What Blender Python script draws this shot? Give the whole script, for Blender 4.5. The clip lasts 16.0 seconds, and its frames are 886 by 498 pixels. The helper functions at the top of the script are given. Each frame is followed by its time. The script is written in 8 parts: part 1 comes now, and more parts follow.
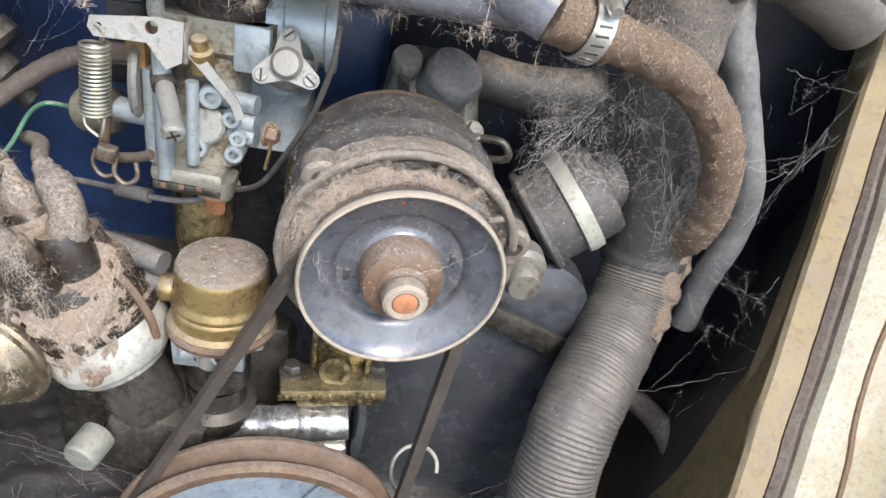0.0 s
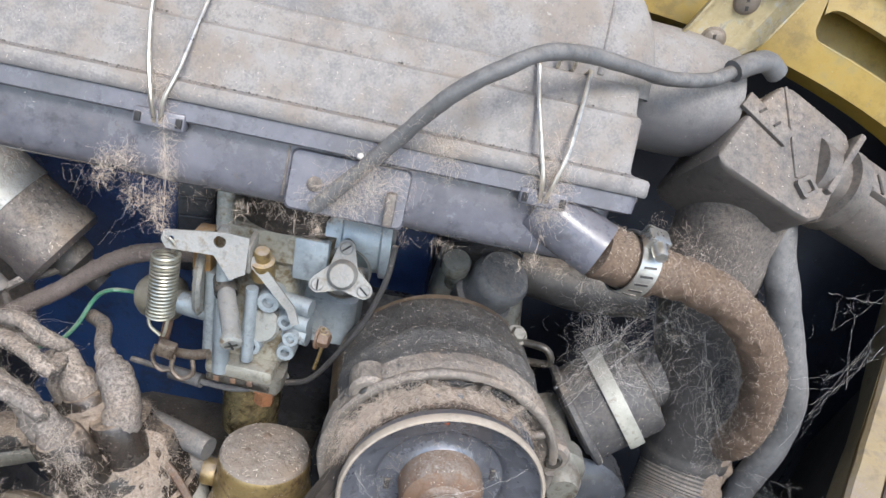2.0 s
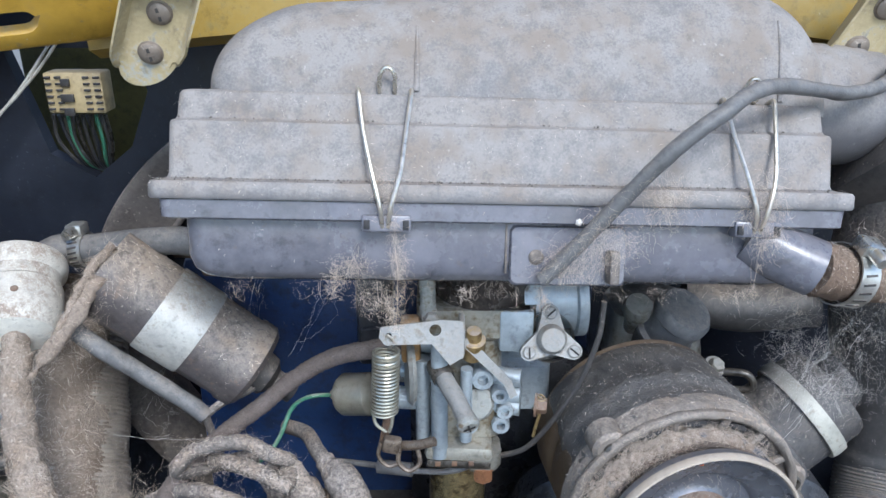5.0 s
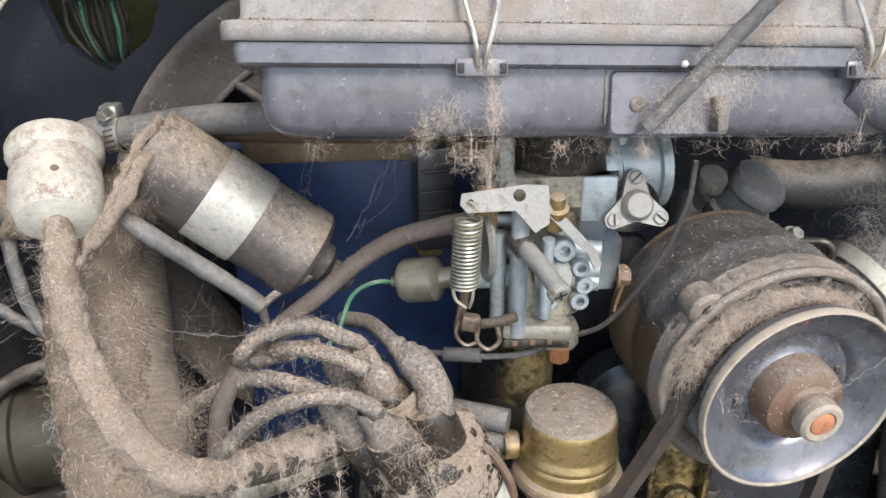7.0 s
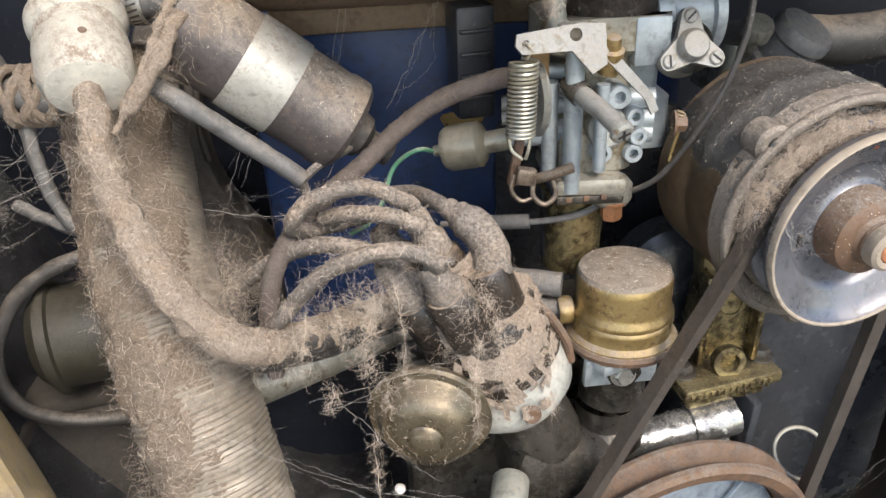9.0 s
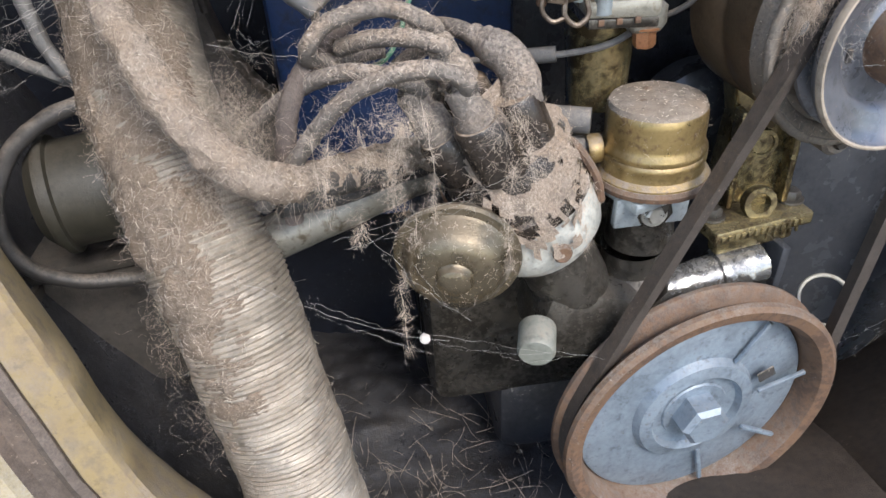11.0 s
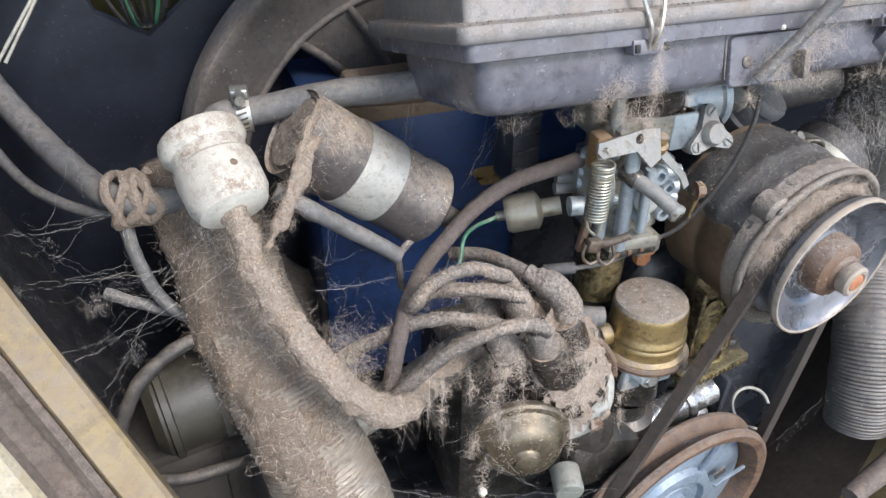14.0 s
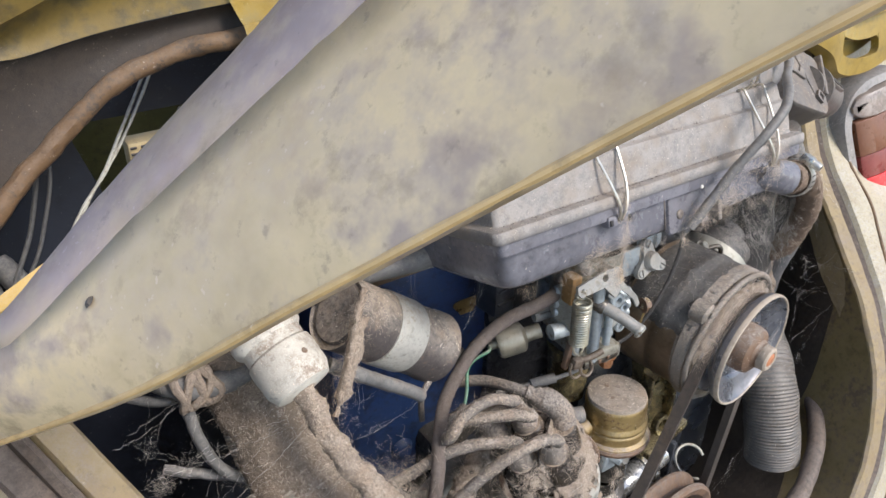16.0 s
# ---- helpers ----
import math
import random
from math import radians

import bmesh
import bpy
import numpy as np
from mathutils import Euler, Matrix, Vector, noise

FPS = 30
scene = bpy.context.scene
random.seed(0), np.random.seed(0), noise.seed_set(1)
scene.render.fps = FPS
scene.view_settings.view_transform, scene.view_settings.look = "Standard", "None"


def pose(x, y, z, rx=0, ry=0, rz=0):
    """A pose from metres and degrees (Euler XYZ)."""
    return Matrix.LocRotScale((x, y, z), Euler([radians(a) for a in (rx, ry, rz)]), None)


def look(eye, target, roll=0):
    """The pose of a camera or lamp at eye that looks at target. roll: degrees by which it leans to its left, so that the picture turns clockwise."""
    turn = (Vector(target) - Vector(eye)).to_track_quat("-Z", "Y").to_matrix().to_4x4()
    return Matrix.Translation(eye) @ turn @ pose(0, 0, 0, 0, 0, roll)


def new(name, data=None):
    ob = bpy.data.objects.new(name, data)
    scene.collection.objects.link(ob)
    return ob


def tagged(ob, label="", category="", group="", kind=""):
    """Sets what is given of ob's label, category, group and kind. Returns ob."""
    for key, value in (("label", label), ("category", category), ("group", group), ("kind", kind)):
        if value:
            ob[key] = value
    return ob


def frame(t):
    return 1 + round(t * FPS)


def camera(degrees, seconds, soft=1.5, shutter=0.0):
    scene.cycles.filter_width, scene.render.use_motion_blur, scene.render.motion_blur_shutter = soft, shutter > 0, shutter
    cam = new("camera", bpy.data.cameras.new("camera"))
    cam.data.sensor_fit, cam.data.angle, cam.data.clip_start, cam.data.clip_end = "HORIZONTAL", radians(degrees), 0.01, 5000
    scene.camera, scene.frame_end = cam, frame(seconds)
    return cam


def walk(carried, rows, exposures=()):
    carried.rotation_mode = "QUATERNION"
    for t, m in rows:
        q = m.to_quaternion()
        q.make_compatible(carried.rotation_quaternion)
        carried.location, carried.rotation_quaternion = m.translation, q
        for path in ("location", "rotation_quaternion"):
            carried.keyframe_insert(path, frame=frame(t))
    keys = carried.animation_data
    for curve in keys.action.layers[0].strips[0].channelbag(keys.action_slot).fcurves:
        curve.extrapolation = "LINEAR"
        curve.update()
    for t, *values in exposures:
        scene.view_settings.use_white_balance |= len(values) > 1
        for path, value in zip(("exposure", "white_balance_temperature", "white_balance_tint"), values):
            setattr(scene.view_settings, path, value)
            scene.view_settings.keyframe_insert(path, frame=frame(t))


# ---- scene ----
cam = camera(60.0, 16.0)
METRES, EYE, TILT, LEAN, TURN = 0.8, 1.0, -33.0, -9.0, 0.0
ROWS = [
    (0.0, 0.0, 0.0, 0.0, 0.0, 0.0, -0.0),
    (0.5, 0.0086, -0.0144, 0.0143, -0.05, 2.55, -0.88),
    (1.0, 0.0051, -0.021, 0.0408, 0.41, 4.9, -2.13),
    (1.5, -0.0044, -0.0207, 0.0555, 1.59, 6.84, -3.08),
    (2.0, -0.0073, -0.0187, 0.0674, 2.46, 7.52, -2.91),
    (2.5, -0.0097, -0.0282, 0.0718, 3.21, 8.17, -0.56),
    (3.0, -0.0215, -0.0519, 0.1003, 4.63, 10.33, 3.07),
    (3.2, -0.0283, -0.0573, 0.1067, 4.97, 10.94, 4.07),
    (5.3, -0.1432, -0.0336, 0.0737, 4.48, 11.22, 8.23),
    (5.5, -0.1537, -0.0293, 0.0688, 4.32, 10.99, 8.61),
    (6.0, -0.1861, -0.0226, 0.0631, 3.46, 10.05, 8.76),
    (6.5, -0.1964, -0.0157, 0.0587, 2.97, 8.95, 9.09),
    (7.0, -0.2052, -0.006, 0.0459, 2.44, 7.4, 9.78),
    (7.5, -0.2177, -0.0024, 0.0336, 1.87, 5.88, 10.88),
    (8.0, -0.2396, 0.0014, 0.0178, 1.27, 5.03, 11.83),
    (8.5, -0.2551, 0.0064, 0.0156, 1.03, 4.71, 12.01),
    (9.0, -0.2636, 0.0132, -0.0032, 0.96, 3.92, 12.86),
    (9.5, -0.2734, 0.0142, -0.0177, 1.01, 2.67, 13.61),
    (9.7, -0.2804, 0.0158, -0.0215, 0.66, 2.19, 14.04),
    (11.8, -0.3207, 0.0554, -0.0403, -0.8, -4.26, 14.56),
    (12.0, -0.3567, 0.0567, -0.0141, -2.18, -3.9, 14.96),
    (12.5, -0.3965, 0.0372, 0.0453, -3.69, -3.41, 15.57),
    (13.0, -0.4161, 0.0078, 0.0847, -5.78, -3.4, 16.98),
    (13.5, -0.4263, -0.0231, 0.1154, -8.32, -4.22, 17.15),
    (14.0, -0.4233, -0.0671, 0.1463, -12.95, -5.84, 17.55),
    (14.5, -0.4369, -0.1117, 0.1752, -17.75, -6.86, 19.56),
    (15.0, -0.4668, -0.1516, 0.2219, -22.69, -7.17, 22.43),
    (15.5, -0.5035, -0.162, 0.2534, -24.8, -6.63, 23.82),
    (16.0, -0.5388, -0.1429, 0.2735, -25.05, -5.99, 23.82),
]
walk(cam, [(t, pose(0, 0, EYE, TILT, LEAN, TURN) @ pose(METRES * x, METRES * y, METRES * z, 90 + pitch, roll, yaw)) for t, x, y, z, yaw, pitch, roll in ROWS],
     exposures=[(0.0, 1.58, 6600, 10), (1.5, 1.47, 6500, 10), (2.0, 1.40, 6300, 10), (2.5, 1.36, 6100, 10), (3.0, 1.23, 5750, 9), (5.5, 1.27, 5700, 8), (6.2, 1.32, 6000, 9), (7.0, 1.40, 6700, 10), (9.0, 1.39, 7050, 11), (9.7, 1.38, 6950, 11),
                (12.0, 1.32, 6350, 11), (13.5, 1.40, 6350, 11), (14.5, 1.44, 6200, 10), (15.2, 1.36, 6150, 10), (16.0, 1.29, 6650, 11)])

# ---- world and sun: bright overcast daylight from behind the car ----
world = bpy.data.worlds.new("sky")
scene.world = world
world.use_nodes = True
sky = world.node_tree.nodes.new("ShaderNodeTexSky")
sky.sky_type, sky.sun_disc = "NISHITA", False
SUN_ELEVATION, SUN_AZIMUTH = radians(45), radians(160)   # azimuth clockwise from +y
sky.sun_elevation, sky.sun_rotation = SUN_ELEVATION, SUN_AZIMUTH
sky.air_density, sky.dust_density = 1.0, 1.0
world.node_tree.links.new(sky.outputs[0], world.node_tree.nodes["Background"].inputs[0])
world.node_tree.nodes["Background"].inputs[1].default_value = 0.14
sun = new("sun", bpy.data.lights.new("sun", "SUN"))
sun.data.energy, sun.data.angle, sun.data.color = 1.4, radians(18), (1.0, 0.96, 0.91)
to_sun = Vector((math.sin(SUN_AZIMUTH) * math.cos(SUN_ELEVATION), math.cos(SUN_AZIMUTH) * math.cos(SUN_ELEVATION), math.sin(SUN_ELEVATION)))
sun.matrix_world = look(to_sun * 5, (0, 0, 0))

# ---- materials ----
DUST = (0.33, 0.29, 0.25)


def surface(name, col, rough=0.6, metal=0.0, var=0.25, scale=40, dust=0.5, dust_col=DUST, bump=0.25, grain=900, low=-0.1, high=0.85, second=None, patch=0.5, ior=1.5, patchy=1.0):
    """Paint, rubber or metal with stains, fine relief and settled dust on what faces up. second: a colour in worn patches."""
    m = bpy.data.materials.new(name)
    m.use_nodes = True
    n, l = m.node_tree.nodes, m.node_tree.links
    b = n["Principled BSDF"]
    tc, geo = n.new("ShaderNodeTexCoord"), n.new("ShaderNodeNewGeometry")

    def noise_at(sc, detail=4.0, rough_=0.6):
        k = n.new("ShaderNodeTexNoise")
        k.inputs["Scale"].default_value, k.inputs["Detail"].default_value, k.inputs["Roughness"].default_value = sc, detail, rough_
        l.new(tc.outputs["Object"], k.inputs["Vector"])
        return k.outputs["Fac"]

    def span(v, a, c, lo, hi):
        k = n.new("ShaderNodeMapRange")
        k.inputs[1].default_value, k.inputs[2].default_value, k.inputs[3].default_value, k.inputs[4].default_value = a, c, lo, hi
        l.new(v, k.inputs[0])
        return k.outputs[0]

    def maths(op, a, c):
        k = n.new("ShaderNodeMath")
        k.operation = op
        for i, v in enumerate((a, c)):
            if isinstance(v, (int, float)):
                k.inputs[i].default_value = v
            else:
                l.new(v, k.inputs[i])
        return k.outputs[0]

    def mix(f, a, c):
        k = n.new("ShaderNodeMix")
        k.data_type = "RGBA"
        l.new(f, k.inputs["Factor"])
        for key, v in (("A", a), ("B", c)):
            sock = [s for s in k.inputs if s.name == key and s.type == "RGBA"][0]
            if isinstance(v, tuple):
                sock.default_value = (*v, 1)
            else:
                l.new(v, sock)
        return [s for s in k.outputs if s.type == "RGBA"][0]

    big, fine, mid = noise_at(scale), noise_at(grain, 3), noise_at(scale * 6)
    dark = tuple(c * (1 - var) for c in col)
    light = tuple(min(1, c * (1 + var)) for c in col)
    colour = mix(span(maths("ADD", maths("MULTIPLY", big, 0.6), maths("MULTIPLY", mid, 0.4)), 0.35, 0.65, 0, 1), dark, light)
    if second:
        colour = mix(span(maths("ADD", maths("MULTIPLY", big, 0.5), maths("MULTIPLY", mid, 0.5)), 1 - patch - 0.06, 1 - patch + 0.06, 0, 1), colour, second)
    grime = noise_at(scale * 3.3, 6, 0.7)
    colour = mix(span(grime, 0.54, 0.66, 0, min(0.75, 1.6 * var + 0.1)), colour, tuple(c * 0.32 for c in col))
    sep = n.new("ShaderNodeSeparateXYZ")
    l.new(geo.outputs["Normal"], sep.inputs[0])
    if dust > 0.5:
        low += 0.16 * patchy
    up = span(sep.outputs[2], low, max(high, low + 0.35), 0.06, 1.0)
    amount = maths("MULTIPLY", up, span(maths("ADD", maths("MULTIPLY", mid, 0.6), maths("MULTIPLY", fine, 0.4)), 0.37, 0.60, 0.45 - 0.30 * patchy, 1.16))
    wide = noise_at(24, 3, 0.55)
    amount = maths("MULTIPLY", amount, span(wide, 0.36, 0.62, 0.72 - 0.27 * patchy, 1.14))
    amount = maths("MINIMUM", maths("MULTIPLY", amount, dust), 1.0)
    dusty = mix(span(fine, 0.25, 0.75, 0, 1), tuple(c * 0.90 for c in dust_col), tuple(min(1, c * 1.08) for c in dust_col))
    dusty = mix(span(noise_at(46, 4, 0.6), 0.42, 0.66, 0, 0.8), dusty, (dust_col[0] * 0.80, dust_col[1] * 0.71, dust_col[2] * 0.62))
    colour = mix(amount, colour, dusty)
    if dust:
        crumbs = maths("MULTIPLY", noise_at(480, 2, 0.5), span(wide, 0.42, 0.6, 0.86, 1.04))
        colour = mix(span(crumbs, 0.69, 0.76, 0, 0.55), colour, tuple(min(1, c * 1.35 + 0.03) for c in dust_col))
        clods = noise_at(210, 4, 0.65)
        colour = mix(span(clods, 0.62, 0.72, 0, 0.5), colour, tuple(c * 0.5 for c in dust_col))
    l.new(colour, b.inputs["Base Color"])
    r = maths("ADD", span(big, 0.3, 0.7, rough - 0.1, rough + 0.1), maths("MULTIPLY", amount, max(0.0, 0.9 - rough)))
    l.new(r, b.inputs["Roughness"])
    if metal:
        l.new(maths("MULTIPLY", metal, maths("SUBTRACT", 1.0, amount)), b.inputs["Metallic"])
    b.inputs["IOR"].default_value = ior
    if bump:
        k = n.new("ShaderNodeBump")
        k.inputs["Strength"].default_value, k.inputs["Distance"].default_value = bump, 0.0008
        l.new(maths("ADD", maths("MULTIPLY", fine, 0.5), maths("MULTIPLY", amount, maths("ADD", mid, noise_at(330, 4)))), k.inputs["Height"])
        l.new(k.outputs[0], b.inputs["Normal"])
    return m


def plain(name, col, rough=0.9):
    m = surface(name, col, rough, dust=0.0, var=0.14, scale=60, bump=0)
    return m


M_GREY = surface("grey_plastic", (0.11, 0.108, 0.112), 0.42, patchy=0.0, dust=1.15, dust_col=(0.275, 0.255, 0.236), scale=25, bump=0.25, low=-0.35, high=0.5, var=0.12)
M_TRAY = surface("tray_plastic", (0.13, 0.13, 0.15), 0.22, dust=0.3, dust_col=(0.27, 0.235, 0.21), scale=30, bump=0.12)
M_PAD = surface("brown_plastic", (0.085, 0.075, 0.068), 0.45, dust=0.95, dust_col=(0.26, 0.225, 0.19), bump=0.25, low=-0.3, high=0.6)
M_ALU = surface("carburettor_alloy", (0.38, 0.43, 0.455), 0.36, metal=0.5, dust=0.4, dust_col=(0.28, 0.245, 0.20), second=(0.12, 0.098, 0.07), patch=0.36, scale=38, bump=0.3)
M_ALUSTAIN = surface("stained_carburettor_alloy", (0.36, 0.345, 0.29), 0.38, metal=0.45, dust=0.4, dust_col=(0.28, 0.245, 0.20), second=(0.15, 0.115, 0.065), patch=0.46, scale=42, bump=0.3)
M_COPPER = surface("copper_nut", (0.42, 0.20, 0.10), 0.4, metal=0.7, dust=0.3, second=(0.22, 0.11, 0.06), patch=0.4)
M_CAST = surface("cast_alloy", (0.30, 0.29, 0.25), 0.45, metal=0.6, dust=0.4, second=(0.12, 0.10, 0.07), patch=0.45, bump=0.35)
M_OILY = surface("oily_metal", (0.11, 0.10, 0.085), 0.28, metal=0.6, dust=0.3, second=(0.03, 0.027, 0.022), patch=0.5, bump=0.3)
M_BRASS = surface("yellow_zinc", (0.40, 0.29, 0.125), 0.32, metal=0.8, dust=1.2, dust_col=(0.31, 0.26, 0.21), low=0.1, high=0.85, second=(0.19, 0.12, 0.06), patch=0.42, scale=50)
M_GOLD = surface("gold_casting", (0.46, 0.38, 0.20), 0.24, metal=0.75, dust=0.25, second=(0.10, 0.075, 0.04), patch=0.52, bump=0.35)
M_STEEL = surface("steel", (0.55, 0.54, 0.50), 0.32, metal=0.9, dust=0.3, second=(0.35, 0.27, 0.18), patch=0.3)
M_WIRE = surface("spring_wire", (0.62, 0.58, 0.50), 0.3, metal=0.9, dust=0.25, bump=0)
M_RUST = surface("rusty_steel", (0.19, 0.11, 0.065), 0.75, metal=0.2, dust=0.75, second=(0.10, 0.06, 0.04), bump=0.5)
M_RUSTBRIGHT = surface("bright_rust", (0.42, 0.17, 0.08), 0.8, dust=0.15, bump=0.4)
M_PULLEY = surface("pulley_grey", (0.17, 0.18, 0.205), 0.26, metal=0.65, dust=0.4, dust_col=(0.24, 0.195, 0.16), scale=35, bump=0.12, low=-0.1, high=0.9)
M_FACE = surface("bluish_alloy", (0.27, 0.33, 0.39), 0.42, metal=0.5, dust=0.3, second=(0.16, 0.15, 0.14), patch=0.36, scale=45, bump=0.3)
M_OLIVE = surface("olive_paint", (0.032, 0.03, 0.022), 0.45, dust=0.4, dust_col=(0.11, 0.095, 0.075), bump=0.3)
M_BLACK = surface("black_paint", (0.035, 0.037, 0.043), 0.33, metal=0.2, dust=0.28, scale=35, bump=0.15)
M_FLANGE = surface("dusty_alloy_flange", (0.17, 0.15, 0.13), 0.5, metal=0.35, dust=1.0, dust_col=(0.36, 0.305, 0.25), bump=0.6, low=-0.6, high=0.6, second=(0.10, 0.08, 0.06), patch=0.42, scale=60)
M_ALT = surface("alternator_housing", (0.085, 0.080, 0.077), 0.42, metal=0.4, dust=0.8, dust_col=(0.185, 0.172, 0.155), bump=0.9, low=-0.3, high=0.75, second=(0.055, 0.046, 0.04), patch=0.42)
M_BROWN = surface("brown_lacquer", (0.145, 0.10, 0.062), 0.36, metal=0.4, dust=0.7, dust_col=(0.25, 0.20, 0.155), bump=0.3, low=0.1, second=(0.08, 0.055, 0.036), patch=0.4)
M_RUBBER = surface("black_rubber", (0.038, 0.036, 0.035), 0.5, dust=0.7, dust_col=(0.31, 0.265, 0.22), bump=0.3, low=0.0, high=0.95)
M_BELT = surface("belt_rubber", (0.055, 0.045, 0.038), 0.6, dust=0.8, dust_col=(0.16, 0.12, 0.09), bump=0.5)
M_HOSE = surface("dusty_hose", (0.10, 0.088, 0.078), 0.7, dust=1.05, dust_col=(0.42, 0.36, 0.305), bump=0.9, low=-0.5, high=0.7, second=(0.06, 0.05, 0.045), patch=0.36, scale=80)
M_FUZZ = surface("felted_dust", (0.23, 0.18, 0.14), 0.95, dust=1.0, dust_col=(0.44, 0.365, 0.295), bump=1.0, low=-0.7, high=0.7, scale=90, second=(0.14, 0.105, 0.08), patch=0.40)
M_RUSTHOSE = surface("brown_dusty_hose", (0.115, 0.075, 0.05), 0.85, dust=0.95, dust_col=(0.30, 0.225, 0.165), bump=1.0, low=-0.5, high=0.7, second=(0.07, 0.05, 0.035), patch=0.42, scale=90)
M_GREYHOSE = surface("grey_hose", (0.11, 0.11, 0.11), 0.5, dust=0.7, dust_col=(0.29, 0.265, 0.235), bump=0.3, low=-0.3, high=0.75)
M_DUCT = surface("foil_paper_duct", (0.36, 0.32, 0.265), 0.33, metal=0.6, dust=0.5, dust_col=(0.30, 0.24, 0.185), bump=0.5, low=-0.4, high=0.7)
M_DUCTDARK = surface("dark_paper_duct", (0.13, 0.122, 0.112), 0.38, metal=0.3, dust=0.65, dust_col=(0.26, 0.22, 0.18), bump=0.4, low=-0.1, high=0.9, second=(0.08, 0.07, 0.06), patch=0.42, scale=70)
M_BLUE = surface("blue_engine_paint", (0.016, 0.046, 0.14), 0.45, dust=0.4, dust_col=(0.11, 0.12, 0.145), scale=22, bump=0.2, low=0.2, second=(0.016, 0.030, 0.075), patch=0.45)
M_NAVY = surface("dark_navy_paint", (0.010, 0.013, 0.022), 0.5, dust=0.22, dust_col=(0.10, 0.10, 0.11), scale=20, bump=0.15, low=0.1)
M_YELLOW = surface("yellow_car_paint", (0.50, 0.30, 0.035), 0.4, dust=0.45, dust_col=(0.40, 0.35, 0.26), scale=14, bump=0.12, low=-0.2, second=(0.40, 0.25, 0.05), patch=0.4)
M_PALEYELLOW = surface("dusty_yellow_paint", (0.29, 0.215, 0.10), 0.55, dust=0.85, dust_col=(0.26, 0.212, 0.16), scale=26, bump=0.2, low=-0.7, high=0.5, second=(0.20, 0.155, 0.085), patch=0.44)
M_BODY = surface("dust_coated_bodywork", (0.40, 0.34, 0.21), 0.5, dust=0.62, dust_col=(0.47, 0.445, 0.40), scale=90, bump=0.15, low=-0.9, high=0.3, grain=350, var=0.3, second=(0.27, 0.235, 0.17), patch=0.44)
M_SEAL = surface("rubber_seal", (0.09, 0.072, 0.06), 0.7, dust=0.8, dust_col=(0.225, 0.18, 0.15), bump=0.4, low=-0.6)
# Oily dirt of the undertray; also colours the shade plate behind the carburettor.
M_DIRTSHADE = surface("dirt_and_oil", (0.044, 0.046, 0.054), 0.28, dust=0.28, dust_col=(0.12, 0.11, 0.10), scale=45, bump=0.9, second=(0.02, 0.021, 0.025), patch=0.5)
M_PALEDIRT = surface("dusty_inner_panel", (0.055, 0.05, 0.045), 0.8, dust=0.8, dust_col=(0.108, 0.092, 0.076), scale=30, bump=0.6, low=-0.4)
M_WHITE = surface("white_plastic", (0.62, 0.60, 0.53), 0.38, dust=1.1, dust_col=(0.32, 0.275, 0.235), bump=0.25, low=-0.30, high=0.55)
M_CAPBROWN = surface("brown_bakelite", (0.020, 0.016, 0.014), 0.22, dust=1.1, dust_col=(0.36, 0.29, 0.225), bump=0.4, low=0.34, high=0.88)
M_DISTALU = surface("pale_alloy", (0.33, 0.335, 0.31), 0.48, metal=0.45, dust=0.5, dust_col=(0.27, 0.24, 0.20), second=(0.17, 0.13, 0.085), patch=0.40, scale=60)
M_GREEN = surface("green_wire", (0.06, 0.22, 0.13), 0.5, dust=0.6, bump=0)
M_RAIL = surface("tan_rusted_rail", (0.21, 0.145, 0.09), 0.6, metal=0.2, dust=0.6, dust_col=(0.28, 0.22, 0.165), bump=0.5, low=-0.6, second=(0.11, 0.07, 0.045), patch=0.42)
M_LEAF = surface("dry_leaf", (0.36, 0.29, 0.25), 0.7, dust=0.4, dust_col=(0.42, 0.37, 0.33), scale=50, bump=0.3, second=(0.28, 0.19, 0.13), patch=0.35)
M_ORANGE = surface("orange_paint_mark", (0.65, 0.13, 0.03), 0.6, dust=0.2)
M_LINT = plain("dust_fibre", (0.66, 0.55, 0.445))
M_LINTGREY = plain("grey_dust_fibre", (0.56, 0.51, 0.46))
M_WEB = plain("cobweb", (0.72, 0.68, 0.62))
M_SOLENOID = surface("aged_zinc", (0.38, 0.345, 0.265), 0.36, metal=0.6, dust=0.65, dust_col=(0.36, 0.325, 0.27), second=(0.22, 0.17, 0.10), patch=0.36)
M_COIL = surface("coil_lacquer", (0.075, 0.066, 0.066), 0.36, metal=0.3, dust=1.25, dust_col=(0.33, 0.28, 0.23), patchy=0.6, second=(0.17, 0.10, 0.065), patch=0.36, scale=45, bump=0.35, low=0.0, high=0.75)
M_BAND = surface("dusty_pale_metal", (0.46, 0.45, 0.41), 0.4, metal=0.4, dust=1.0, dust_col=(0.33, 0.285, 0.235), low=0.0, high=0.9, bump=0.3, second=(0.28, 0.25, 0.20), patch=0.40, scale=60)
M_TAN = surface("dusty_tan_edge", (0.36, 0.30, 0.235), 0.7, dust=0.6, dust_col=(0.40, 0.35, 0.29), bump=0.3)
M_COVER = surface("timing_cover_paint", (0.050, 0.054, 0.062), 0.24, metal=0.15, dust=0.2, dust_col=(0.15, 0.14, 0.13), scale=30, bump=0.12)
M_OLDYELLOW = surface("grimy_yellow_paint", (0.20, 0.135, 0.035), 0.5, dust=0.4, dust_col=(0.20, 0.17, 0.12), scale=16, bump=0.25, second=(0.10, 0.075, 0.03), patch=0.5)
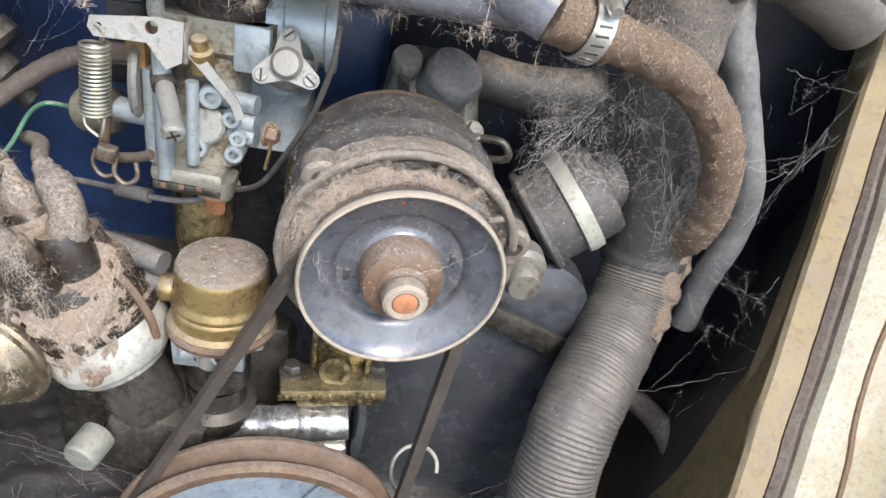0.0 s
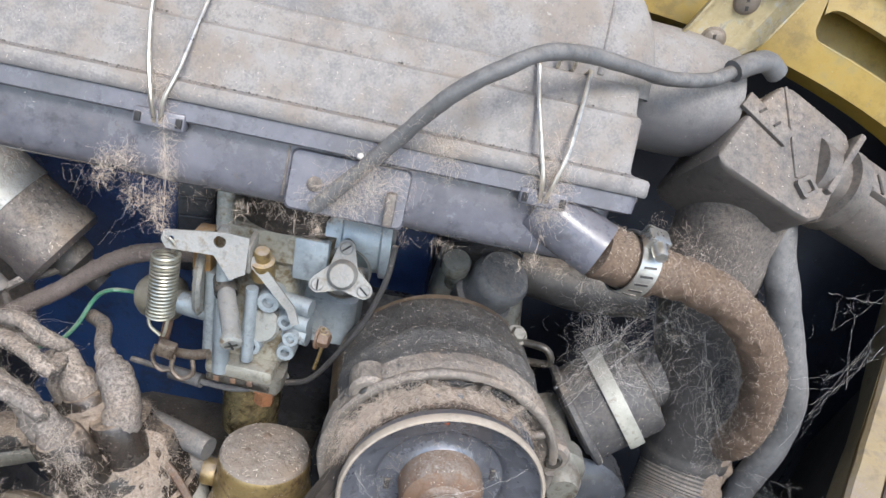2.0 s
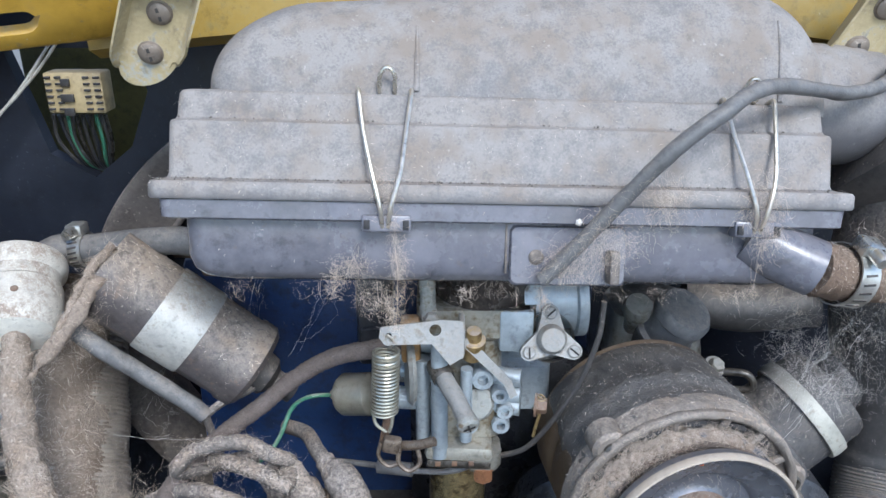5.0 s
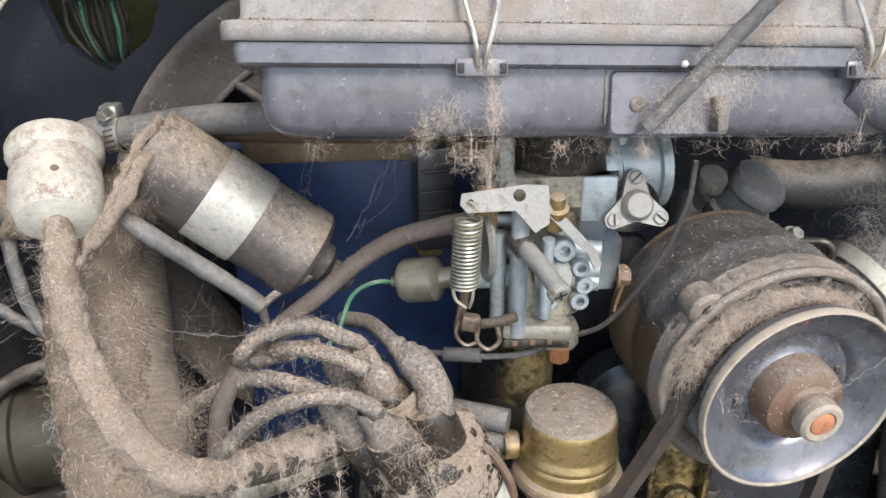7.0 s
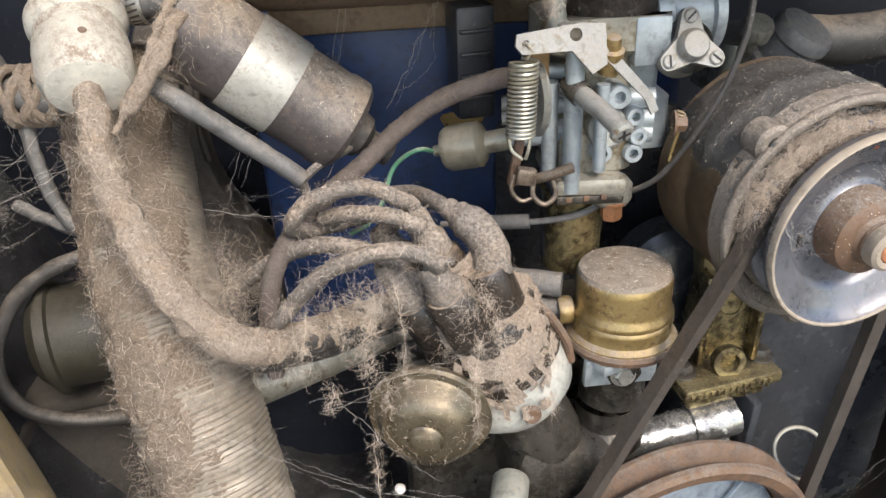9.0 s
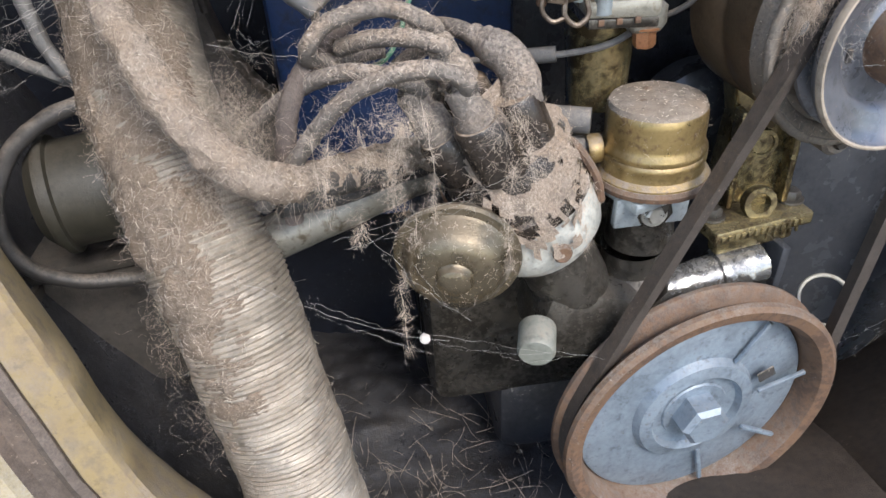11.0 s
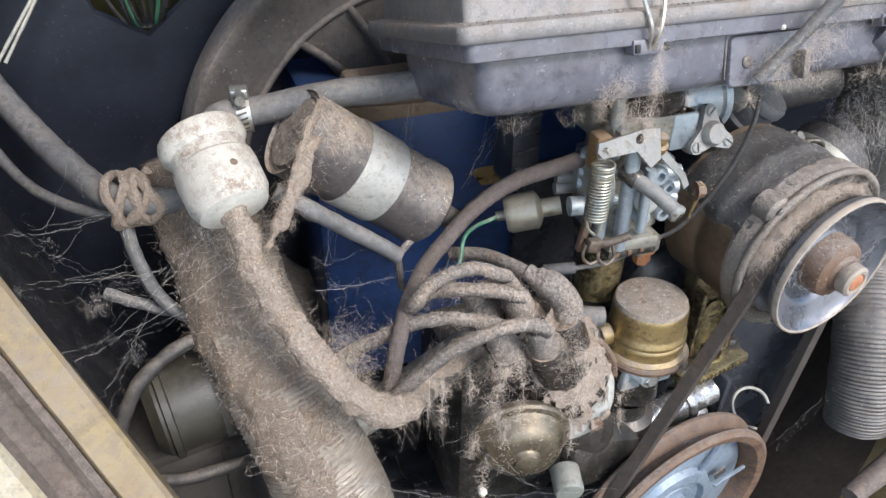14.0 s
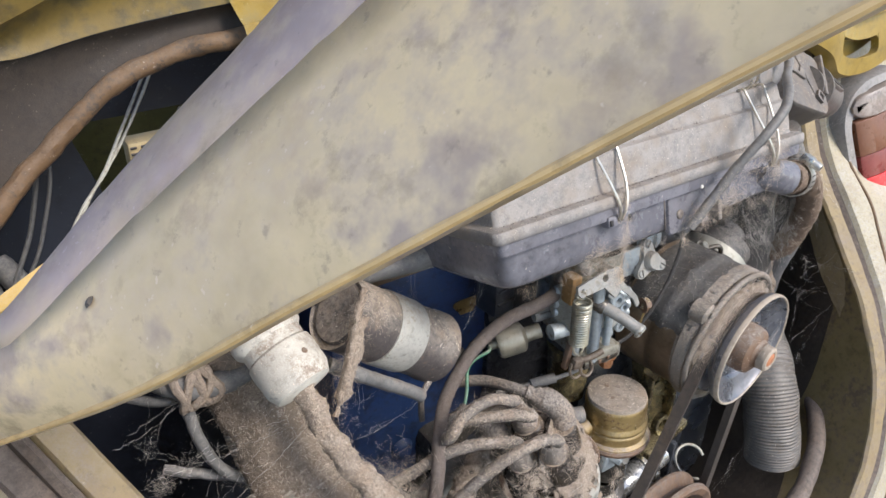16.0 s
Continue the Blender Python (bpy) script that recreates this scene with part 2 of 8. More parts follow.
M_BRONZE = surface("bronzed_tin", (0.21, 0.175, 0.12), 0.28, metal=0.8, dust=0.6, dust_col=(0.24, 0.20, 0.155), low=0.1, high=0.95, second=(0.11, 0.085, 0.055), patch=0.42, bump=0.3)
M_IVORY = surface("ivory_plastic", (0.46, 0.36, 0.19), 0.5, dust=0.5, dust_col=(0.34, 0.28, 0.20))
M_STRAP = surface("pale_strap", (0.44, 0.43, 0.37), 0.5, dust=0.6, metal=0.3, second=(0.25, 0.22, 0.17), patch=0.4)
M_RED = surface("red_lens", (0.75, 0.02, 0.03), 0.2, dust=0.25, dust_col=(0.5, 0.3, 0.25), bump=0, var=0.1)
M_DULLRED = surface("dull_red_lens", (0.20, 0.035, 0.03), 0.25, dust=0.4, dust_col=(0.30, 0.17, 0.14), bump=0, var=0.1)
M_AMBER = surface("amber_lens", (0.15, 0.055, 0.025), 0.25, dust=0.4, dust_col=(0.32, 0.20, 0.15), bump=0, var=0.1)
M_GROUND = surface("gravel_ground", (0.16, 0.145, 0.12), 0.9, dust=0.4, scale=3, grain=90, bump=0.6)
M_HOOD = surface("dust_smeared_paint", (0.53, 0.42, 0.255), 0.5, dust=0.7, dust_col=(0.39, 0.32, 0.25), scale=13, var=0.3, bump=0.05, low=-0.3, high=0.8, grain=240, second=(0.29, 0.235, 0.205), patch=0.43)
# Middle tone between the cream edge and the sky-lit upper fold.
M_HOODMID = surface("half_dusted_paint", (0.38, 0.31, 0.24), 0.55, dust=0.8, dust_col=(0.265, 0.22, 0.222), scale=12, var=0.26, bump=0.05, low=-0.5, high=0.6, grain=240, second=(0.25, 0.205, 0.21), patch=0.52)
M_HOODLIP = surface("dull_yellow_edge", (0.50, 0.34, 0.15), 0.5, dust=0.4, dust_col=(0.48, 0.40, 0.29), scale=20, bump=0.1, low=-0.2)
M_LAMPCLEAR = surface("dusty_lens", (0.30, 0.25, 0.22), 0.25, dust=0.6, bump=0)
M_WHITELENS = surface("white_lens", (0.7, 0.68, 0.66), 0.25, dust=0.3, bump=0)
M_ROLL = surface("perished_brown_rubber", (0.17, 0.10, 0.05), 0.6, dust=0.4, dust_col=(0.26, 0.20, 0.15), scale=60, bump=0.5, second=(0.07, 0.05, 0.035), patch=0.45)
# Dusty paint with the bluish sky light on the upper fold put into its colour.
M_HOODSKYLIT = surface("purple_grey_dust", (0.25, 0.205, 0.205), 0.6, dust=0.9, dust_col=(0.225, 0.188, 0.198), scale=12, var=0.2, bump=0.05, low=-0.8, high=0.3, grain=240, second=(0.31, 0.26, 0.225), patch=0.32)
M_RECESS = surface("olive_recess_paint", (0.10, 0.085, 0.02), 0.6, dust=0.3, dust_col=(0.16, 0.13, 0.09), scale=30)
M_HINGE = surface("cream_hinge_paint", (0.44, 0.36, 0.20), 0.45, dust=0.5, dust_col=(0.42, 0.38, 0.31), second=(0.40, 0.43, 0.42), patch=0.40, scale=45, bump=0.15, low=-0.6)
M_BOLT = surface("dull_bolt", (0.22, 0.185, 0.15), 0.5, metal=0.5, dust=0.5, bump=0.3)
M_DISTBODY = surface("whitened_alloy", (0.56, 0.56, 0.51), 0.42, metal=0.25, dust=0.45, dust_col=(0.34, 0.29, 0.24), second=(0.34, 0.32, 0.24), patch=0.36, scale=60, low=0.1)
M_DRUM = surface("dust_dulled_black_paint", (0.055, 0.055, 0.058), 0.5, metal=0.2, dust=0.75, dust_col=(0.26, 0.235, 0.205), bump=0.4, low=-0.5, high=0.8)
# Near-black for the shade inside slots and vents, which are solid shapes.
M_GAPSHADE = surface("black_gap", (0.012, 0.012, 0.013), 0.7, dust=0.1, bump=0)
M_FELT = surface("brown_felted_dust", (0.15, 0.115, 0.085), 0.95, dust=1.0, dust_col=(0.31, 0.25, 0.195), bump=1.0, low=-0.7, high=0.8, scale=70, second=(0.09, 0.068, 0.05), patch=0.42)
M_PLUG = surface("pale_plug", (0.23, 0.24, 0.205), 0.5, dust=0.5, second=(0.24, 0.23, 0.18), patch=0.4, metal=0.2)
M_BRAID = surface("braided_hose", (0.12, 0.095, 0.085), 0.8, dust=0.7, dust_col=(0.30, 0.25, 0.21), bump=1.0, grain=1600, scale=300, var=0.35, low=-0.4)
M_CRUMB = plain("dirt_crumb", (0.11, 0.098, 0.085))
M_DUSTTOP = surface("dust_coated_top", (0.20, 0.165, 0.13), 0.8, dust=1.2, dust_col=(0.335, 0.29, 0.245), bump=0.5, low=-0.6, high=0.5)
# Brown dirt darkened further to hold the shade low in the bay and channel.
M_BROWNDIRTSHADE = surface("brown_dirt", (0.035, 0.026, 0.019), 0.7, dust=0.3, dust_col=(0.10, 0.075, 0.055), scale=30, bump=0.5)
M_OILSTEEL = surface("oil_wet_steel", (0.36, 0.36, 0.35), 0.16, metal=0.8, dust=0.25, second=(0.05, 0.045, 0.04), patch=0.40, scale=40, bump=0.25, var=0.3)
M_FLECK = plain("dry_fleck", (0.74, 0.64, 0.52))
M_SPRING = surface("brassy_spring", (0.44, 0.42, 0.34), 0.32, metal=0.85, dust=0.25, bump=0, second=(0.30, 0.24, 0.14), patch=0.35)
M_CHOKE = surface("dusty_choke_alloy", (0.30, 0.30, 0.285), 0.5, metal=0.4, dust=0.7, dust_col=(0.30, 0.265, 0.225), second=(0.19, 0.165, 0.13), patch=0.40, scale=70, low=-0.4)
M_FRAME = surface("dull_yellow_paint", (0.30, 0.195, 0.03), 0.38, dust=0.35, dust_col=(0.30, 0.26, 0.16), scale=18, bump=0.15, low=-0.2, second=(0.23, 0.175, 0.05), patch=0.42)
M_OCHRE = surface("ochre_spacer", (0.30, 0.17, 0.06), 0.6, dust=0.5, second=(0.16, 0.09, 0.04), patch=0.45)
M_WALLBROWN = surface("rust_brown_wall", (0.17, 0.125, 0.05), 0.6, dust=0.5, dust_col=(0.17, 0.135, 0.10), scale=24, bump=0.4, second=(0.09, 0.062, 0.035), patch=0.46, var=0.35)
M_LINK = surface("greasy_linkage", (0.21, 0.165, 0.125), 0.4, metal=0.6, dust=0.4, second=(0.07, 0.05, 0.035), patch=0.5, scale=90)
M_BEZEL = surface("lamp_surround", (0.24, 0.23, 0.22), 0.5, dust=0.6, dust_col=(0.36, 0.33, 0.30), bump=0.15, low=-0.6)


# ---- mesh helpers; all places are in world metres ----
def frame_of(axis):
    w = Vector(axis).normalized()
    u = (Vector((0, 0, 1)) if abs(w.z) < 0.9 else Vector((1, 0, 0))).cross(w).normalized()
    return u, w.cross(u), w


def lathe(profile, origin, axis, seg=48, bm=None):
    bm = bm or bmesh.new()
    u, v, w = frame_of(axis)
    o, rings = Vector(origin), []
    for r, h in profile:
        if r < 1e-6:
            rings.append([bm.verts.new(o + w * h)])
        else:
            rings.append([bm.verts.new(o + w * h + (u * math.cos(a) + v * math.sin(a)) * r) for a in (2 * math.pi * i / seg for i in range(seg))])
    for a, b in zip(rings, rings[1:]):
        for i in range(seg):
            j = (i + 1) % seg
            q = [a[i % len(a)], a[j % len(a)], b[j % len(b)], b[i % len(b)]]
            q = list(dict.fromkeys(q))
            if len(q) > 2:
                bm.faces.new(q)
    bmesh.ops.recalc_face_normals(bm, faces=bm.faces)
    return bm


def curve(pts, step):
    """A smooth line through pts, resampled at even steps."""
    p = [Vector(a) for a in pts]
    p = [p[0] * 2 - p[1]] + p + [p[-1] * 2 - p[-2]]
    fine = []
    for a, b, c, d in zip(p, p[1:], p[2:], p[3:]):
        for i in range(16):
            t = i / 16
            fine.append(0.5 * ((2 * b) + (c - a) * t + (2 * a - 5 * b + 4 * c - d) * t * t + (3 * b - a - 3 * c + d) * t ** 3))
    fine.append(p[-2])
    s = np.r_[0, np.cumsum([(b - a).length for a, b in zip(fine, fine[1:])])]
    n = max(2, int(s[-1] / step) + 1)
    xyz = np.array(fine)
    return [Vector([np.interp(t, s, xyz[:, k]) for k in range(3)]) for t in np.linspace(0, s[-1], n)], float(s[-1])


def tube(pts, radius, seg=12, step=0.004, rough=0.0, freq=120.0, shape=None, bm=None, cap=True):
    """A hose, wire or pipe. shape(s, length): a factor on the radius along it. rough: metres of unevenness."""
    bm = bm or bmesh.new()
    line, length = curve(pts, step)
    n = len(line)
    t0 = (line[1] - line[0]).normalized()
    u = frame_of(t0)[0]
    rings = []
    for i, c in enumerate(line):
        t = (line[min(i + 1, n - 1)] - line[max(i - 1, 0)]).normalized()
        u = (u - t * u.dot(t)).normalized()
        v = t.cross(u)
        k = radius * (shape(length * i / (n - 1), length) if shape else 1.0)
        ring = []
        for j in range(seg):
            a = 2 * math.pi * j / seg
            d = u * math.cos(a) + v * math.sin(a)
            q = c + d * k
            if rough:
                q += d * rough * (noise.noise(q * freq) + 0.5 * noise.noise(q * freq * 3.1))
            ring.append(bm.verts.new(q))
        rings.append(ring)
    for a, b in zip(rings, rings[1:]):
        for j in range(seg):
            bm.faces.new((a[j], a[(j + 1) % seg], b[(j + 1) % seg], b[j]))
    if cap:
        bm.faces.new(rings[0][::-1])
        bm.faces.new(rings[-1])
    return bm


def block(size, m, bevel=0.002, bm=None):
    """A bevelled box of that size, centred on the pose m."""
    own = bmesh.new()
    bmesh.ops.create_cube(own, size=1.0, matrix=Matrix.Diagonal((*size, 1)))
    if bevel:
        bmesh.ops.bevel(own, geom=own.edges[:], offset=bevel, segments=2, affect="EDGES", profile=0.5)
    own.transform(m)
    if bm is None:
        return own
    return merge(bm, own)


def merge(bm, own):
    me = bpy.data.meshes.new("merge")
    own.to_mesh(me)
    own.free()
    bm.from_mesh(me)
    bpy.data.meshes.remove(me)
    return bm


def outline(x0, x1, y0, y1, r, n=8):
    """Points of a rounded rectangle."""
    out = []
    for cx, cy, a0 in ((x1 - r, y1 - r, 0), (x0 + r, y1 - r, 90), (x0 + r, y0 + r, 180), (x1 - r, y0 + r, 270)):
        for i in range(n + 1):
            a = radians(a0 + 90 * i / n)
            out.append((cx + r * math.cos(a), cy + r * math.sin(a)))
    return out


def loft(rings, m, cap_ends=(True, True)):
    """A skin through rings (x0, x1, y0, y1, z, corner radius)."""
    bm = bmesh.new()
    made = [[bm.verts.new(m @ Vector((x, y, z))) for x, y in outline(x0, x1, y0, y1, r)] for x0, x1, y0, y1, z, r in rings]
    for a, b in zip(made, made[1:]):
        for i in range(len(a)):
            j = (i + 1) % len(a)
            bm.faces.new((a[i], a[j], b[j], b[i]))
    if cap_ends[0]:
        bm.faces.new(made[0][::-1])
    if cap_ends[1]:
        bm.faces.new(made[-1])
    bmesh.ops.recalc_face_normals(bm, faces=bm.faces)
    return bm


def plate(outer, m, thick, holes=(), bevel=0.0006):
    """A flat plate cut to an outline (x, y), with round holes (x, y, r), from z = 0 to thick in the pose m."""
    bm = bmesh.new()
    loops = [list(outer)] + [[(x + r * math.cos(a), y + r * math.sin(a)) for a in (2 * math.pi * i / 16 for i in range(16))] for x, y, r in holes]
    for pts in loops:
        vs = [bm.verts.new((x, y, 0)) for x, y in pts]
        for a, b in zip(vs, vs[1:] + vs[:1]):
            bm.edges.new((a, b))
    bmesh.ops.triangle_fill(bm, use_beauty=True, use_dissolve=False, edges=bm.edges[:])
    bm.normal_update()
    made = bmesh.ops.extrude_face_region(bm, geom=bm.faces[:])
    bmesh.ops.translate(bm, verts=[v for v in made["geom"] if isinstance(v, bmesh.types.BMVert)], vec=(0, 0, thick))
    bmesh.ops.recalc_face_normals(bm, faces=bm.faces)
    bm.transform(m)
    return bm


def facing(place, axis, up=(0, 0, 1)):
    """A pose at place whose z is the axis and whose y lies near up."""
    w = Vector(axis).normalized()
    u = Vector(up).cross(w).normalized()
    v = w.cross(u)
    return Matrix.Translation(place) @ Matrix((u, v, w)).transposed().to_4x4()


def hexbolt(place, axis, r=0.005, h=0.004, washer=True, bm=None):
    bm = lathe([(0, h + 0.0004), (r * 0.8, h + 0.0004), (r, h * 0.85), (r, 0), (0, 0)], place, axis, 6, bm)
    if washer:
        lathe([(0, 0.0012), (r * 1.35, 0.0012), (r * 1.4, 0), (0, 0)], place, axis, 18, bm)
    return bm


def slotted_screw(place, axis, r=0.003, h=0.002, turn=30):
    u, v, w = frame_of(axis)
    bm = lathe([(0, h * 0.8), (r * 0.25, h), (r * 0.8, h), (r, h * 0.6), (r, 0)], place, axis, 20)
    return bm


def thing(name, loc, label, category, group="", kind=""):
    ob = new(name)
    ob.location = loc
    ob.empty_display_size = 0.01
    return tagged(ob, label, category, group, kind)


def base_of(ob):
    p = Vector(ob.location)
    while ob.parent:
        ob = ob.parent
        p += ob.location
    return p


def part(name, bm, mat, parent=None, label="", sharp=38):
    me = bpy.data.meshes.new(name)
    if parent is not None:
        bm.transform(Matrix.Translation(-base_of(parent)))
    bm.to_mesh(me)
    bm.free()
    for p in me.polygons:
        p.use_smooth = True
    me.set_sharp_from_angle(angle=radians(sharp))
    me.materials.append(mat)
    ob = new(name, me)
    if parent is not None:
        ob.parent = parent
    if label:
        ob["label"] = label
    return ob


def single(name, bm, mat, label, category, group="", kind="", sharp=38):
    """A thing that is one mesh; its origin lies at its lowest middle."""
    co = np.array([v.co for v in bm.verts])
    base = Vector(((co[:, 0].min() + co[:, 0].max()) / 2, (co[:, 1].min() + co[:, 1].max()) / 2, co[:, 2].min()))
    bm.transform(Matrix.Translation(-base))
    ob = part(name, bm, mat, None, "", sharp)
    ob.location = base
    return tagged(ob, label, category, group, kind)


# ---- the engine bay ----
def lip_frame(line, i):
    """The way along the bay's edge, outwards from the bay, and out of its surface, at point i of a line."""
    d = (line[min(i + 1, len(line) - 1)] - line[max(i - 1, 0)]).normalized()
    c = Vector((-0.085, 0.42, 0.80))
    o = line[i] - c
    o.y *= 0.35
    o = (o - d * o.dot(d)).normalized()
    n = d.cross(o).normalized()
    if n.dot(Vector((0, -1, 0.6))) < 0:
        n = -n
    return d, o, n


def swept(pts, profile, step=0.012, rough=0.0):
    """A strip along the bay's edge: profile of (outwards, out of the surface)."""
    line, _ = curve(pts, step)
    bm, rows = bmesh.new(), []
    for i in range(len(line)):
        d, o, n = lip_frame(line, i)
        row = []
        for a, b in profile:
            q = line[i] + o * a + n * b
            if rough:
                q += n * rough * noise.noise(q * 60)
            row.append(bm.verts.new(q))
        rows.append(row)
    for a, b in zip(rows, rows[1:]):
        for j in range(len(a) - 1):
            bm.faces.new((a[j], a[j + 1], b[j + 1], b[j]))
    bmesh.ops.recalc_face_normals(bm, faces=bm.faces)
    return bm


EDGE = [(0.302, 0.51, 0.99), (0.300, 0.488, 0.91), (0.287, 0.448, 0.834), (0.254, 0.380, 0.785), (0.222, 0.312, 0.732), (0.203, 0.268, 0.66), (0.155, 0.238, 0.575), (0.06, 0.226, 0.51),
        (-0.06, 0.222, 0.49), (-0.18, 0.225, 0.50), (-0.28, 0.234, 0.545), (-0.345, 0.25, 0.615), (-0.373, 0.267, 0.70), (-0.41, 0.306, 0.785), (-0.452, 0.355, 0.875), (-0.50, 0.43, 0.965)]

body = thing("rear_body_opening", (-0.09, 0.23, 0.45), "dust-coated yellow rear bodywork round the engine bay opening", "car body", kind="structure")
def rim(pts, wide):
    """Lip, seal, gutter and outer panel along one side of the opening; wide: the gutter's width."""
    g = 0.0275 + wide
    part("inner_lip", swept(pts, [(0.012, -0.05), (0.003, -0.03), (0.0, -0.003), (0.002, 0.0), (0.017, 0.001), (0.019, -0.002), (0.019, -0.008)], rough=0.0014), M_PALEYELLOW, body)
    part("seal", swept(pts, [(0.019, -0.008), (0.0195, -0.001), (0.023, 0.002), (0.027, -0.001), (0.0275, -0.008)], rough=0.0012), M_SEAL, body, "dusty brown rubber seal")
    part("gutter", swept(pts, [(0.0275, -0.008), (g - 0.003, -0.009), (g, -0.004)], rough=0.0006), M_SEAL, body)
    part("outer_panel", swept(pts, [(g, -0.004), (g + 0.003, 0.001), (g + 0.012, 0.003), (g + 0.032, 0.002), (g + 0.037, -0.002), (g + 0.087, -0.006), (g + 0.18, -0.03), (g + 0.26, -0.09)], rough=0.0012), M_BODY, body, "pale speckled dust on yellow paint")


rim(EDGE[:9], 0.004)
rim(EDGE[8:], 0.0155)

line = curve(EDGE[:9], 0.01)[0]
wire_run = []
for i in range(6, len(line), 4):
    d, o, n = lip_frame(line, i)
    wire_run.append(line[i] + o * (0.056 + 0.004 * math.sin(i * 0.35)) + n * 0.0025)
part("panel_seam", tube(wire_run, 0.0018, 8, 0.006), M_ROLL, body, "dark seam along the panel")
line = curve(EDGE[2:8], 0.008)[0]
wall_rows, dark_rows, wall_bm, dark_bm = [], [], bmesh.new(), bmesh.new()
for i in range(len(line)):
    d, o, n = lip_frame(line, i)
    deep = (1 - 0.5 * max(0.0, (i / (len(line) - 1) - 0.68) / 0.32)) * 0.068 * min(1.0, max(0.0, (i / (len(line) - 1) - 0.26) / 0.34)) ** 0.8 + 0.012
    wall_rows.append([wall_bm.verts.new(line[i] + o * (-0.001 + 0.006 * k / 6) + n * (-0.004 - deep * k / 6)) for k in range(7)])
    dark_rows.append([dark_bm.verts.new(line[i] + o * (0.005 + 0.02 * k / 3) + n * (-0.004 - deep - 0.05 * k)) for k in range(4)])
for bm, rows in ((wall_bm, wall_rows), (dark_bm, dark_rows)):
    for a, b in zip(rows, rows[1:]):
        for k in range(len(a) - 1):
            bm.faces.new((a[k], a[k + 1], b[k + 1], b[k]))
    bmesh.ops.recalc_face_normals(bm, faces=bm.faces)
part("inner_wall", wall_bm, M_WALLBROWN, body, "grimy yellow-brown inner wall")
# The lower wall and corner floor have dirt and shade in one dark colour.
part("lower_wall", dark_bm, M_BROWNDIRTSHADE, body, "dirty lower wall, coloured dark for shade")
part("corner_wall", swept(EDGE[7:9], [(-0.001, -0.004), (-0.006, -0.020), (-0.010, -0.034)]), M_PALEDIRT, body, "dusty brown corner of the inner wall")
part("corner_floor", swept(EDGE[7:9], [(-0.011, -0.034), (-0.014, -0.085), (-0.006, -0.14)]), M_BROWNDIRTSHADE, body, "dirty lower corner, coloured dark for shade")
part("pan_lip", tube([(0.140, 0.432, 0.628), (0.180, 0.424, 0.628), (0.210, 0.402, 0.626), (0.221, 0.367, 0.622), (0.207, 0.329, 0.616), (0.172, 0.297, 0.608), (0.125, 0.272, 0.596), (0.07, 0.258, 0.584)], 0.0085, 14, 0.006, rough=0.0012, freq=40), M_SEAL, body, "dusty rolled lip of the undertray")
part("rust_flake", lathe([(0, 0.001), (0.004, 0.0008), (0.006, 0)], (0.2265, 0.360, 0.609), (-0.3, -0.6, 0.7), 7), M_RUSTBRIGHT, body, "flake of orange rust")


def panel(x0, x1, z0, z1, y, thick, mat, name, label, cat="panel"):
    return single(name, block((x1 - x0, thick, z1 - z0), pose((x0 + x1) / 2, y + thick / 2, (z0 + z1) / 2), 0.003), mat, label, cat, kind="structure")


# bulkhead with a six-sided opening for the loom
HOLE = [(-0.415, 0.985), (-0.325, 0.985), (-0.318, 0.955), (-0.335, 0.915), (-0.365, 0.892), (-0.395, 0.91)]
bm = bmesh.new()
outer = [bm.verts.new((x, 0.555, z)) for x, z in ((-0.75, 0.40), (0.55, 0.40), (0.55, 1.12), (-0.75, 1.12))]
inner = [bm.verts.new((x, 0.555, z)) for x, z in HOLE]
for loop in (outer, inner):
    for a, b in zip(loop, loop[1:] + loop[:1]):
        bm.edges.new((a, b))
bmesh.ops.triangle_fill(bm, use_beauty=True, edges=bm.edges[:])
made = bmesh.ops.extrude_face_region(bm, geom=bm.faces[:])
bmesh.ops.translate(bm, verts=[v for v in made["geom"] if isinstance(v, bmesh.types.BMVert)], vec=(0, 0.012, 0))
bmesh.ops.recalc_face_normals(bm, faces=bm.faces)
single("wall_bulkhead", bm, M_NAVY, "dark navy painted bulkhead in front of the engine", "bulkhead", kind="structure")
panel(-0.46, -0.28, 0.86, 1.02, 0.66, 0.01, M_RECESS, "wall_loom_recess", "dark olive recess behind the bulkhead opening")
# sides, floor and the ground under the car
single("wall_left", block((0.012, 0.36, 0.62), pose(-0.535, 0.40, 0.74, 0, 0, 0), 0.003), M_NAVY, "dark painted side wall of the engine bay", "side wall", kind="structure")
single("wall_right", block((0.012, 0.10, 0.60), pose(0.330, 0.545, 0.70, 0, 0, 0), 0.003), M_NAVY, "dark painted side wall of the engine bay", "side wall", kind="structure")


def rough_sheet(x0, x1, y0, y1, height, nx, ny, thick=0.02):
    bm = bmesh.new()
    g = [[bm.verts.new((x0 + (x1 - x0) * i / nx, y0 + (y1 - y0) * j / ny, height(x0 + (x1 - x0) * i / nx, y0 + (y1 - y0) * j / ny))) for i in range(nx + 1)] for j in range(ny + 1)]
    for j in range(ny):
        for i in range(nx):
            bm.faces.new((g[j][i], g[j][i + 1], g[j + 1][i + 1], g[j + 1][i]))
    return bm


def pan_height(x, y):
    q = Vector((x, y, 0))
    edge = max(0, (0.30 - y) / 0.08)
    return 0.452 + 0.010 * noise.noise(q * 14) + 0.004 * noise.noise(q * 60) + 0.0025 * noise.noise(q * 160) + 0.02 * edge * edge + 0.10 * max(0, (-0.27 - x) / 0.12) ** 2 + 0.12 * max(0, (x - 0.16) / 0.12) ** 2


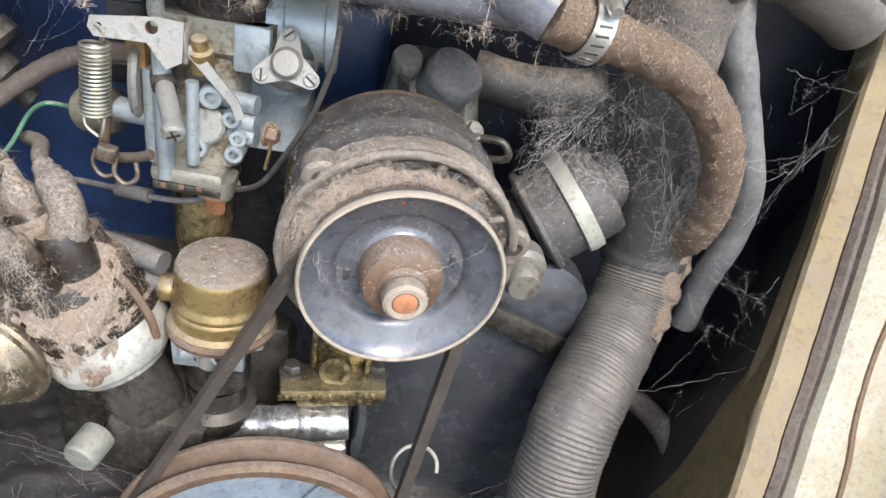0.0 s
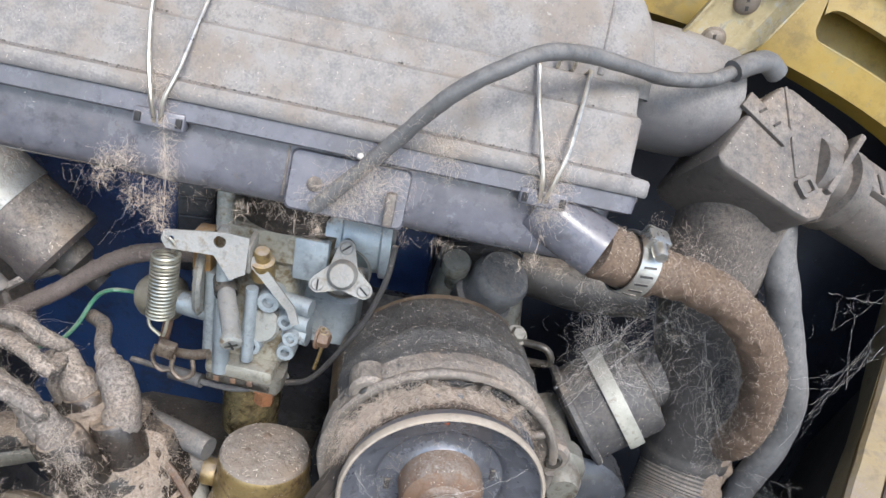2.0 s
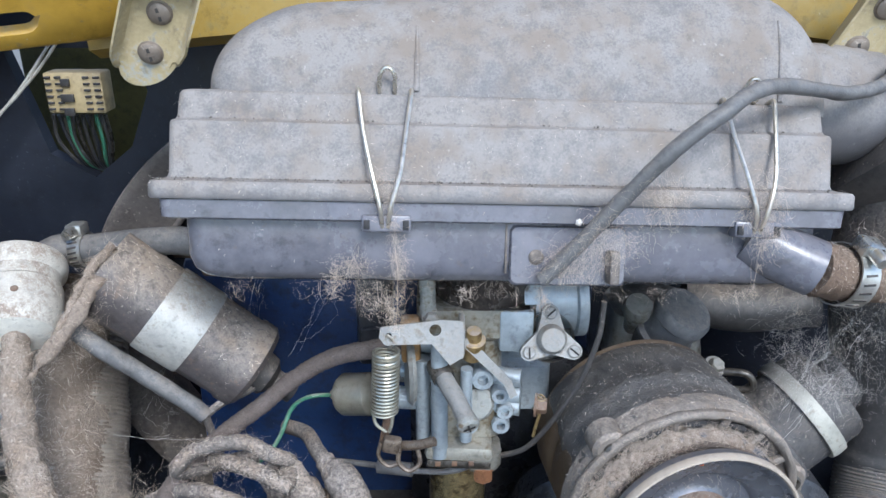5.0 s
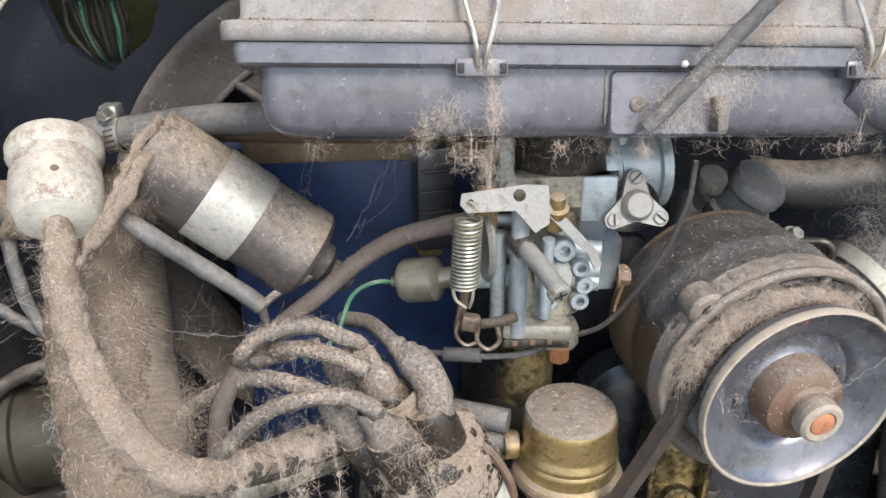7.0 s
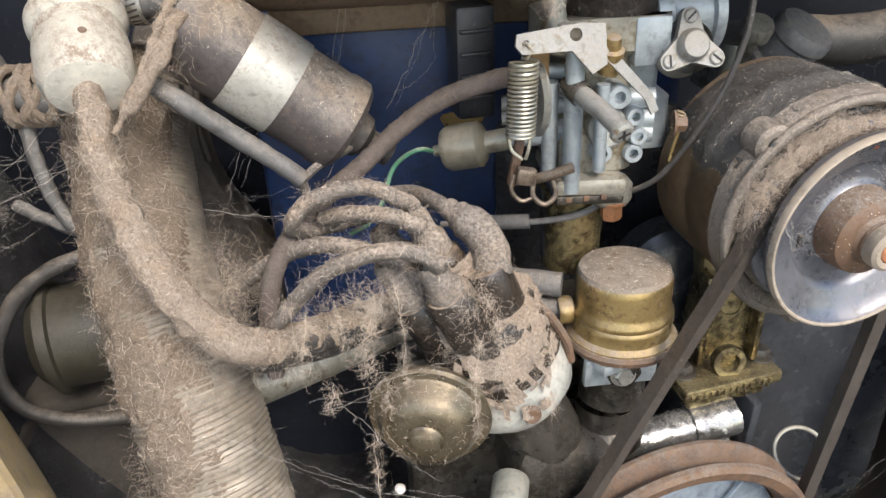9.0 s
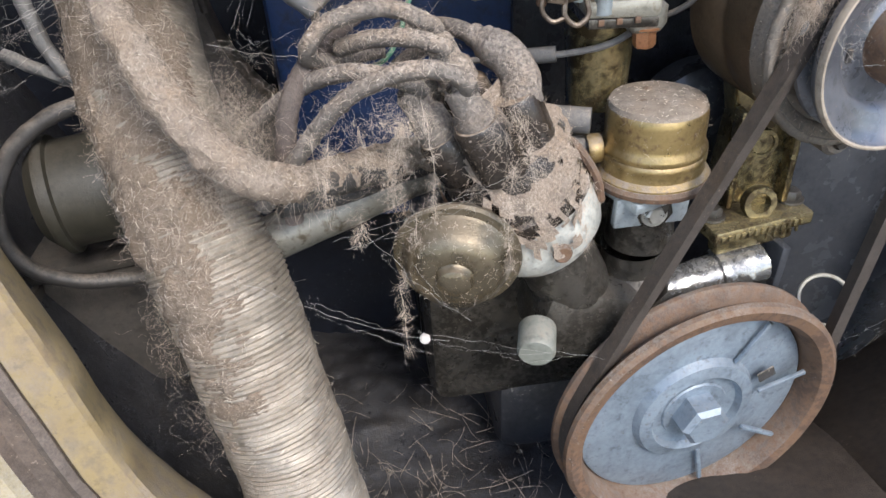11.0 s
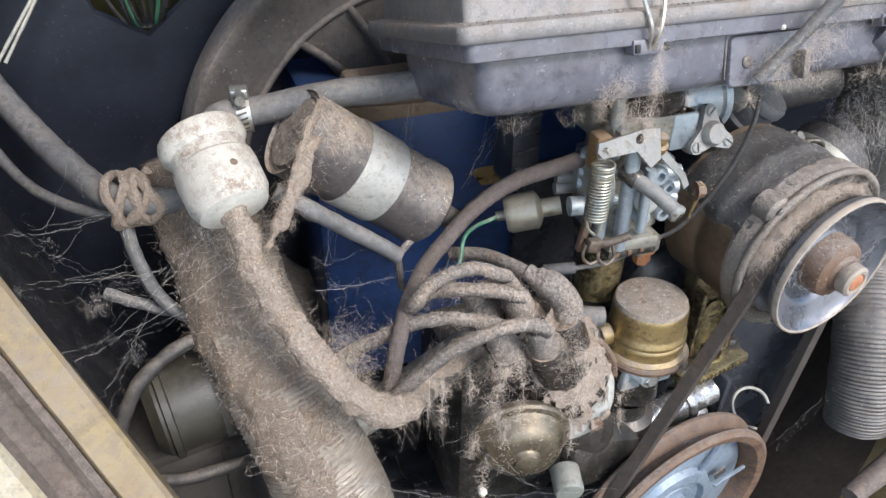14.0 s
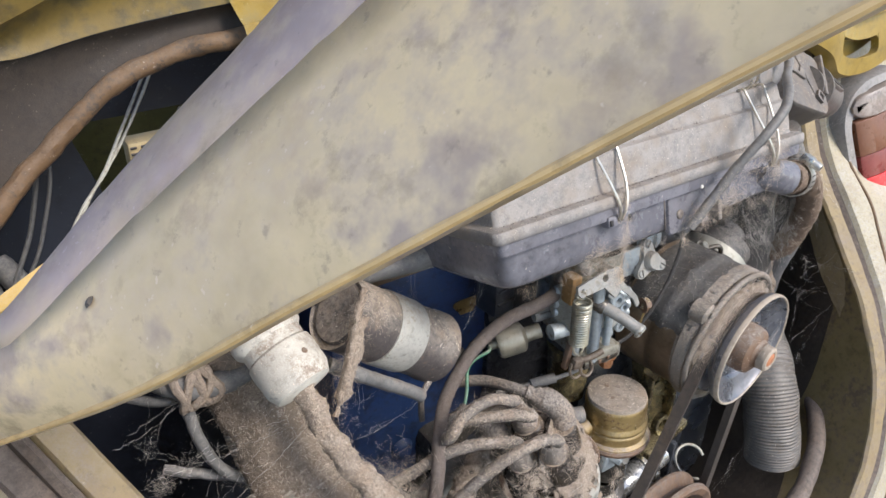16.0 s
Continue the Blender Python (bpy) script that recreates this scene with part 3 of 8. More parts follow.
single("floor", rough_sheet(-0.56, 0.36, 0.19, 0.56, pan_height, 150, 70), M_DIRTSHADE, "oily black undertray covered in dirt and straw", "undertray", kind="structure")
single("ground", rough_sheet(-400, 400, -400, 400, lambda x, y: 0.0, 40, 40), M_GROUND, "dull gravel ground under the car", "ground", kind="structure")

# ---- the engine lid, propped open over the bay ----
lid = thing("engine_hood", (-0.09, 0.47, 1.05), "raised yellow engine hood smeared with dust", "hood")
LM = Matrix.Translation((-0.09, 0.49, 1.11)) @ pose(0, 0, 0, 0, 0, 3) @ pose(0, 0, 0, 128, 0, 0)  # x to the side, y along the lid from the hinges, z inwards


FRAME = [(-0.31, 0.452, 1.010), (-0.26, 0.452, 1.016), (-0.18, 0.455, 1.022), (-0.085, 0.463, 1.024),
         (0.01, 0.459, 1.024), (0.11, 0.442, 1.016), (0.172, 0.430, 1.003), (0.235, 0.425, 0.978), (0.283, 0.435, 0.945), (0.345, 0.440, 0.938), (0.43, 0.450, 0.955), (0.52, 0.46, 0.965)]


LEFT_FRAME = [(-0.50, 0.335, 0.955), (-0.46, 0.342, 0.972), (-0.419, 0.357, 0.985), (-0.386, 0.375, 0.994), (-0.344, 0.408, 0.999), (-0.288, 0.437, 1.004), (-0.262, 0.446, 1.010)]


def slotted_frame(pts, slots, height, lean, flange=1.0, drop=0.003):
    """A pressed strip along pts that rises by height and leans back, with long rounded slots (start, end, low, high)."""
    line, length = curve(pts, 0.0025)
    bm, cols = bmesh.new(), []
    for i, c in enumerate(line):
        s = length * i / (len(line) - 1)
        lo = hi = height * 0.5
        for a, b, z0, z1 in slots:
            if a <= s <= b:
                r = (z1 - z0) / 2
                e = min(s - a, b - s)
                h = math.sqrt(max(0.0, r * r - max(0.0, r - e) ** 2))
                lo, hi = (z0 + z1) / 2 - h, (z0 + z1) / 2 + h
        t = (line[min(i + 1, len(line) - 1)] - line[max(i - 1, 0)]).normalized()
        up = Vector((0, lean, 1))
        up = (up - t * up.dot(t)).normalized()
        back = up.cross(t).normalized()
        if back.y < 0:
            back = -back
        col = [(c + up * -drop + back * 0.016), c + up * (-drop + 0.003) + back * 0.003, c + up * 0.004]
        col += [c + up * lo, c + up * lo + back * 0.008, c + up * hi + back * 0.008, c + up * hi, c + up * (height - 0.003), c + up * height + back * 0.004, c + up * (height + 0.02 * flange) + back * 0.02 * flange, c + up * (height + 0.03 * flange) + back * 0.06 * flange]
        cols.append(([bm.verts.new(q) for q in col], hi - lo > 1e-5))
    for (a, oa), (b, ob) in zip(cols, cols[1:]):
        for j in range(len(a) - 1):
            if j == 4 and (oa or ob):
                continue
            bm.faces.new((a[j], a[j + 1], b[j + 1], b[j]))
    bmesh.ops.remove_doubles(bm, verts=bm.verts, dist=0.00001)
    bmesh.ops.recalc_face_normals(bm, faces=bm.faces)
    return bm


_, FRAME_LENGTH = curve(FRAME, 0.0025)
mid = 0.2275   # the middle of the car
slots = [(mid - 0.135, mid - 0.035, 0.014, 0.034)] + [(mid + a, mid + b, 0.014, 0.034) for a, b in ((0.035, 0.135),)] + [(mid + a, mid + b, 0.003, 0.022) for a, b in ((0.245, 0.335), (0.37, 0.46))]
part("hinge_frame", slotted_frame(FRAME, slots, 0.052, 0.25, 1.0, 0.016), M_FRAME, body, "bright yellow slotted frame above the bay")
_, n = curve(LEFT_FRAME, 0.0025)
part("inner_frame", slotted_frame(LEFT_FRAME, [(n - 0.190, n - 0.062, 0.0115, 0.0250)], 0.044, -0.75, 0.12), M_YELLOW, lid, "yellow slotted inner frame of the lid")
# rolled brown seal and grimy channel under the lid's corner; floor coloured for shade
ROLL = [(-0.52, 0.455, 0.915), (-0.464, 0.48, 0.972), (-0.426, 0.49, 1.000), (-0.389, 0.494, 1.026), (-0.350, 0.491, 1.040), (-0.302, 0.480, 1.047)]
part("rolled_edge", tube(ROLL, 0.0058, 12, 0.004, rough=0.0012, freq=90), M_ROLL, body, "brown perished rolled edge")
for name, low, high, mat, label in (("channel_floor", ROLL, [(-0.56, 0.47, 0.985), (-0.475, 0.487, 1.043), (-0.43, 0.494, 1.049), (-0.392, 0.497, 1.055), (-0.35, 0.495, 1.060), (-0.30, 0.485, 1.066)], M_BROWNDIRTSHADE, "channel under the lid corner, coloured dark brown for shade"),
                                    ("channel_side", [(-0.56, 0.465, 0.987), (-0.475, 0.482, 1.045), (-0.43, 0.489, 1.051), (-0.392, 0.492, 1.057), (-0.35, 0.490, 1.062), (-0.30, 0.480, 1.068)], [(-0.56, 0.455, 1.03), (-0.475, 0.470, 1.060), (-0.43, 0.478, 1.075), (-0.392, 0.480, 1.090), (-0.35, 0.478, 1.105), (-0.30, 0.470, 1.12)], M_OLDYELLOW, "grimy yellow channel side"),
                                    ("channel_top", [(-0.56, 0.450, 1.031), (-0.475, 0.465, 1.061), (-0.43, 0.473, 1.076), (-0.392, 0.475, 1.091), (-0.35, 0.473, 1.106), (-0.30, 0.465, 1.121)], [(-0.60, 0.40, 1.10), (-0.52, 0.41, 1.14), (-0.46, 0.42, 1.16), (-0.41, 0.42, 1.17), (-0.37, 0.42, 1.18), (-0.32, 0.42, 1.19)], M_OLDYELLOW, "grimy yellow upper panel corner")):
    one, two = curve(low, 0.006)[0], curve(high, 0.006)[0]
    bm, rows = bmesh.new(), []
    for i in range(50):
        a, b = one[int(i / 49 * (len(one) - 1))], two[int(i / 49 * (len(two) - 1))]
        rows.append([bm.verts.new(a.lerp(b, k / 8) + Vector((0, 0.006 * math.sin(math.pi * k / 8), 0))) for k in range(9)])
    for a, b in zip(rows, rows[1:]):
        for k in range(8):
            bm.faces.new((a[k], a[k + 1], b[k + 1], b[k]))
    part(name, bm, mat, body, label)
back_line = [Vector(p) + Vector((0, 0.026, 0)) for p in FRAME]
line, bm, rows = curve(back_line, 0.01)[0], bmesh.new(), []
for c in line:
    rows.append([bm.verts.new(c + Vector((0, 0.004 * k, z))) for k, z in ((0, -0.004), (1, 0.012), (3, 0.034), (4, 0.060))])
for a, b in zip(rows, rows[1:]):
    for k in range(3):
        bm.faces.new((a[k], a[k + 1], b[k + 1], b[k]))
part("backing_panel", bm, M_FRAME, body, "olive yellow panel behind the slots")
part("frame_bead", tube([Vector(p) + Vector((0, -0.001, 0.050)) for p in FRAME], 0.0022, 8, 0.006, rough=0.0004, freq=50), M_FRAME, body)
part("frame_bracket", block((0.034, 0.004, 0.055), pose(-0.092, 0.462, 1.052, -14), 0.001), M_PALEYELLOW, body, "drilled center bracket")
part("skin", block((0.80, 0.60, 0.002), LM @ pose(0, 0.36, -0.016), 0.0008), M_YELLOW, lid)
for x in (-0.38, 0.38):
    part("side_frame", block((0.03, 0.50, 0.016), LM @ pose(x, 0.36, -0.006), 0.003), M_YELLOW, lid)


def hinge(name, x, y, z, tilt, turn=0.0, slant=0.0, size=0.85):
    """A channel-shaped hinge leaf with a rounded foot that slants away under its level pin, and two slotted bolts."""
    h = thing(name, (x, y, z), "cream painted steel lid hinge with slotted bolts", "hinge", "lid hinges")
    shear = Matrix(((1, slant, 0, 0), (0, 1, 0, 0), (0, 0, 1, 0), (0, 0, 0, 1)))
    m = pose(x, y, z, 0, 0, turn) @ pose(0, 0, 0, tilt, 0, 0) @ shear @ Matrix.Scale(size, 4)
    foot = [(0.0195, 0.034), (-0.0195, 0.034)] + [(-0.0175 * math.cos(a), -0.018 - 0.016 * math.sin(a)) for a in (math.pi * i / 12 for i in range(13))]
    part("leaf", plate(foot, m @ pose(0, 0, -0.001), 0.002), M_HINGE, h)
    for s in (-1, 1):
        bm, rows = bmesh.new(), []
        for k in range(15):
            v = 0.034 - 0.056 * k / 14
            rise = 0.0135 * min(1.0, (14 - k) / 5) ** 0.6
            u = 0.0185 if k < 12 else 0.0185 - 0.0012 * (k - 11)
            rows.append([bm.verts.new(m @ Vector((s * a, v, b))) for a, b in ((u - 0.004, 0.001), (u - 0.0015, 0.0016), (u + 0.0006, 0.005 * rise / 0.0135), (u + 0.0028, rise), (u + 0.0042, rise * 0.97), (u + 0.0022, 0.004 * rise / 0.0135), (u, -0.001))])
        for a, b in zip(rows, rows[1:]):
            for q in range(6):
                bm.faces.new((a[q], a[q + 1], b[q + 1], b[q]))
        bmesh.ops.recalc_face_normals(bm, faces=bm.faces)
        part("side_fold", bm, M_HINGE, h)
        part("knuckle", tube([m @ Vector((s * 0.013, 0.037, 0.008)), m @ Vector((s * 0.019, 0.037, 0.008)), m @ Vector((s * 0.026, 0.037, 0.008))], 0.0062 * size, 16), M_HINGE, h)
    part("pin", tube([m @ Vector((-0.013, 0.037, 0.008)), m @ Vector((0, 0.037, 0.008)), m @ Vector((0.013, 0.037, 0.008))], 0.0048 * size, 12), M_YELLOW, h, "yellow painted pin")
    part("cross_lip", tube([m @ Vector((-0.024, 0.0275, 0.0075)), m @ Vector((0, 0.0275, 0.0075)), m @ Vector((0.024, 0.0275, 0.0075))], 0.0012, 8), M_HINGE, h)
    for k, r in ((-0.012, 0.0058), (0.013, 0.0058)):
        axis = m.to_3x3() @ Vector((0, 0, 1))
        b = part("bolt", lathe([(0, 0.0032), (r * 0.7, 0.0030), (r * 0.95, 0.002), (r, 0.0008), (r * 1.1, 0.0006), (r * 1.15, 0)], m @ Vector((0, k, 0.0008)), axis, 24), M_BOLT, h, "worn slotted bolt")
        part("slot", block((r * 1.6, 0.0016, 0.0006), m @ pose(0, k, 0.0042, 0, 0, 120), 0), M_RUBBER, b, "dark screw slot")
    return h


hinge("lid_hinge", 0.112, 0.420, 1.012, 104, -3, 0.42)
left_hinge = hinge("lid_hinge", -0.2565, 0.4135, 1.0105, 107, 4, 0.42)
part("fixed_leaf", plate([(0.014 * math.cos(a), 0.017 * math.sin(a)) for a in (2 * math.pi * i / 28 for i in range(28))], facing((-0.278, 0.446, 0.999), (-0.12, -0.95, 0.25)), 0.003), M_DRUM, left_hinge, "grey rounded fixed leaf")

# the lid's rolled side edge, which sweeps down past the viewer
LOW = [(-0.60, 0.345, 0.905), (-0.52, 0.262, 0.985), (-0.454, 0.182, 1.05), (-0.421, 0.143, 1.088), (-0.389, 0.104, 1.126), (-0.352, 0.058, 1.17), (-0.315, 0.015, 1.215)]
UPP = [(-0.60, 0.352, 0.925), (-0.53, 0.300, 0.985), (-0.474, 0.249, 1.027), (-0.436, 0.263, 1.053), (-0.390, 0.269, 1.091), (-0.363, 0.267, 1.116), (-0.31, 0.262, 1.165)]
lo, up = curve(LOW, 0.008)[0], curve(UPP, 0.008)[0]
bm, rows = bmesh.new(), []
for i in range(60):
    a, b = lo[int(i / 59 * (len(lo) - 1))], up[int(i / 59 * (len(up) - 1))]
    across = (b - a)
    away = across.cross(Vector((0.52, -0.61, 0.6))).normalized()
    if away.dot(Vector((-0.6, -0.5, 0.3))) < 0:
        away = -away
    row = [bm.verts.new(a - away * 0.003 + across * 0.01), bm.verts.new(a - away * 0.0005 - across * 0.006)]
    for k in range(13):
        f = k / 12
        crease = 0.004 * max(0, 1 - abs(f - 0.62) / 0.2)
        q = a + across * f + away * (0.020 * math.sin(math.pi * f) + crease)
        row.append(bm.verts.new(q + away * 0.0008 * noise.noise(q * 22)))
    row.append(bm.verts.new(b - away * 0.008))
    rows.append(row)
flange = bmesh.new()
for a, b in zip(rows, rows[1:]):
    for j in range(len(a) - 1):
        if j < 7:
            bm.faces.new((a[j], a[j + 1], b[j + 1], b[j]))
middle = bmesh.new()
band_rows = [[middle.verts.new(v.co) for v in row[7:12]] for row in rows]
for a, b in zip(band_rows, band_rows[1:]):
    for j in range(len(a) - 1):
        middle.faces.new((a[j], a[j + 1], b[j + 1], b[j]))
upper = [[flange.verts.new(v.co) for v in row[11:]] for row in rows]
for a, b in zip(upper, upper[1:]):
    for j in range(len(a) - 1):
        flange.faces.new((a[j], a[j + 1], b[j + 1], b[j]))
for m in (bm, middle, flange):
    bmesh.ops.delete(m, geom=[v for v in m.verts if not v.link_faces], context="VERTS")
    bmesh.ops.recalc_face_normals(m, faces=m.faces)
# Three bands carry the change of light across the edge in their colours.
fold = part("upper_fold", flange, M_HOODSKYLIT, lid, "dusty folded upper edge, coloured purple-grey for sky light")
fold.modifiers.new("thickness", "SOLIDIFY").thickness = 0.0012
swage = part("side_swage", middle, M_HOODMID, lid, "dusty creased side of the lid, toned halfway to the sky-lit edge")
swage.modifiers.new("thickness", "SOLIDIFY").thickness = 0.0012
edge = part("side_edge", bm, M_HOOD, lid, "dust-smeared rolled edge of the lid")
part("edge_lip", tube(lo, 0.0009, 8, 0.005, rough=0.0004, freq=60), M_HOODLIP, lid, "worn yellow rolled lip")
for k, (i, f, r) in enumerate(((33, 0.30, 0.0016), (24, 0.62, 0.0009), (15, 0.40, 0.0010), (41, 0.70, 0.0011), (47, 0.45, 0.0013), (20, 0.2, 0.0008), (52, 0.65, 0.0012))):
    a, b = lo[int(i / 59 * (len(lo) - 1))], up[int(i / 59 * (len(up) - 1))]
    away = (b - a).cross(Vector((0.52, -0.61, 0.6))).normalized()
    if away.dot(Vector((-0.6, -0.5, 0.3))) < 0:
        away = -away
    part("rust_pit", lathe([(0, 0.0008), (r * 0.7, 0.0005), (r, 0)], a + (b - a) * f + away * (0.020 * math.sin(math.pi * f) + 0.004 * max(0, 1 - abs(f - 0.62) / 0.2) - 0.0001), away, 10), M_PALEDIRT, lid, "small dark rust pit")
sol = edge.modifiers.new("thickness", "SOLIDIFY")
sol.thickness = 0.0012

# ---- tail lamp on the quarter panel ----
lamp = thing("tail_lamp", (0.36, 0.40, 0.74), "dusty upright tail lamp with red and amber lenses", "tail lamp")
TL = facing((0.340, 0.444, 0.849), (-0.2, -0.93, 0.30)) @ Matrix.Scale(1.055, 4) @ pose(0.063, -0.040, 0.0) @ pose(0, 0, 0, 0, 0, 13)


def lens(y0, y1, mat, name, label, r=0.0012):
    rings = [(-0.047, 0.047, y0, y1, 0.0, r), (-0.047, 0.047, y0, y1, 0.010, r), (-0.044, 0.044, y0 + 0.0002, y1 - 0.0002, 0.0125, r), (-0.030, 0.030, y0 + 0.0004, y1 - 0.0004, 0.0150, r * 0.5)]
    part(name, loft(rings, TL), mat, lamp, label)


part("bezel", loft([(-0.061, 0.061, -0.107, 0.105, -0.05, 0.048), (-0.061, 0.061, -0.107, 0.105, 0.0, 0.048), (-0.058, 0.058, -0.104, 0.102, 0.006, 0.046), (-0.050, 0.050, -0.096, 0.094, 0.007, 0.040), (-0.048, 0.048, -0.094, 0.092, 0.001, 0.040)], TL), M_BEZEL, lamp, "dull grey lamp surround")
lens(0.0662, 0.0915, M_LAMPCLEAR, "clear_lens", "dusty grey upper lens", 0.016)
lens(0.0282, 0.0660, M_AMBER, "amber_lens", "dusty amber lens")
lens(0.0032, 0.0280, M_DULLRED, "dull_red_lens", "dull brownish red lens")
lens(-0.0500, 0.0030, M_RED, "red_lens", "bright red lens")
lens(-0.0940, -0.0502, M_WHITELENS, "white_lens", "white reversing lens", 0.012)

# ---- engine block and its covers ----
engine = thing("engine_block", (-0.10, 0.50, 0.45), "blue painted engine block, dusty and stained with oil", "engine")
bm = block((0.27, 0.10, 0.24), pose(-0.145, 0.515, 0.745), 0.008)
part("cylinder_block", bm, M_BLUE, engine)
part("cylinder_head", block((0.20, 0.07, 0.05), pose(-0.085, 0.53, 0.885), 0.008), M_BLUE, engine)
for i in range(5):
    part("core_plug", lathe([(0, 0.006), (0.007, 0.006), (0.009, 0.002), (0.011, 0)], (-0.27 + 0.05 * i, 0.464, 0.665), (0, -1, 0), 16), M_BLUE, engine)
part("paint_patch", plate([(0.012 * math.cos(a) * (1 + 0.3 * math.sin(3 * a)), 0.010 * math.sin(a) * (1 + 0.25 * math.cos(2 * a))) for a in (2 * math.pi * i / 20 for i in range(20))], facing((-0.152, 0.4645, 0.796), (0, -1, 0)), 0.0008), M_BRASS, engine, "ochre sealant patch")
# Dark plate added in place of the black shade behind and below the carburettor.
part("manifold_flange", loft([(-0.062, 0.062, -0.074, 0.058, 0, 0.014), (-0.062, 0.062, -0.074, 0.058, 0.008, 0.014), (-0.056, 0.056, -0.068, 0.052, 0.012, 0.012)], facing((-0.070, 0.466, 0.742), (0, -1, 0))), M_DIRTSHADE, engine, "added dark plate for the shade behind the carburettor")
part("rusty_rail", block((0.190, 0.014, 0.034), pose(-0.165, 0.450, 0.8770), 0.004), M_RAIL, engine, "rust-brown rail under the filter")
part("timing_cover", loft([(-0.075, 0.135, -0.15, 0.11, 0, 0.04), (-0.075, 0.135, -0.15, 0.11, 0.020, 0.04), (-0.065, 0.125, -0.14, 0.10, 0.028, 0.035), (-0.02, 0.08, -0.09, 0.05, 0.031, 0.03)], facing((0.01, 0.425, 0.63), (0, -1, 0))), M_COVER, engine, "smooth black timing cover")
part("crankcase", block((0.16, 0.16, 0.16), pose(-0.125, 0.46, 0.60), 0.012), M_OILY, engine)
part("sump", block((0.26, 0.14, 0.07), pose(-0.03, 0.45, 0.495), 0.012), M_BLACK, engine)

# ---- air filter housing ----
X = Vector((0.9976, 0.0561, -0.0402)).normalized()
Y = Vector((-0.0651, 0.9577, -0.2804))
Z = X.cross(Y).normalized()
Y = Z.cross(X)
AF = Matrix.Translation((-0.2348, 0.3187, 0.9569)) @ Matrix((X, Y, Z)).transposed().to_4x4()
L = 0.3114
box = thing("air_filter_housing", AF @ Vector((L / 2, 0.07, -0.045)), "long grey plastic air filter housing under a coat of dust", "air filter")
tray = part("tray", loft([(0.034, L - 0.032, 0.040, 0.090, -0.0412, 0.010), (0.024, L - 0.021, 0.0240, 0.100, -0.0406, 0.012), (0.0175, L - 0.0150, 0.0165, 0.104, -0.0385, 0.012), (0.0140, L - 0.0120, 0.0125, 0.106, -0.0350, 0.011), (0.0122, L - 0.0108, 0.0103, 0.108, -0.0290, 0.010),
                          (0.0116, L - 0.0102, 0.0095, 0.110, -0.0125, 0.008), (0.0046, L - 0.0040, 0.0030, 0.126, -0.0118, 0.005), (0.0036, L - 0.0030, 0.0018, 0.127, -0.0112, 0.005), (0.0030, L - 0.0024, 0.0012, 0.128, -0.0035, 0.005)], AF), M_TRAY, box, "glossier bluish grey lower tray")
part("raised_panel", loft([(0.1560, 0.2095, -0.030, -0.0135, 0.0, 0.003), (0.1560, 0.2095, -0.040, -0.0128, 0.010, 0.003), (0.1568, 0.2087, -0.039, -0.0136, 0.0115, 0.003)], AF @ Matrix(((1, 0, 0, 0), (0, 0, -1, 0.0195), (0, 1, 0, 0), (0, 0, 0, 1)))), M_TRAY, tray)
part("panel_screw", slotted_screw(AF @ Vector((0.1680, 0.0080, -0.0270)), -Y, 0.0034, 0.0012), M_PAD, tray)
part("hose_bracket", block((0.0045, 0.013, 0.0150), AF @ pose(0.2022, 0.0060, -0.0310), 0.0010), M_PAD, tray)
part("tray_seam", block((0.0010, 0.0012, 0.0240), AF @ pose(0.1545, 0.0098, -0.0230), 0.0003), M_PAD, tray)
for x in (0.1005, 0.2670):
    part("clip_seat", block((0.0215, 0.0075, 0.0075), AF @ pose(x, 0.0040, -0.0125), 0.0012), M_TRAY, tray)
    for k in (-0.0085, 0.0085):
        part("seat_slot", block((0.0026, 0.0016, 0.0040), AF @ pose(x + k, 0.0000, -0.0130), 0.0003), M_GAPSHADE, tray, "dark slot")
cover = part("cover", loft([(-0.0004, L + 0.0004, -0.0004, 0.131, -0.0032, 0.005), (-0.0012, L + 0.0012, -0.0012, 0.132, -0.0020, 0.006), (-0.0012, L + 0.0012, -0.0012, 0.132, 0.0030, 0.006), (-0.0002, L + 0.0002, -0.0002, 0.131, 0.0044, 0.005), (0.0040, L - 0.0050, 0.0050, 0.126, 0.0052, 0.004),
                             (0.0052, L - 0.0062, 0.0066, 0.1218, 0.0058, 0.004), (0.0058, L - 0.0066, 0.0074, 0.1212, 0.0075, 0.004), (0.0062, L - 0.0070, 0.0082, 0.1205, 0.0290, 0.004), (0.0066, L - 0.0074, 0.0090, 0.1200, 0.0303, 0.004), (0.0076, L - 0.0080, 0.0125, 0.1190, 0.0312, 0.004),
                             (0.0080, L - 0.0084, 0.0138, 0.1180, 0.0325, 0.004), (0.0086, L - 0.0090, 0.0158, 0.1150, 0.0425, 0.004), (0.0096, L - 0.0098, 0.0170, 0.1140, 0.0440, 0.004), (0.0120, L - 0.0120, 0.0190, 0.1120, 0.0446, 0.004), (0.06, L - 0.05, 0.06, 0.10, 0.0448, 0.004)], AF), M_GREY, box)


def dome_at(u, x, y):
    """The loaf-shaped dome grows taller and shallower towards the outlet; u: 0 at its foot, 1 on its crown."""
    a = u * math.pi / 2
    f = (x - 0.16) / 0.3
    return Vector((x, y - 0.0133 * f * (y - 0.0267) / 0.057, 0.0462 + (0.0505 + 0.0227 * f) * math.sin(a)))


bm, made = bmesh.new(), []
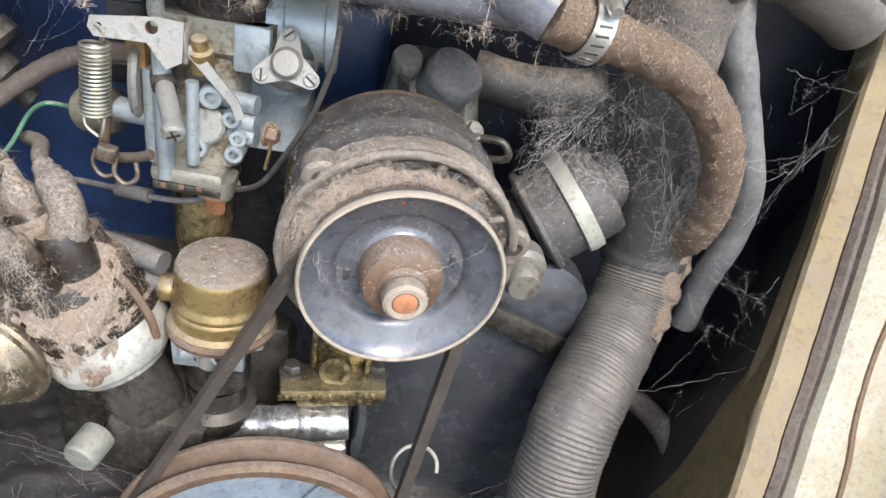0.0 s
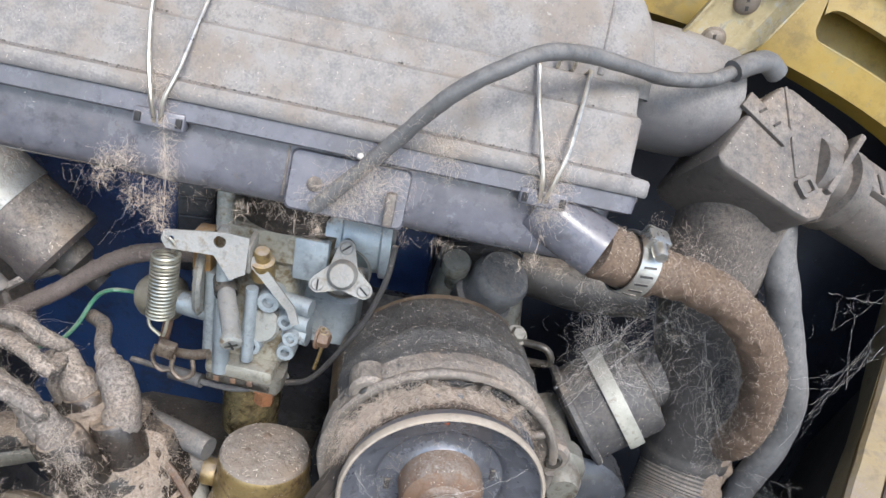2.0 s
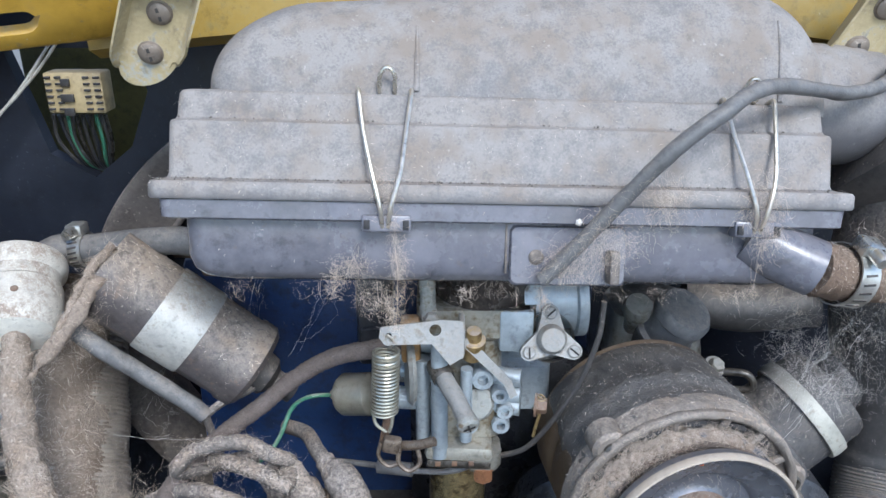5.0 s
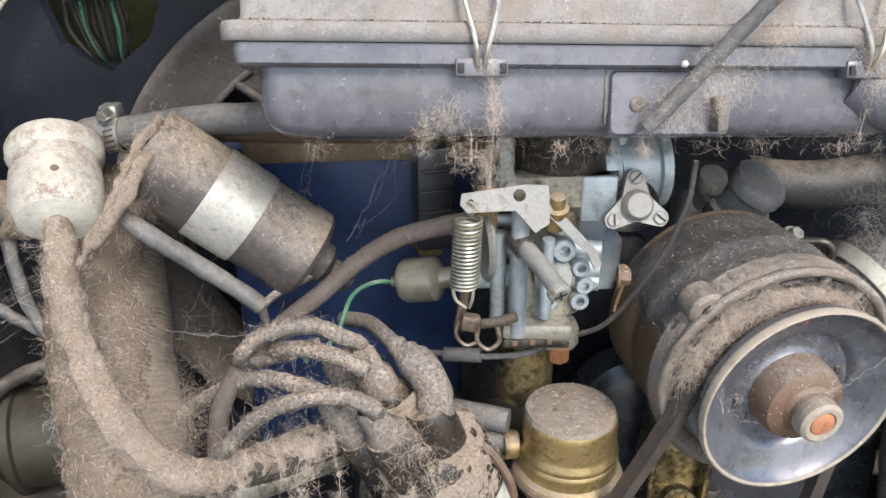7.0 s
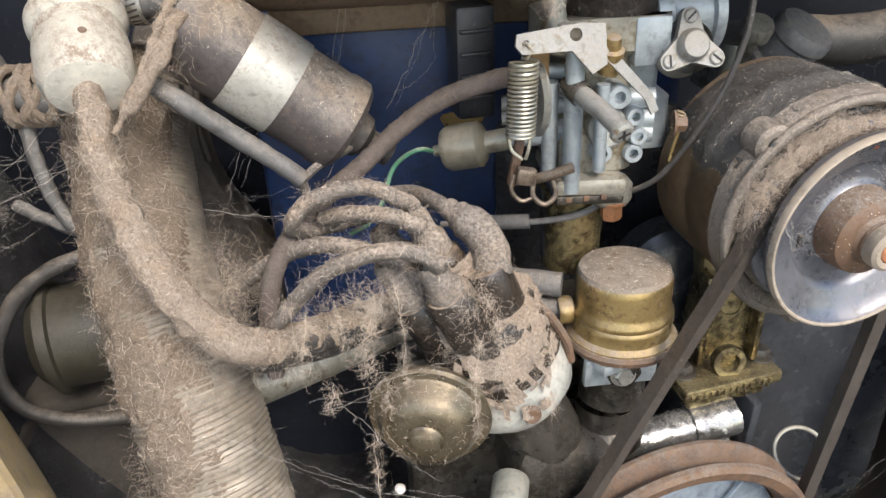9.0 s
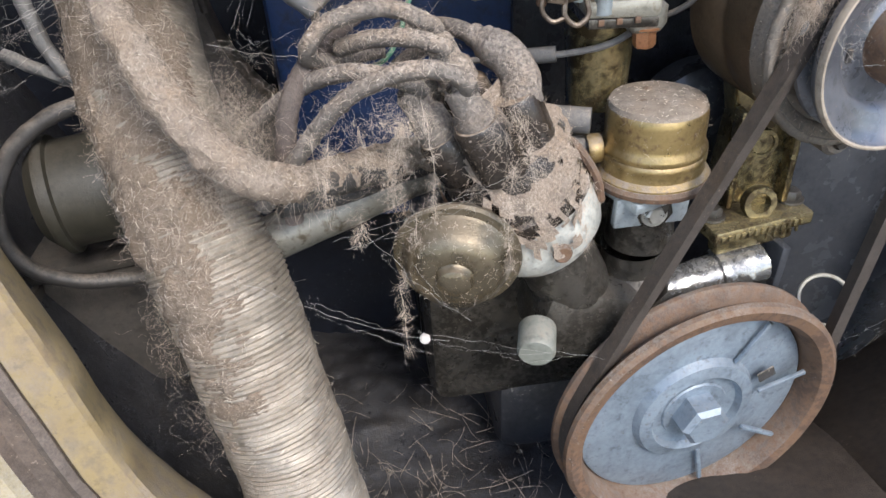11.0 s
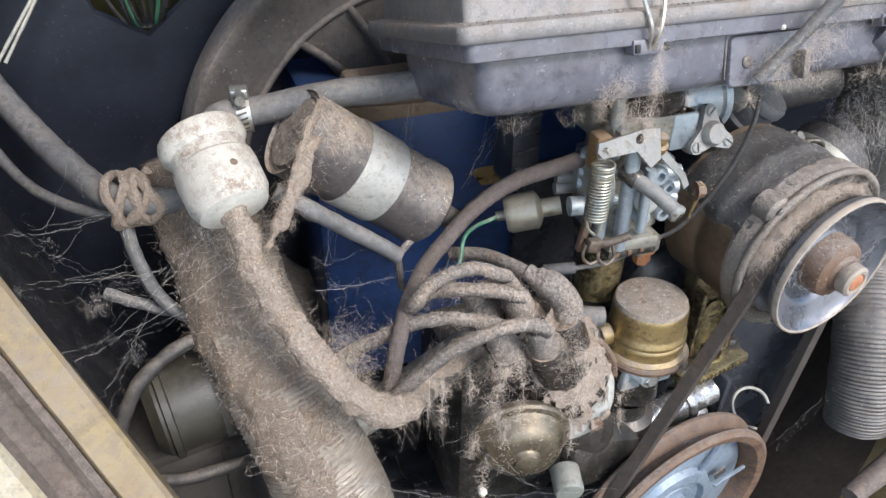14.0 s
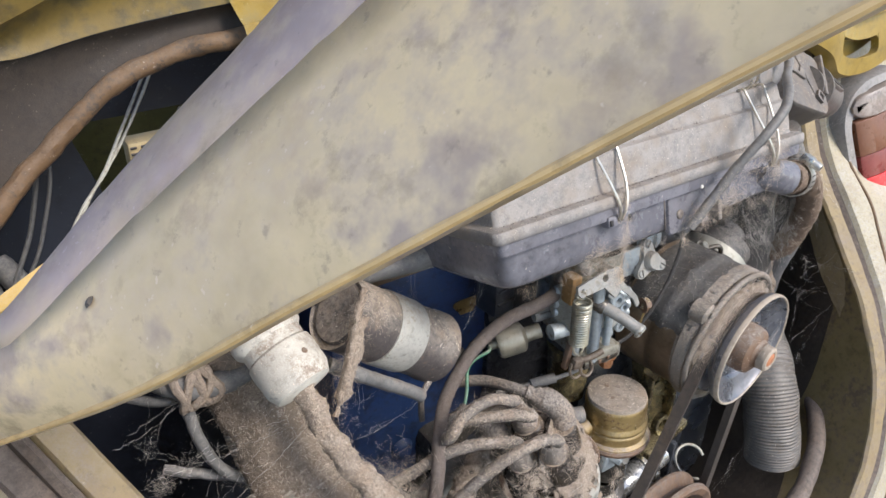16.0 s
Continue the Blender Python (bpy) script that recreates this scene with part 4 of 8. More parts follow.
for k in range(-2, 25):
    u = max(0.0, k / 24)
    s = 1 - math.cos(u * math.pi / 2)
    x0, x1, y0, y1 = 0.0188 + 0.0421 * s, 0.3110 - 0.0470 * s, 0.0188 + 0.0387 * 0.75 * s, 0.0870 - 0.0387 * 0.62 * s
    r = min(0.016 + 0.010 * s, (y1 - y0) / 2.05)
    made.append([bm.verts.new(AF @ (dome_at(u, x, y) + Vector((0, 0, 0.003 * min(0, k))))) for x, y in outline(x0, x1, y0, y1, r)])
for a, b in zip(made, made[1:]):
    for i in range(len(a)):
        j = (i + 1) % len(a)
        bm.faces.new((a[i], a[j], b[j], b[i]))
bm.faces.new(made[-1])
bmesh.ops.recalc_face_normals(bm, faces=bm.faces)
part("dome", bm, M_GREY, cover)
for x in (0.1132, 0.2830):
    part("dome_rib", tube([AF @ (dome_at(u, x, 0.0188 + 0.029 * (1 - math.cos(u * math.pi / 2))) + Vector((0, 0.0002, 0))) for u in (0.0, 0.15, 0.30, 0.44)], 0.0016, 8, 0.002, shape=lambda s, n: 1.0 - 0.55 * s / n), M_GREY, cover)
part("white_chip", lathe([(0, 0.0012), (0.0010, 0.0010), (0.0019, 0.0)], AF @ Vector((0.1855, 0.0020, -0.0105)), -Y, 5), M_WEB, tray, "small white chip")


def wire_clip(x):
    """A bent wire clip that holds the cover down, with its hook on the dome."""
    c = thing("wire_clip", AF @ Vector((x, -0.001, -0.014)), "bent steel wire clip holding the filter cover down", "wire clip", "filter clips")

    def at(dx, y, z):
        return AF @ Vector((x + dx, y, z))
    for s, w in ((-1, 0.0127), (1, 0.0108)):
        part("leg", tube([at(s * 0.0012, 0.0010, -0.0142), at(s * 0.0026, -0.0036, -0.004), at(s * 0.0062, -0.0012, 0.010), at(s * w * 0.78, 0.0050, 0.0265), at(s * w * 0.95, 0.0112, 0.0410), at(s * w, 0.0135, 0.0458), at(s * w * 1.0, 0.0165, 0.0462), at(s * w * 0.96, 0.0190, 0.0452)], 0.0010, 8, 0.002), M_WIRE, c)
    part("hook", tube([at(-0.0034, 0.0190, 0.0450), at(-0.0034, 0.0150, 0.0472), at(-0.0031, 0.0122, 0.0525), at(0, 0.0110, 0.0555), at(0.0031, 0.0122, 0.0525), at(0.0034, 0.0150, 0.0472), at(0.0034, 0.0190, 0.0450)], 0.0010, 8, 0.0012), M_WIRE, c)


wire_clip(0.1000)
wire_clip(0.2665)

# outlet elbow, warm-air housing and snorkel beside the filter
intake = thing("warm_air_housing", (0.17, 0.42, 0.90), "dusty brown plastic intake housing with snorkel", "air intake")
part("outlet", tube([(0.055, 0.412, 0.975), (0.080, 0.418, 0.973), (0.100, 0.423, 0.971), (0.118, 0.428, 0.970)], 0.032, 28, 0.004, shape=lambda s, n: 1.0 if s < n - 0.012 else 0.95), M_GREY, intake)
HM = facing((0.1523, 0.3945, 0.9614), (0.22, -0.72, 0.62), (-0.25, 0.55, 0.60))
FACE = [(-0.0193, 0.0186), (0.0073, 0.0352), (0.0444, 0.0041), (0.0139, -0.0368), (0.0031, -0.0387), (-0.0445, -0.006)]


def rounded(pts, times=2):
    """Corner cutting, which rounds a polygon."""
    for _ in range(times):
        out = []
        for (x0, y0), (x1, y1) in zip(pts, pts[1:] + pts[:1]):
            out += [(x0 * 0.88 + x1 * 0.12, y0 * 0.88 + y1 * 0.12), (x0 * 0.12 + x1 * 0.88, y0 * 0.12 + y1 * 0.88)]
        pts = out
    return pts


def stacked(pts, levels, m):
    """A solid from one outline, scaled by k about its middle at each height z."""
    cx, cy = sum(p[0] for p in pts) / len(pts), sum(p[1] for p in pts) / len(pts)
    bm = bmesh.new()
    rings = [[bm.verts.new(m @ Vector((cx + (x - cx) * k, cy + (y - cy) * k, z))) for x, y in pts] for k, z in levels]
    for a, b in zip(rings, rings[1:]):
        for i in range(len(a)):
            bm.faces.new((a[i], a[(i + 1) % len(a)], b[(i + 1) % len(b)], b[i]))
    bm.faces.new(rings[0][::-1])
    bm.faces.new(rings[-1])
    bmesh.ops.recalc_face_normals(bm, faces=bm.faces)
    return bm


house = part("housing", stacked(rounded(FACE), [(0.90, -0.062), (0.99, -0.030), (1.0, -0.004), (0.985, -0.001), (0.95, 0.0)], HM), M_PAD, intake)
part("face_ridge", tube([HM @ Vector((0.006, 0.032, 0.0)), HM @ Vector((0.004, 0.008, 0.0003)), HM @ Vector((0.002, -0.016, 0.0))], 0.0011, 8, 0.003), M_PAD, house)
lug = part("tick_plate", block((0.030, 0.010, 0.003), HM @ pose(-0.010, 0.014, 0.0008, 0, 0, -46), 0.0006), M_PAD, house)
for k in (-0.005, 0.005):
    part("tick", block((0.005, 0.0014, 0.001), HM @ pose(-0.010, 0.014, 0.0026, 0, 0, -46) @ pose(k, 0.001, 0, 0, 0, 70), 0.0002), M_PALEDIRT, lug)
part("lug", stacked(rounded([(-0.005, -0.005), (0.005, -0.005), (0.005, 0.005), (-0.005, 0.005)], 1), [(1.0, -0.001), (1.0, 0.003), (0.6, 0.0032), (0.55, 0.0012)], HM @ pose(0.0055, -0.0212, 0, 0, 0, 20)), M_PAD, house)
part("edge_bar", block((0.004, 0.042, 0.010), HM @ pose(0.0320, -0.0095, -0.001, 0, 0, -45), 0.0012), M_PAD, house)
SNA, SNB = Vector((0.165, 0.404, 0.950)), Vector((0.250, 0.4330, 0.9142))
snorkel = part("snorkel", tube([SNA, SNA.lerp(SNB, 0.33), SNA.lerp(SNB, 0.66), SNB], 0.0205, 28, 0.004, shape=lambda s, n: 0.90 if s < 0.03 else (1.0 if s < n - 0.008 else 1.05)), M_PAD, intake)
SNX = (SNB - SNA).normalized()
flat_up = Vector((0.05, -0.55, 0.83))
flat_up = (flat_up - SNX * flat_up.dot(SNX)).normalized()
SNM = Matrix.Translation(SNA.lerp(SNB, 0.62) + flat_up * 0.0172) @ Matrix((SNX, flat_up.cross(SNX), flat_up)).transposed().to_4x4()
part("flat_rail", block((0.058, 0.022, 0.008), SNM, 0.002), M_PAD, snorkel)
for k in range(6):
    part("tick", block((0.0022, 0.012, 0.0016), SNM @ pose(-0.022 + 0.0088 * k, -0.004, 0.0041), 0.0004), M_PALEDIRT, snorkel)
part("step_collar", tube([SNA.lerp(SNB, 0.20), SNA.lerp(SNB, 0.25), SNA.lerp(SNB, 0.30)], 0.0235, 28, 0.003), M_PAD, snorkel)
part("neck", tube([(0.150, 0.415, 0.95), (0.148, 0.42, 0.905), (0.150, 0.425, 0.875)], 0.029, 24, 0.005, rough=0.001), M_HOSE, intake)

# small hose lying across the filter cover
vac = thing("vacuum_hose", (-0.05, 0.325, 0.925), "thin grey vacuum hose lying over the filter cover", "hose")
part("hose", tube([(-0.0663, 0.3195, 0.9146), (-0.0500, 0.3175, 0.9340), (-0.0337, 0.3150, 0.9547), (-0.0160, 0.3100, 0.9772), (0.0017, 0.3125, 0.9905), (0.0163, 0.3220, 0.9970), (0.0327, 0.3350, 0.9973), (0.0539, 0.3500, 0.9934), (0.0764, 0.3640, 0.9888), (0.1001, 0.3800, 0.9890), (0.1136, 0.3900, 0.9938)], 0.0034, 14, 0.003, rough=0.0004), M_GREYHOSE, vac)
part("end_elbow", tube([(0.1116, 0.3880, 0.9934), (0.1200, 0.3940, 0.9970), (0.1294, 0.3990, 0.9990), (0.1374, 0.4020, 0.9942)], 0.0054, 14, 0.002), M_GREYHOSE, vac)

# ---- alternator, belt and pulleys ----
AX = Vector((0.140, -0.9895, -0.03)).normalized()
AC = Vector((0.014, 0.298, 0.787))
alt = thing("alternator", (0.014, 0.35, 0.735), "dust-caked alternator with a rusty shaft nut", "alternator")
pulley = part("pulley", lathe([(0.0, -0.010), (0.0205, -0.010), (0.0225, -0.0118), (0.0270, -0.0122), (0.0312, -0.0115), (0.0332, -0.0082), (0.0352, -0.0072), (0.0420, -0.0040), (0.0470, -0.0012), (0.0485, 0.0012), (0.0498, 0.0012), (0.0502, -0.0025),
                               (0.0488, -0.0065), (0.0400, -0.0105), (0.0400, -0.0135), (0.0485, -0.0168), (0.0490, -0.0185), (0.030, -0.0195), (0.0, -0.0195)], AC, AX, 72), M_PULLEY, alt, "smooth dark grey pulley with a pale rim")
part("rim_edge", lathe([(0.0482, 0.0013), (0.0490, 0.0022), (0.0499, 0.0020), (0.0505, 0.0006), (0.0503, -0.0018)], AC, AX, 72), M_TAN, pulley)
hub = part("hub", lathe([(0.0208, -0.0115), (0.0205, -0.002), (0.0190, 0.0030), (0.0160, 0.0048), (0.0128, 0.0055), (0.0112, 0.0075), (0.0112, 0.009), (0, 0.009)], AC, AX, 48), M_RUST, pulley)
part("shaft_nut", lathe([(0.0098, 0.008), (0.0108, 0.0095), (0.0105, 0.0155), (0.0088, 0.0168), (0.0066, 0.0166), (0.0062, 0.015), (0.0, 0.015)], AC, AX, 32), M_TAN, hub, "pale shaft nut")
part("shaft_end", lathe([(0.0058, 0.014), (0.0058, 0.0162), (0.0050, 0.0168), (0, 0.0168)], AC, AX, 28), M_RUSTBRIGHT, hub, "bright orange rusted shaft end")
au, av, aw = frame_of(AX)
for deg in (12, 192):
    c = AC + AX * -0.0118 + (au * math.cos(radians(deg)) + av * math.sin(radians(deg))) * 0.0262
    part("slot", block((0.0028, 0.0065, 0.002), facing(c, AX), 0.0007), M_RUBBER, pulley, "dark slot")
bm = bmesh.new()
m = facing(AC + AX * -0.0009 + Vector((-0.008, 0, 0.0440)), (AX - Vector((0, 0, 0.45))).normalized())
block((0.009, 0.005, 0.0008), m, 0.0002, bm)
part("orange_mark", bm, M_ORANGE, pulley, "orange paint mark")
part("fan_hub", lathe([(0.0, -0.0190), (0.037, -0.0190), (0.042, -0.0205), (0.042, -0.0265), (0.030, -0.029)], AC, AX, 48), M_FUZZ, alt, "dust-felted fan")
# front plate with lugs
bm = lathe([(0.020, -0.0255), (0.034, -0.0245), (0.042, -0.0265), (0.0500, -0.0270), (0.0515, -0.0245), (0.0560, -0.0225), (0.0590, -0.0245), (0.0602, -0.028), (0.0602, -0.035), (0.0575, -0.037), (0.0575, -0.0385)], AC, AX, 72)
front = part("front_plate", bm, M_FLANGE, alt)


def alt_at(deg, r, h):
    """A place round the alternator: degrees anticlockwise from the right, as seen from the front."""
    a = radians(deg)
    side, upw = Vector((1, 0.14, 0)).normalized(), Vector((0, -0.08, 1)).normalized()
    return AC + AX * h + (side * math.cos(a) + upw * math.sin(a)) * r


for deg, r in ((8, 0.0590), (268, 0.0600), (135, 0.0570)):
    c = alt_at(deg, r, -0.0245)
    part("lug", lathe([(0, 0.001), (0.0075, 0.001), (0.0095, -0.001), (0.0095, -0.013), (0, -0.013)], c, AX, 20), M_FLANGE, front)
    part("lug_screw", slotted_screw(c + AX * 0.0008, AX, 0.0048, 0.0026), M_OILY, front, "dark slotted screw")
# Black strips laid on the plate stand for the shaded vent openings.
for deg, span_deg in ((38, 12), (56, 15), (80, 20), (106, 16), (144, 14), (164, 12)):
    pts = [alt_at(deg + span_deg * k / 6, 0.0525, -0.0248) for k in range(7)]
    part("vent", tube(pts, 0.0027, 8, 0.0015, shape=lambda s, n: max(0.25, min(1.0, 3 * s / n, 3 * (1 - s / n)))), M_GAPSHADE, front, "dark cooling vent")
for deg in (28, 50, 74, 102, 134, 156):
    part("bridge", tube([alt_at(deg, 0.045, -0.0250), alt_at(deg, 0.051, -0.0238), alt_at(deg, 0.057, -0.0232)], 0.0022, 8, 0.0015, rough=0.0005, freq=300), M_FLANGE, front)
part("flange_bead", tube([alt_at(8 * k, 0.0585, -0.0228) for k in range(1, 46)], 0.0027, 10, 0.004, rough=0.0006, freq=200), M_FLANGE, front)
part("stator", lathe([(0.0575, -0.037), (0.0572, -0.040), (0.0572, -0.060), (0.0560, -0.062), (0.0560, -0.066), (0.0574, -0.068), (0.0574, -0.092), (0.052, -0.098), (0.030, -0.102), (0, -0.102)], AC, AX, 64), M_BROWN, alt, "brown lacquered drum")
bm, rows = bmesh.new(), []
for i in range(37):
    deg = 24 + 140 * i / 36
    edge = min(1.0, i / 3, (36 - i) / 3)
    rows.append([bm.verts.new(alt_at(deg, r - 0.004 * (1 - edge) + 0.0008 * noise.noise(Vector((deg * 0.09, h * 160, 3.0))), h)) for r, h in ((0.0570, -0.030), (0.0596, -0.031), (0.0600, -0.038), (0.0590, -0.044), (0.0592, -0.052), (0.0602, -0.054), (0.0602, -0.060), (0.0590, -0.062), (0.0588, -0.076), (0.0580, -0.090), (0.0530, -0.098), (0.0480, -0.100))])
for a, b in zip(rows, rows[1:]):
    for j in range(11):
        bm.faces.new((a[j], a[j + 1], b[j + 1], b[j]))
bmesh.ops.recalc_face_normals(bm, faces=bm.faces)
part("top_shell", bm, M_ALT, alt, "dust-covered grey upper shell")
lint_ring = single("lint_roll", tube([alt_at(deg, 0.0455, -0.0205) for deg in range(44, 206, 6)], 0.0042, 14, 0.0016, rough=0.0034, freq=170, shape=lambda q, n: 0.25 + 0.75 * min(1.0, 6 * q / n, 6 * (1 - q / n))), M_FUZZ, "roll of brown lint packed behind the alternator pulley", "lint")

CR = Vector((-0.050, 0.3010, 0.560))
crank = thing("crank_pulley", (-0.05, 0.30, 0.475), "large crankshaft pulley with rust-brown double rim and bluish alloy face", "pulley")
part("rim", lathe([(0.0745, -0.020), (0.0755, -0.004), (0.0790, 0.0015), (0.0855, 0.0030), (0.0885, 0.0012), (0.0890, -0.002), (0.0872, -0.0042), (0.0785, -0.0085), (0.0785, -0.0115), (0.0872, -0.0155), (0.0890, -0.0175), (0.0890, -0.020), (0.0872, -0.022), (0.030, -0.024)], CR, AX, 90), M_RUST, crank)
face = part("face", lathe([(0.0750, -0.020), (0.0735, -0.0135), (0.0715, -0.0125), (0.0400, -0.0120), (0.0375, -0.0070), (0.0300, -0.0055), (0.0280, -0.0100), (0.0180, -0.0105), (0, -0.0105)], CR, AX, 72), M_FACE, crank, "bluish alloy face")
for i in range(8):
    a = 45 * i + 12
    d = Vector((math.cos(radians(a)), 0, math.sin(radians(a))))
    part("rib", block((0.0030, 0.032, 0.0028), facing(CR + AX * -0.0118 + d * 0.056, AX, d), 0.0008), M_FACE, face)
    if i in (0, 4):
        e = Vector((math.cos(radians(a + 12)), 0, math.sin(radians(a + 12))))
        part("hole", block((0.008, 0.011, 0.0012), facing(CR + AX * -0.0119 + e * 0.048, AX, e), 0.0004), M_RUBBER, face, "dark balance hole")
part("hub_bolt", hexbolt(CR + AX * -0.0100, AX, 0.0155, 0.016), M_FACE, crank, "worn hexagonal crank bolt")


def belt_path(h, ra, rc):
    """The loop round both pulleys, in their common plane."""
    pts = []
    d = AC - CR
    d -= AX * d.dot(AX)
    dist, along = d.length, d.normalized()
    side = AX.cross(along)
    phi = math.acos((rc - ra) / dist)
    base_c, base_a = CR + AX * h, CR + d + AX * h
    for i in range(25):
        a = -phi + 2 * phi * i / 24
        pts.append(base_a + (along * math.cos(a) + side * math.sin(a)) * ra)
    for i in range(31):
        a = phi + (2 * math.pi - 2 * phi) * i / 30
        pts.append(base_c + (along * math.cos(a) + side * math.sin(a)) * rc)
    return pts


def belt_mesh(h):
    outer, inner = belt_path(h, 0.0462, 0.0862), belt_path(h, 0.0400, 0.0795)
    dense = []
    for line in (outer, inner):
        pts = line + line[:1]
        fine = []
        for a, b in zip(pts, pts[1:]):
            k = max(1, int((b - a).length / 0.006))
            fine += [(a, b, i / k) for i in range(k)]
        dense.append(fine)
    bm, rows = bmesh.new(), []
    for a, b, t in dense[0]:
        i = outer.index(a)
        j = (i + 1) % len(outer)
        o, n = a.lerp(b, t), inner[i].lerp(inner[j], t)
        o = o + (o - n) * 0.06 * noise.noise(o * 90)
        rows.append([bm.verts.new(o + AX * 0.0046), bm.verts.new(o - AX * 0.0046), bm.verts.new(n - AX * 0.0034), bm.verts.new(n + AX * 0.0034)])
    for a, b in zip(rows, rows[1:] + rows[:1]):
        for k in range(4):
            bm.faces.new((a[k], a[(k + 1) % 4], b[(k + 1) % 4], b[k]))
    bmesh.ops.recalc_face_normals(bm, faces=bm.faces)
    return bm


single("drive_belt", belt_mesh(-0.0105), M_BELT, "worn dusty rubber drive belt round both pulleys", "belt")

# ---- carburettor ----
carb = thing("carburettor", (-0.095, 0.385, 0.735), "pale alloy carburettor with spring and linkage, stained brown", "carburettor")
body_c = part("main_body", loft([(-0.024, 0.017, -0.026, 0.024, 0.010, 0.008), (-0.024, 0.017, -0.026, 0.024, 0.030, 0.008), (-0.020, 0.016, -0.020, 0.024, 0.034, 0.010), (-0.020, 0.016, -0.020, 0.024, 0.066, 0.010), (-0.030, 0.034, -0.024, 0.026, 0.070, 0.012), (-0.030, 0.034, -0.024, 0.026, 0.086, 0.012)],
                         pose(-0.094, 0.386, 0.792)), M_ALUSTAIN, carb)
part("throat", lathe([(0, 0), (0.026, 0), (0.026, 0.030), (0.028, 0.034), (0.028, 0.060)], (-0.088, 0.388, 0.872), (0, 0, 1), 36), M_CAPBROWN, body_c, "dark brown intake throat")
part("bowl_boss", loft([(-0.008, 0.008, -0.008, 0.008, 0, 0.004), (-0.010, 0.010, -0.010, 0.010, 0.004, 0.005), (-0.010, 0.010, -0.010, 0.010, 0.012, 0.005)], pose(-0.0885, 0.361, 0.784)), M_CAST, body_c)
part("bowl_bolt", hexbolt((-0.0880, 0.3585, 0.7855), (0, -0.1, -1), 0.0058, 0.010), M_COPPER, body_c, "copper drain nut")
flange_c = part("base_flange", block((0.037, 0.050, 0.0095), pose(-0.1015, 0.3745, 0.7975, 0, 3, 0), 0.003), M_ALUSTAIN, carb)
part("gasket", block((0.035, 0.048, 0.005), pose(-0.1015, 0.3745, 0.7905, 0, 3, 0), 0.001), M_OILY, flange_c, "oily gasket")
for x in (-0.113, -0.104, -0.095):
    part("rim_notch", block((0.0030, 0.0012, 0.0032), pose(x, 0.3500, 0.7920), 0.0004), M_RUST, flange_c, "rusty notch")
part("riser", lathe([(0.0165, 0), (0.0170, 0.02), (0.0185, 0.042), (0.0200, 0.050), (0, 0.056)], (-0.1015, 0.386, 0.736), (0, 0, 1), 32), M_GOLD, carb, "olive stained intake riser")
# vertical tubes and bosses on the face
for x, y, z0, z1, r in ((-0.112, 0.352, 0.796, 0.868, 0.0045), (-0.121, 0.362, 0.80, 0.85, 0.004), (-0.098, 0.352, 0.806, 0.850, 0.0032)):
    part("tube", tube([(x, y, z0), (x, y, (z0 + z1) / 2), (x, y, z1)], r, 14), M_ALU, body_c)
for x, z, r, ln in ((-0.0895, 0.842, 0.0054, 0.014), (-0.0963, 0.8136, 0.0046, 0.014), (-0.0800, 0.831, 0.0042, 0.012), (-0.0790, 0.811, 0.0045, 0.010), (-0.0770, 0.820, 0.0042, 0.010)):
    o = Vector((x, 0.366, z))
    part("boss", lathe([(r * 1.15, 0), (r * 1.1, ln - 0.001), (r, ln), (r * 0.55, ln), (r * 0.5, ln - 0.005), (0, ln - 0.005)], o, (0, -1, 0.05), 20), M_ALU, body_c)
part("round_cover", lathe([(0, 0.0030), (0.0085, 0.0025), (0.010, 0.001), (0.010, -0.012)], (-0.093, 0.357, 0.826), (0, -0.98, 0.2), 28), M_DISTALU, body_c)
# dark hose stub with a cross-slot screw
stub = part("screw_stub", tube([(-0.1115, 0.352, 0.848), (-0.1055, 0.338, 0.8445), (-0.098, 0.322, 0.838)], 0.0046, 16, 0.002, rough=0.0003), M_CHOKE, body_c, "dull alloy stub with a darker sleeve")
part("sleeve", lathe([(0.0054, -0.010), (0.0060, -0.009), (0.0060, 0.001), (0.0054, 0.002)], (-0.1100, 0.3485, 0.8472), (0.37, -0.89, -0.26), 20), M_OILY, stub, "dark sleeve")
part("screw", lathe([(0, 0.0012), (0.004, 0.0016), (0.0056, 0.0004), (0.0056, -0.002)], (-0.098, 0.3205, 0.837), (0.3, -0.85, -0.4), 20), M_DISTALU, stub, "pale cross-slot screw")
STM = facing((-0.0976, 0.3190, 0.8362), (0.3, -0.85, -0.4))
for g in (20, 110):
    part("slot", block((0.0062, 0.0009, 0.0005), STM @ pose(0, 0, 0.0002, 0, 0, g), 0), M_GAPSHADE, stub, "dark screw slot")
# lever plate with two holes
LP = facing((-0.137, 0.346, 0.872), (0.05, -0.95, 0.3))
part("lever_plate", plate([(-0.004, 0.005), (0.026, 0.008), (0.037, 0.007), (0.037, -0.011), (0.030, -0.015), (0.021, -0.004), (-0.002, -0.004), (-0.005, 0.0)], LP, 0.0022, [(0.0, 0.001, 0.0013), (0.023, 0.003, 0.0030)]), M_CHOKE, carb, "flat grey lever plate with holes")
part("plate_fold", block((0.003, 0.016, 0.016), pose(-0.1005, 0.356, 0.868, 10), 0.001), M_CHOKE, carb)
part("rear_body", loft([(-0.026, 0.030, -0.022, 0.022, 0.0, 0.006), (-0.026, 0.030, -0.022, 0.022, 0.028, 0.006), (-0.020, 0.024, -0.018, 0.018, 0.032, 0.006), (-0.020, 0.024, -0.018, 0.018, 0.060, 0.006)], pose(-0.078, 0.412, 0.800)), M_ALU, carb)


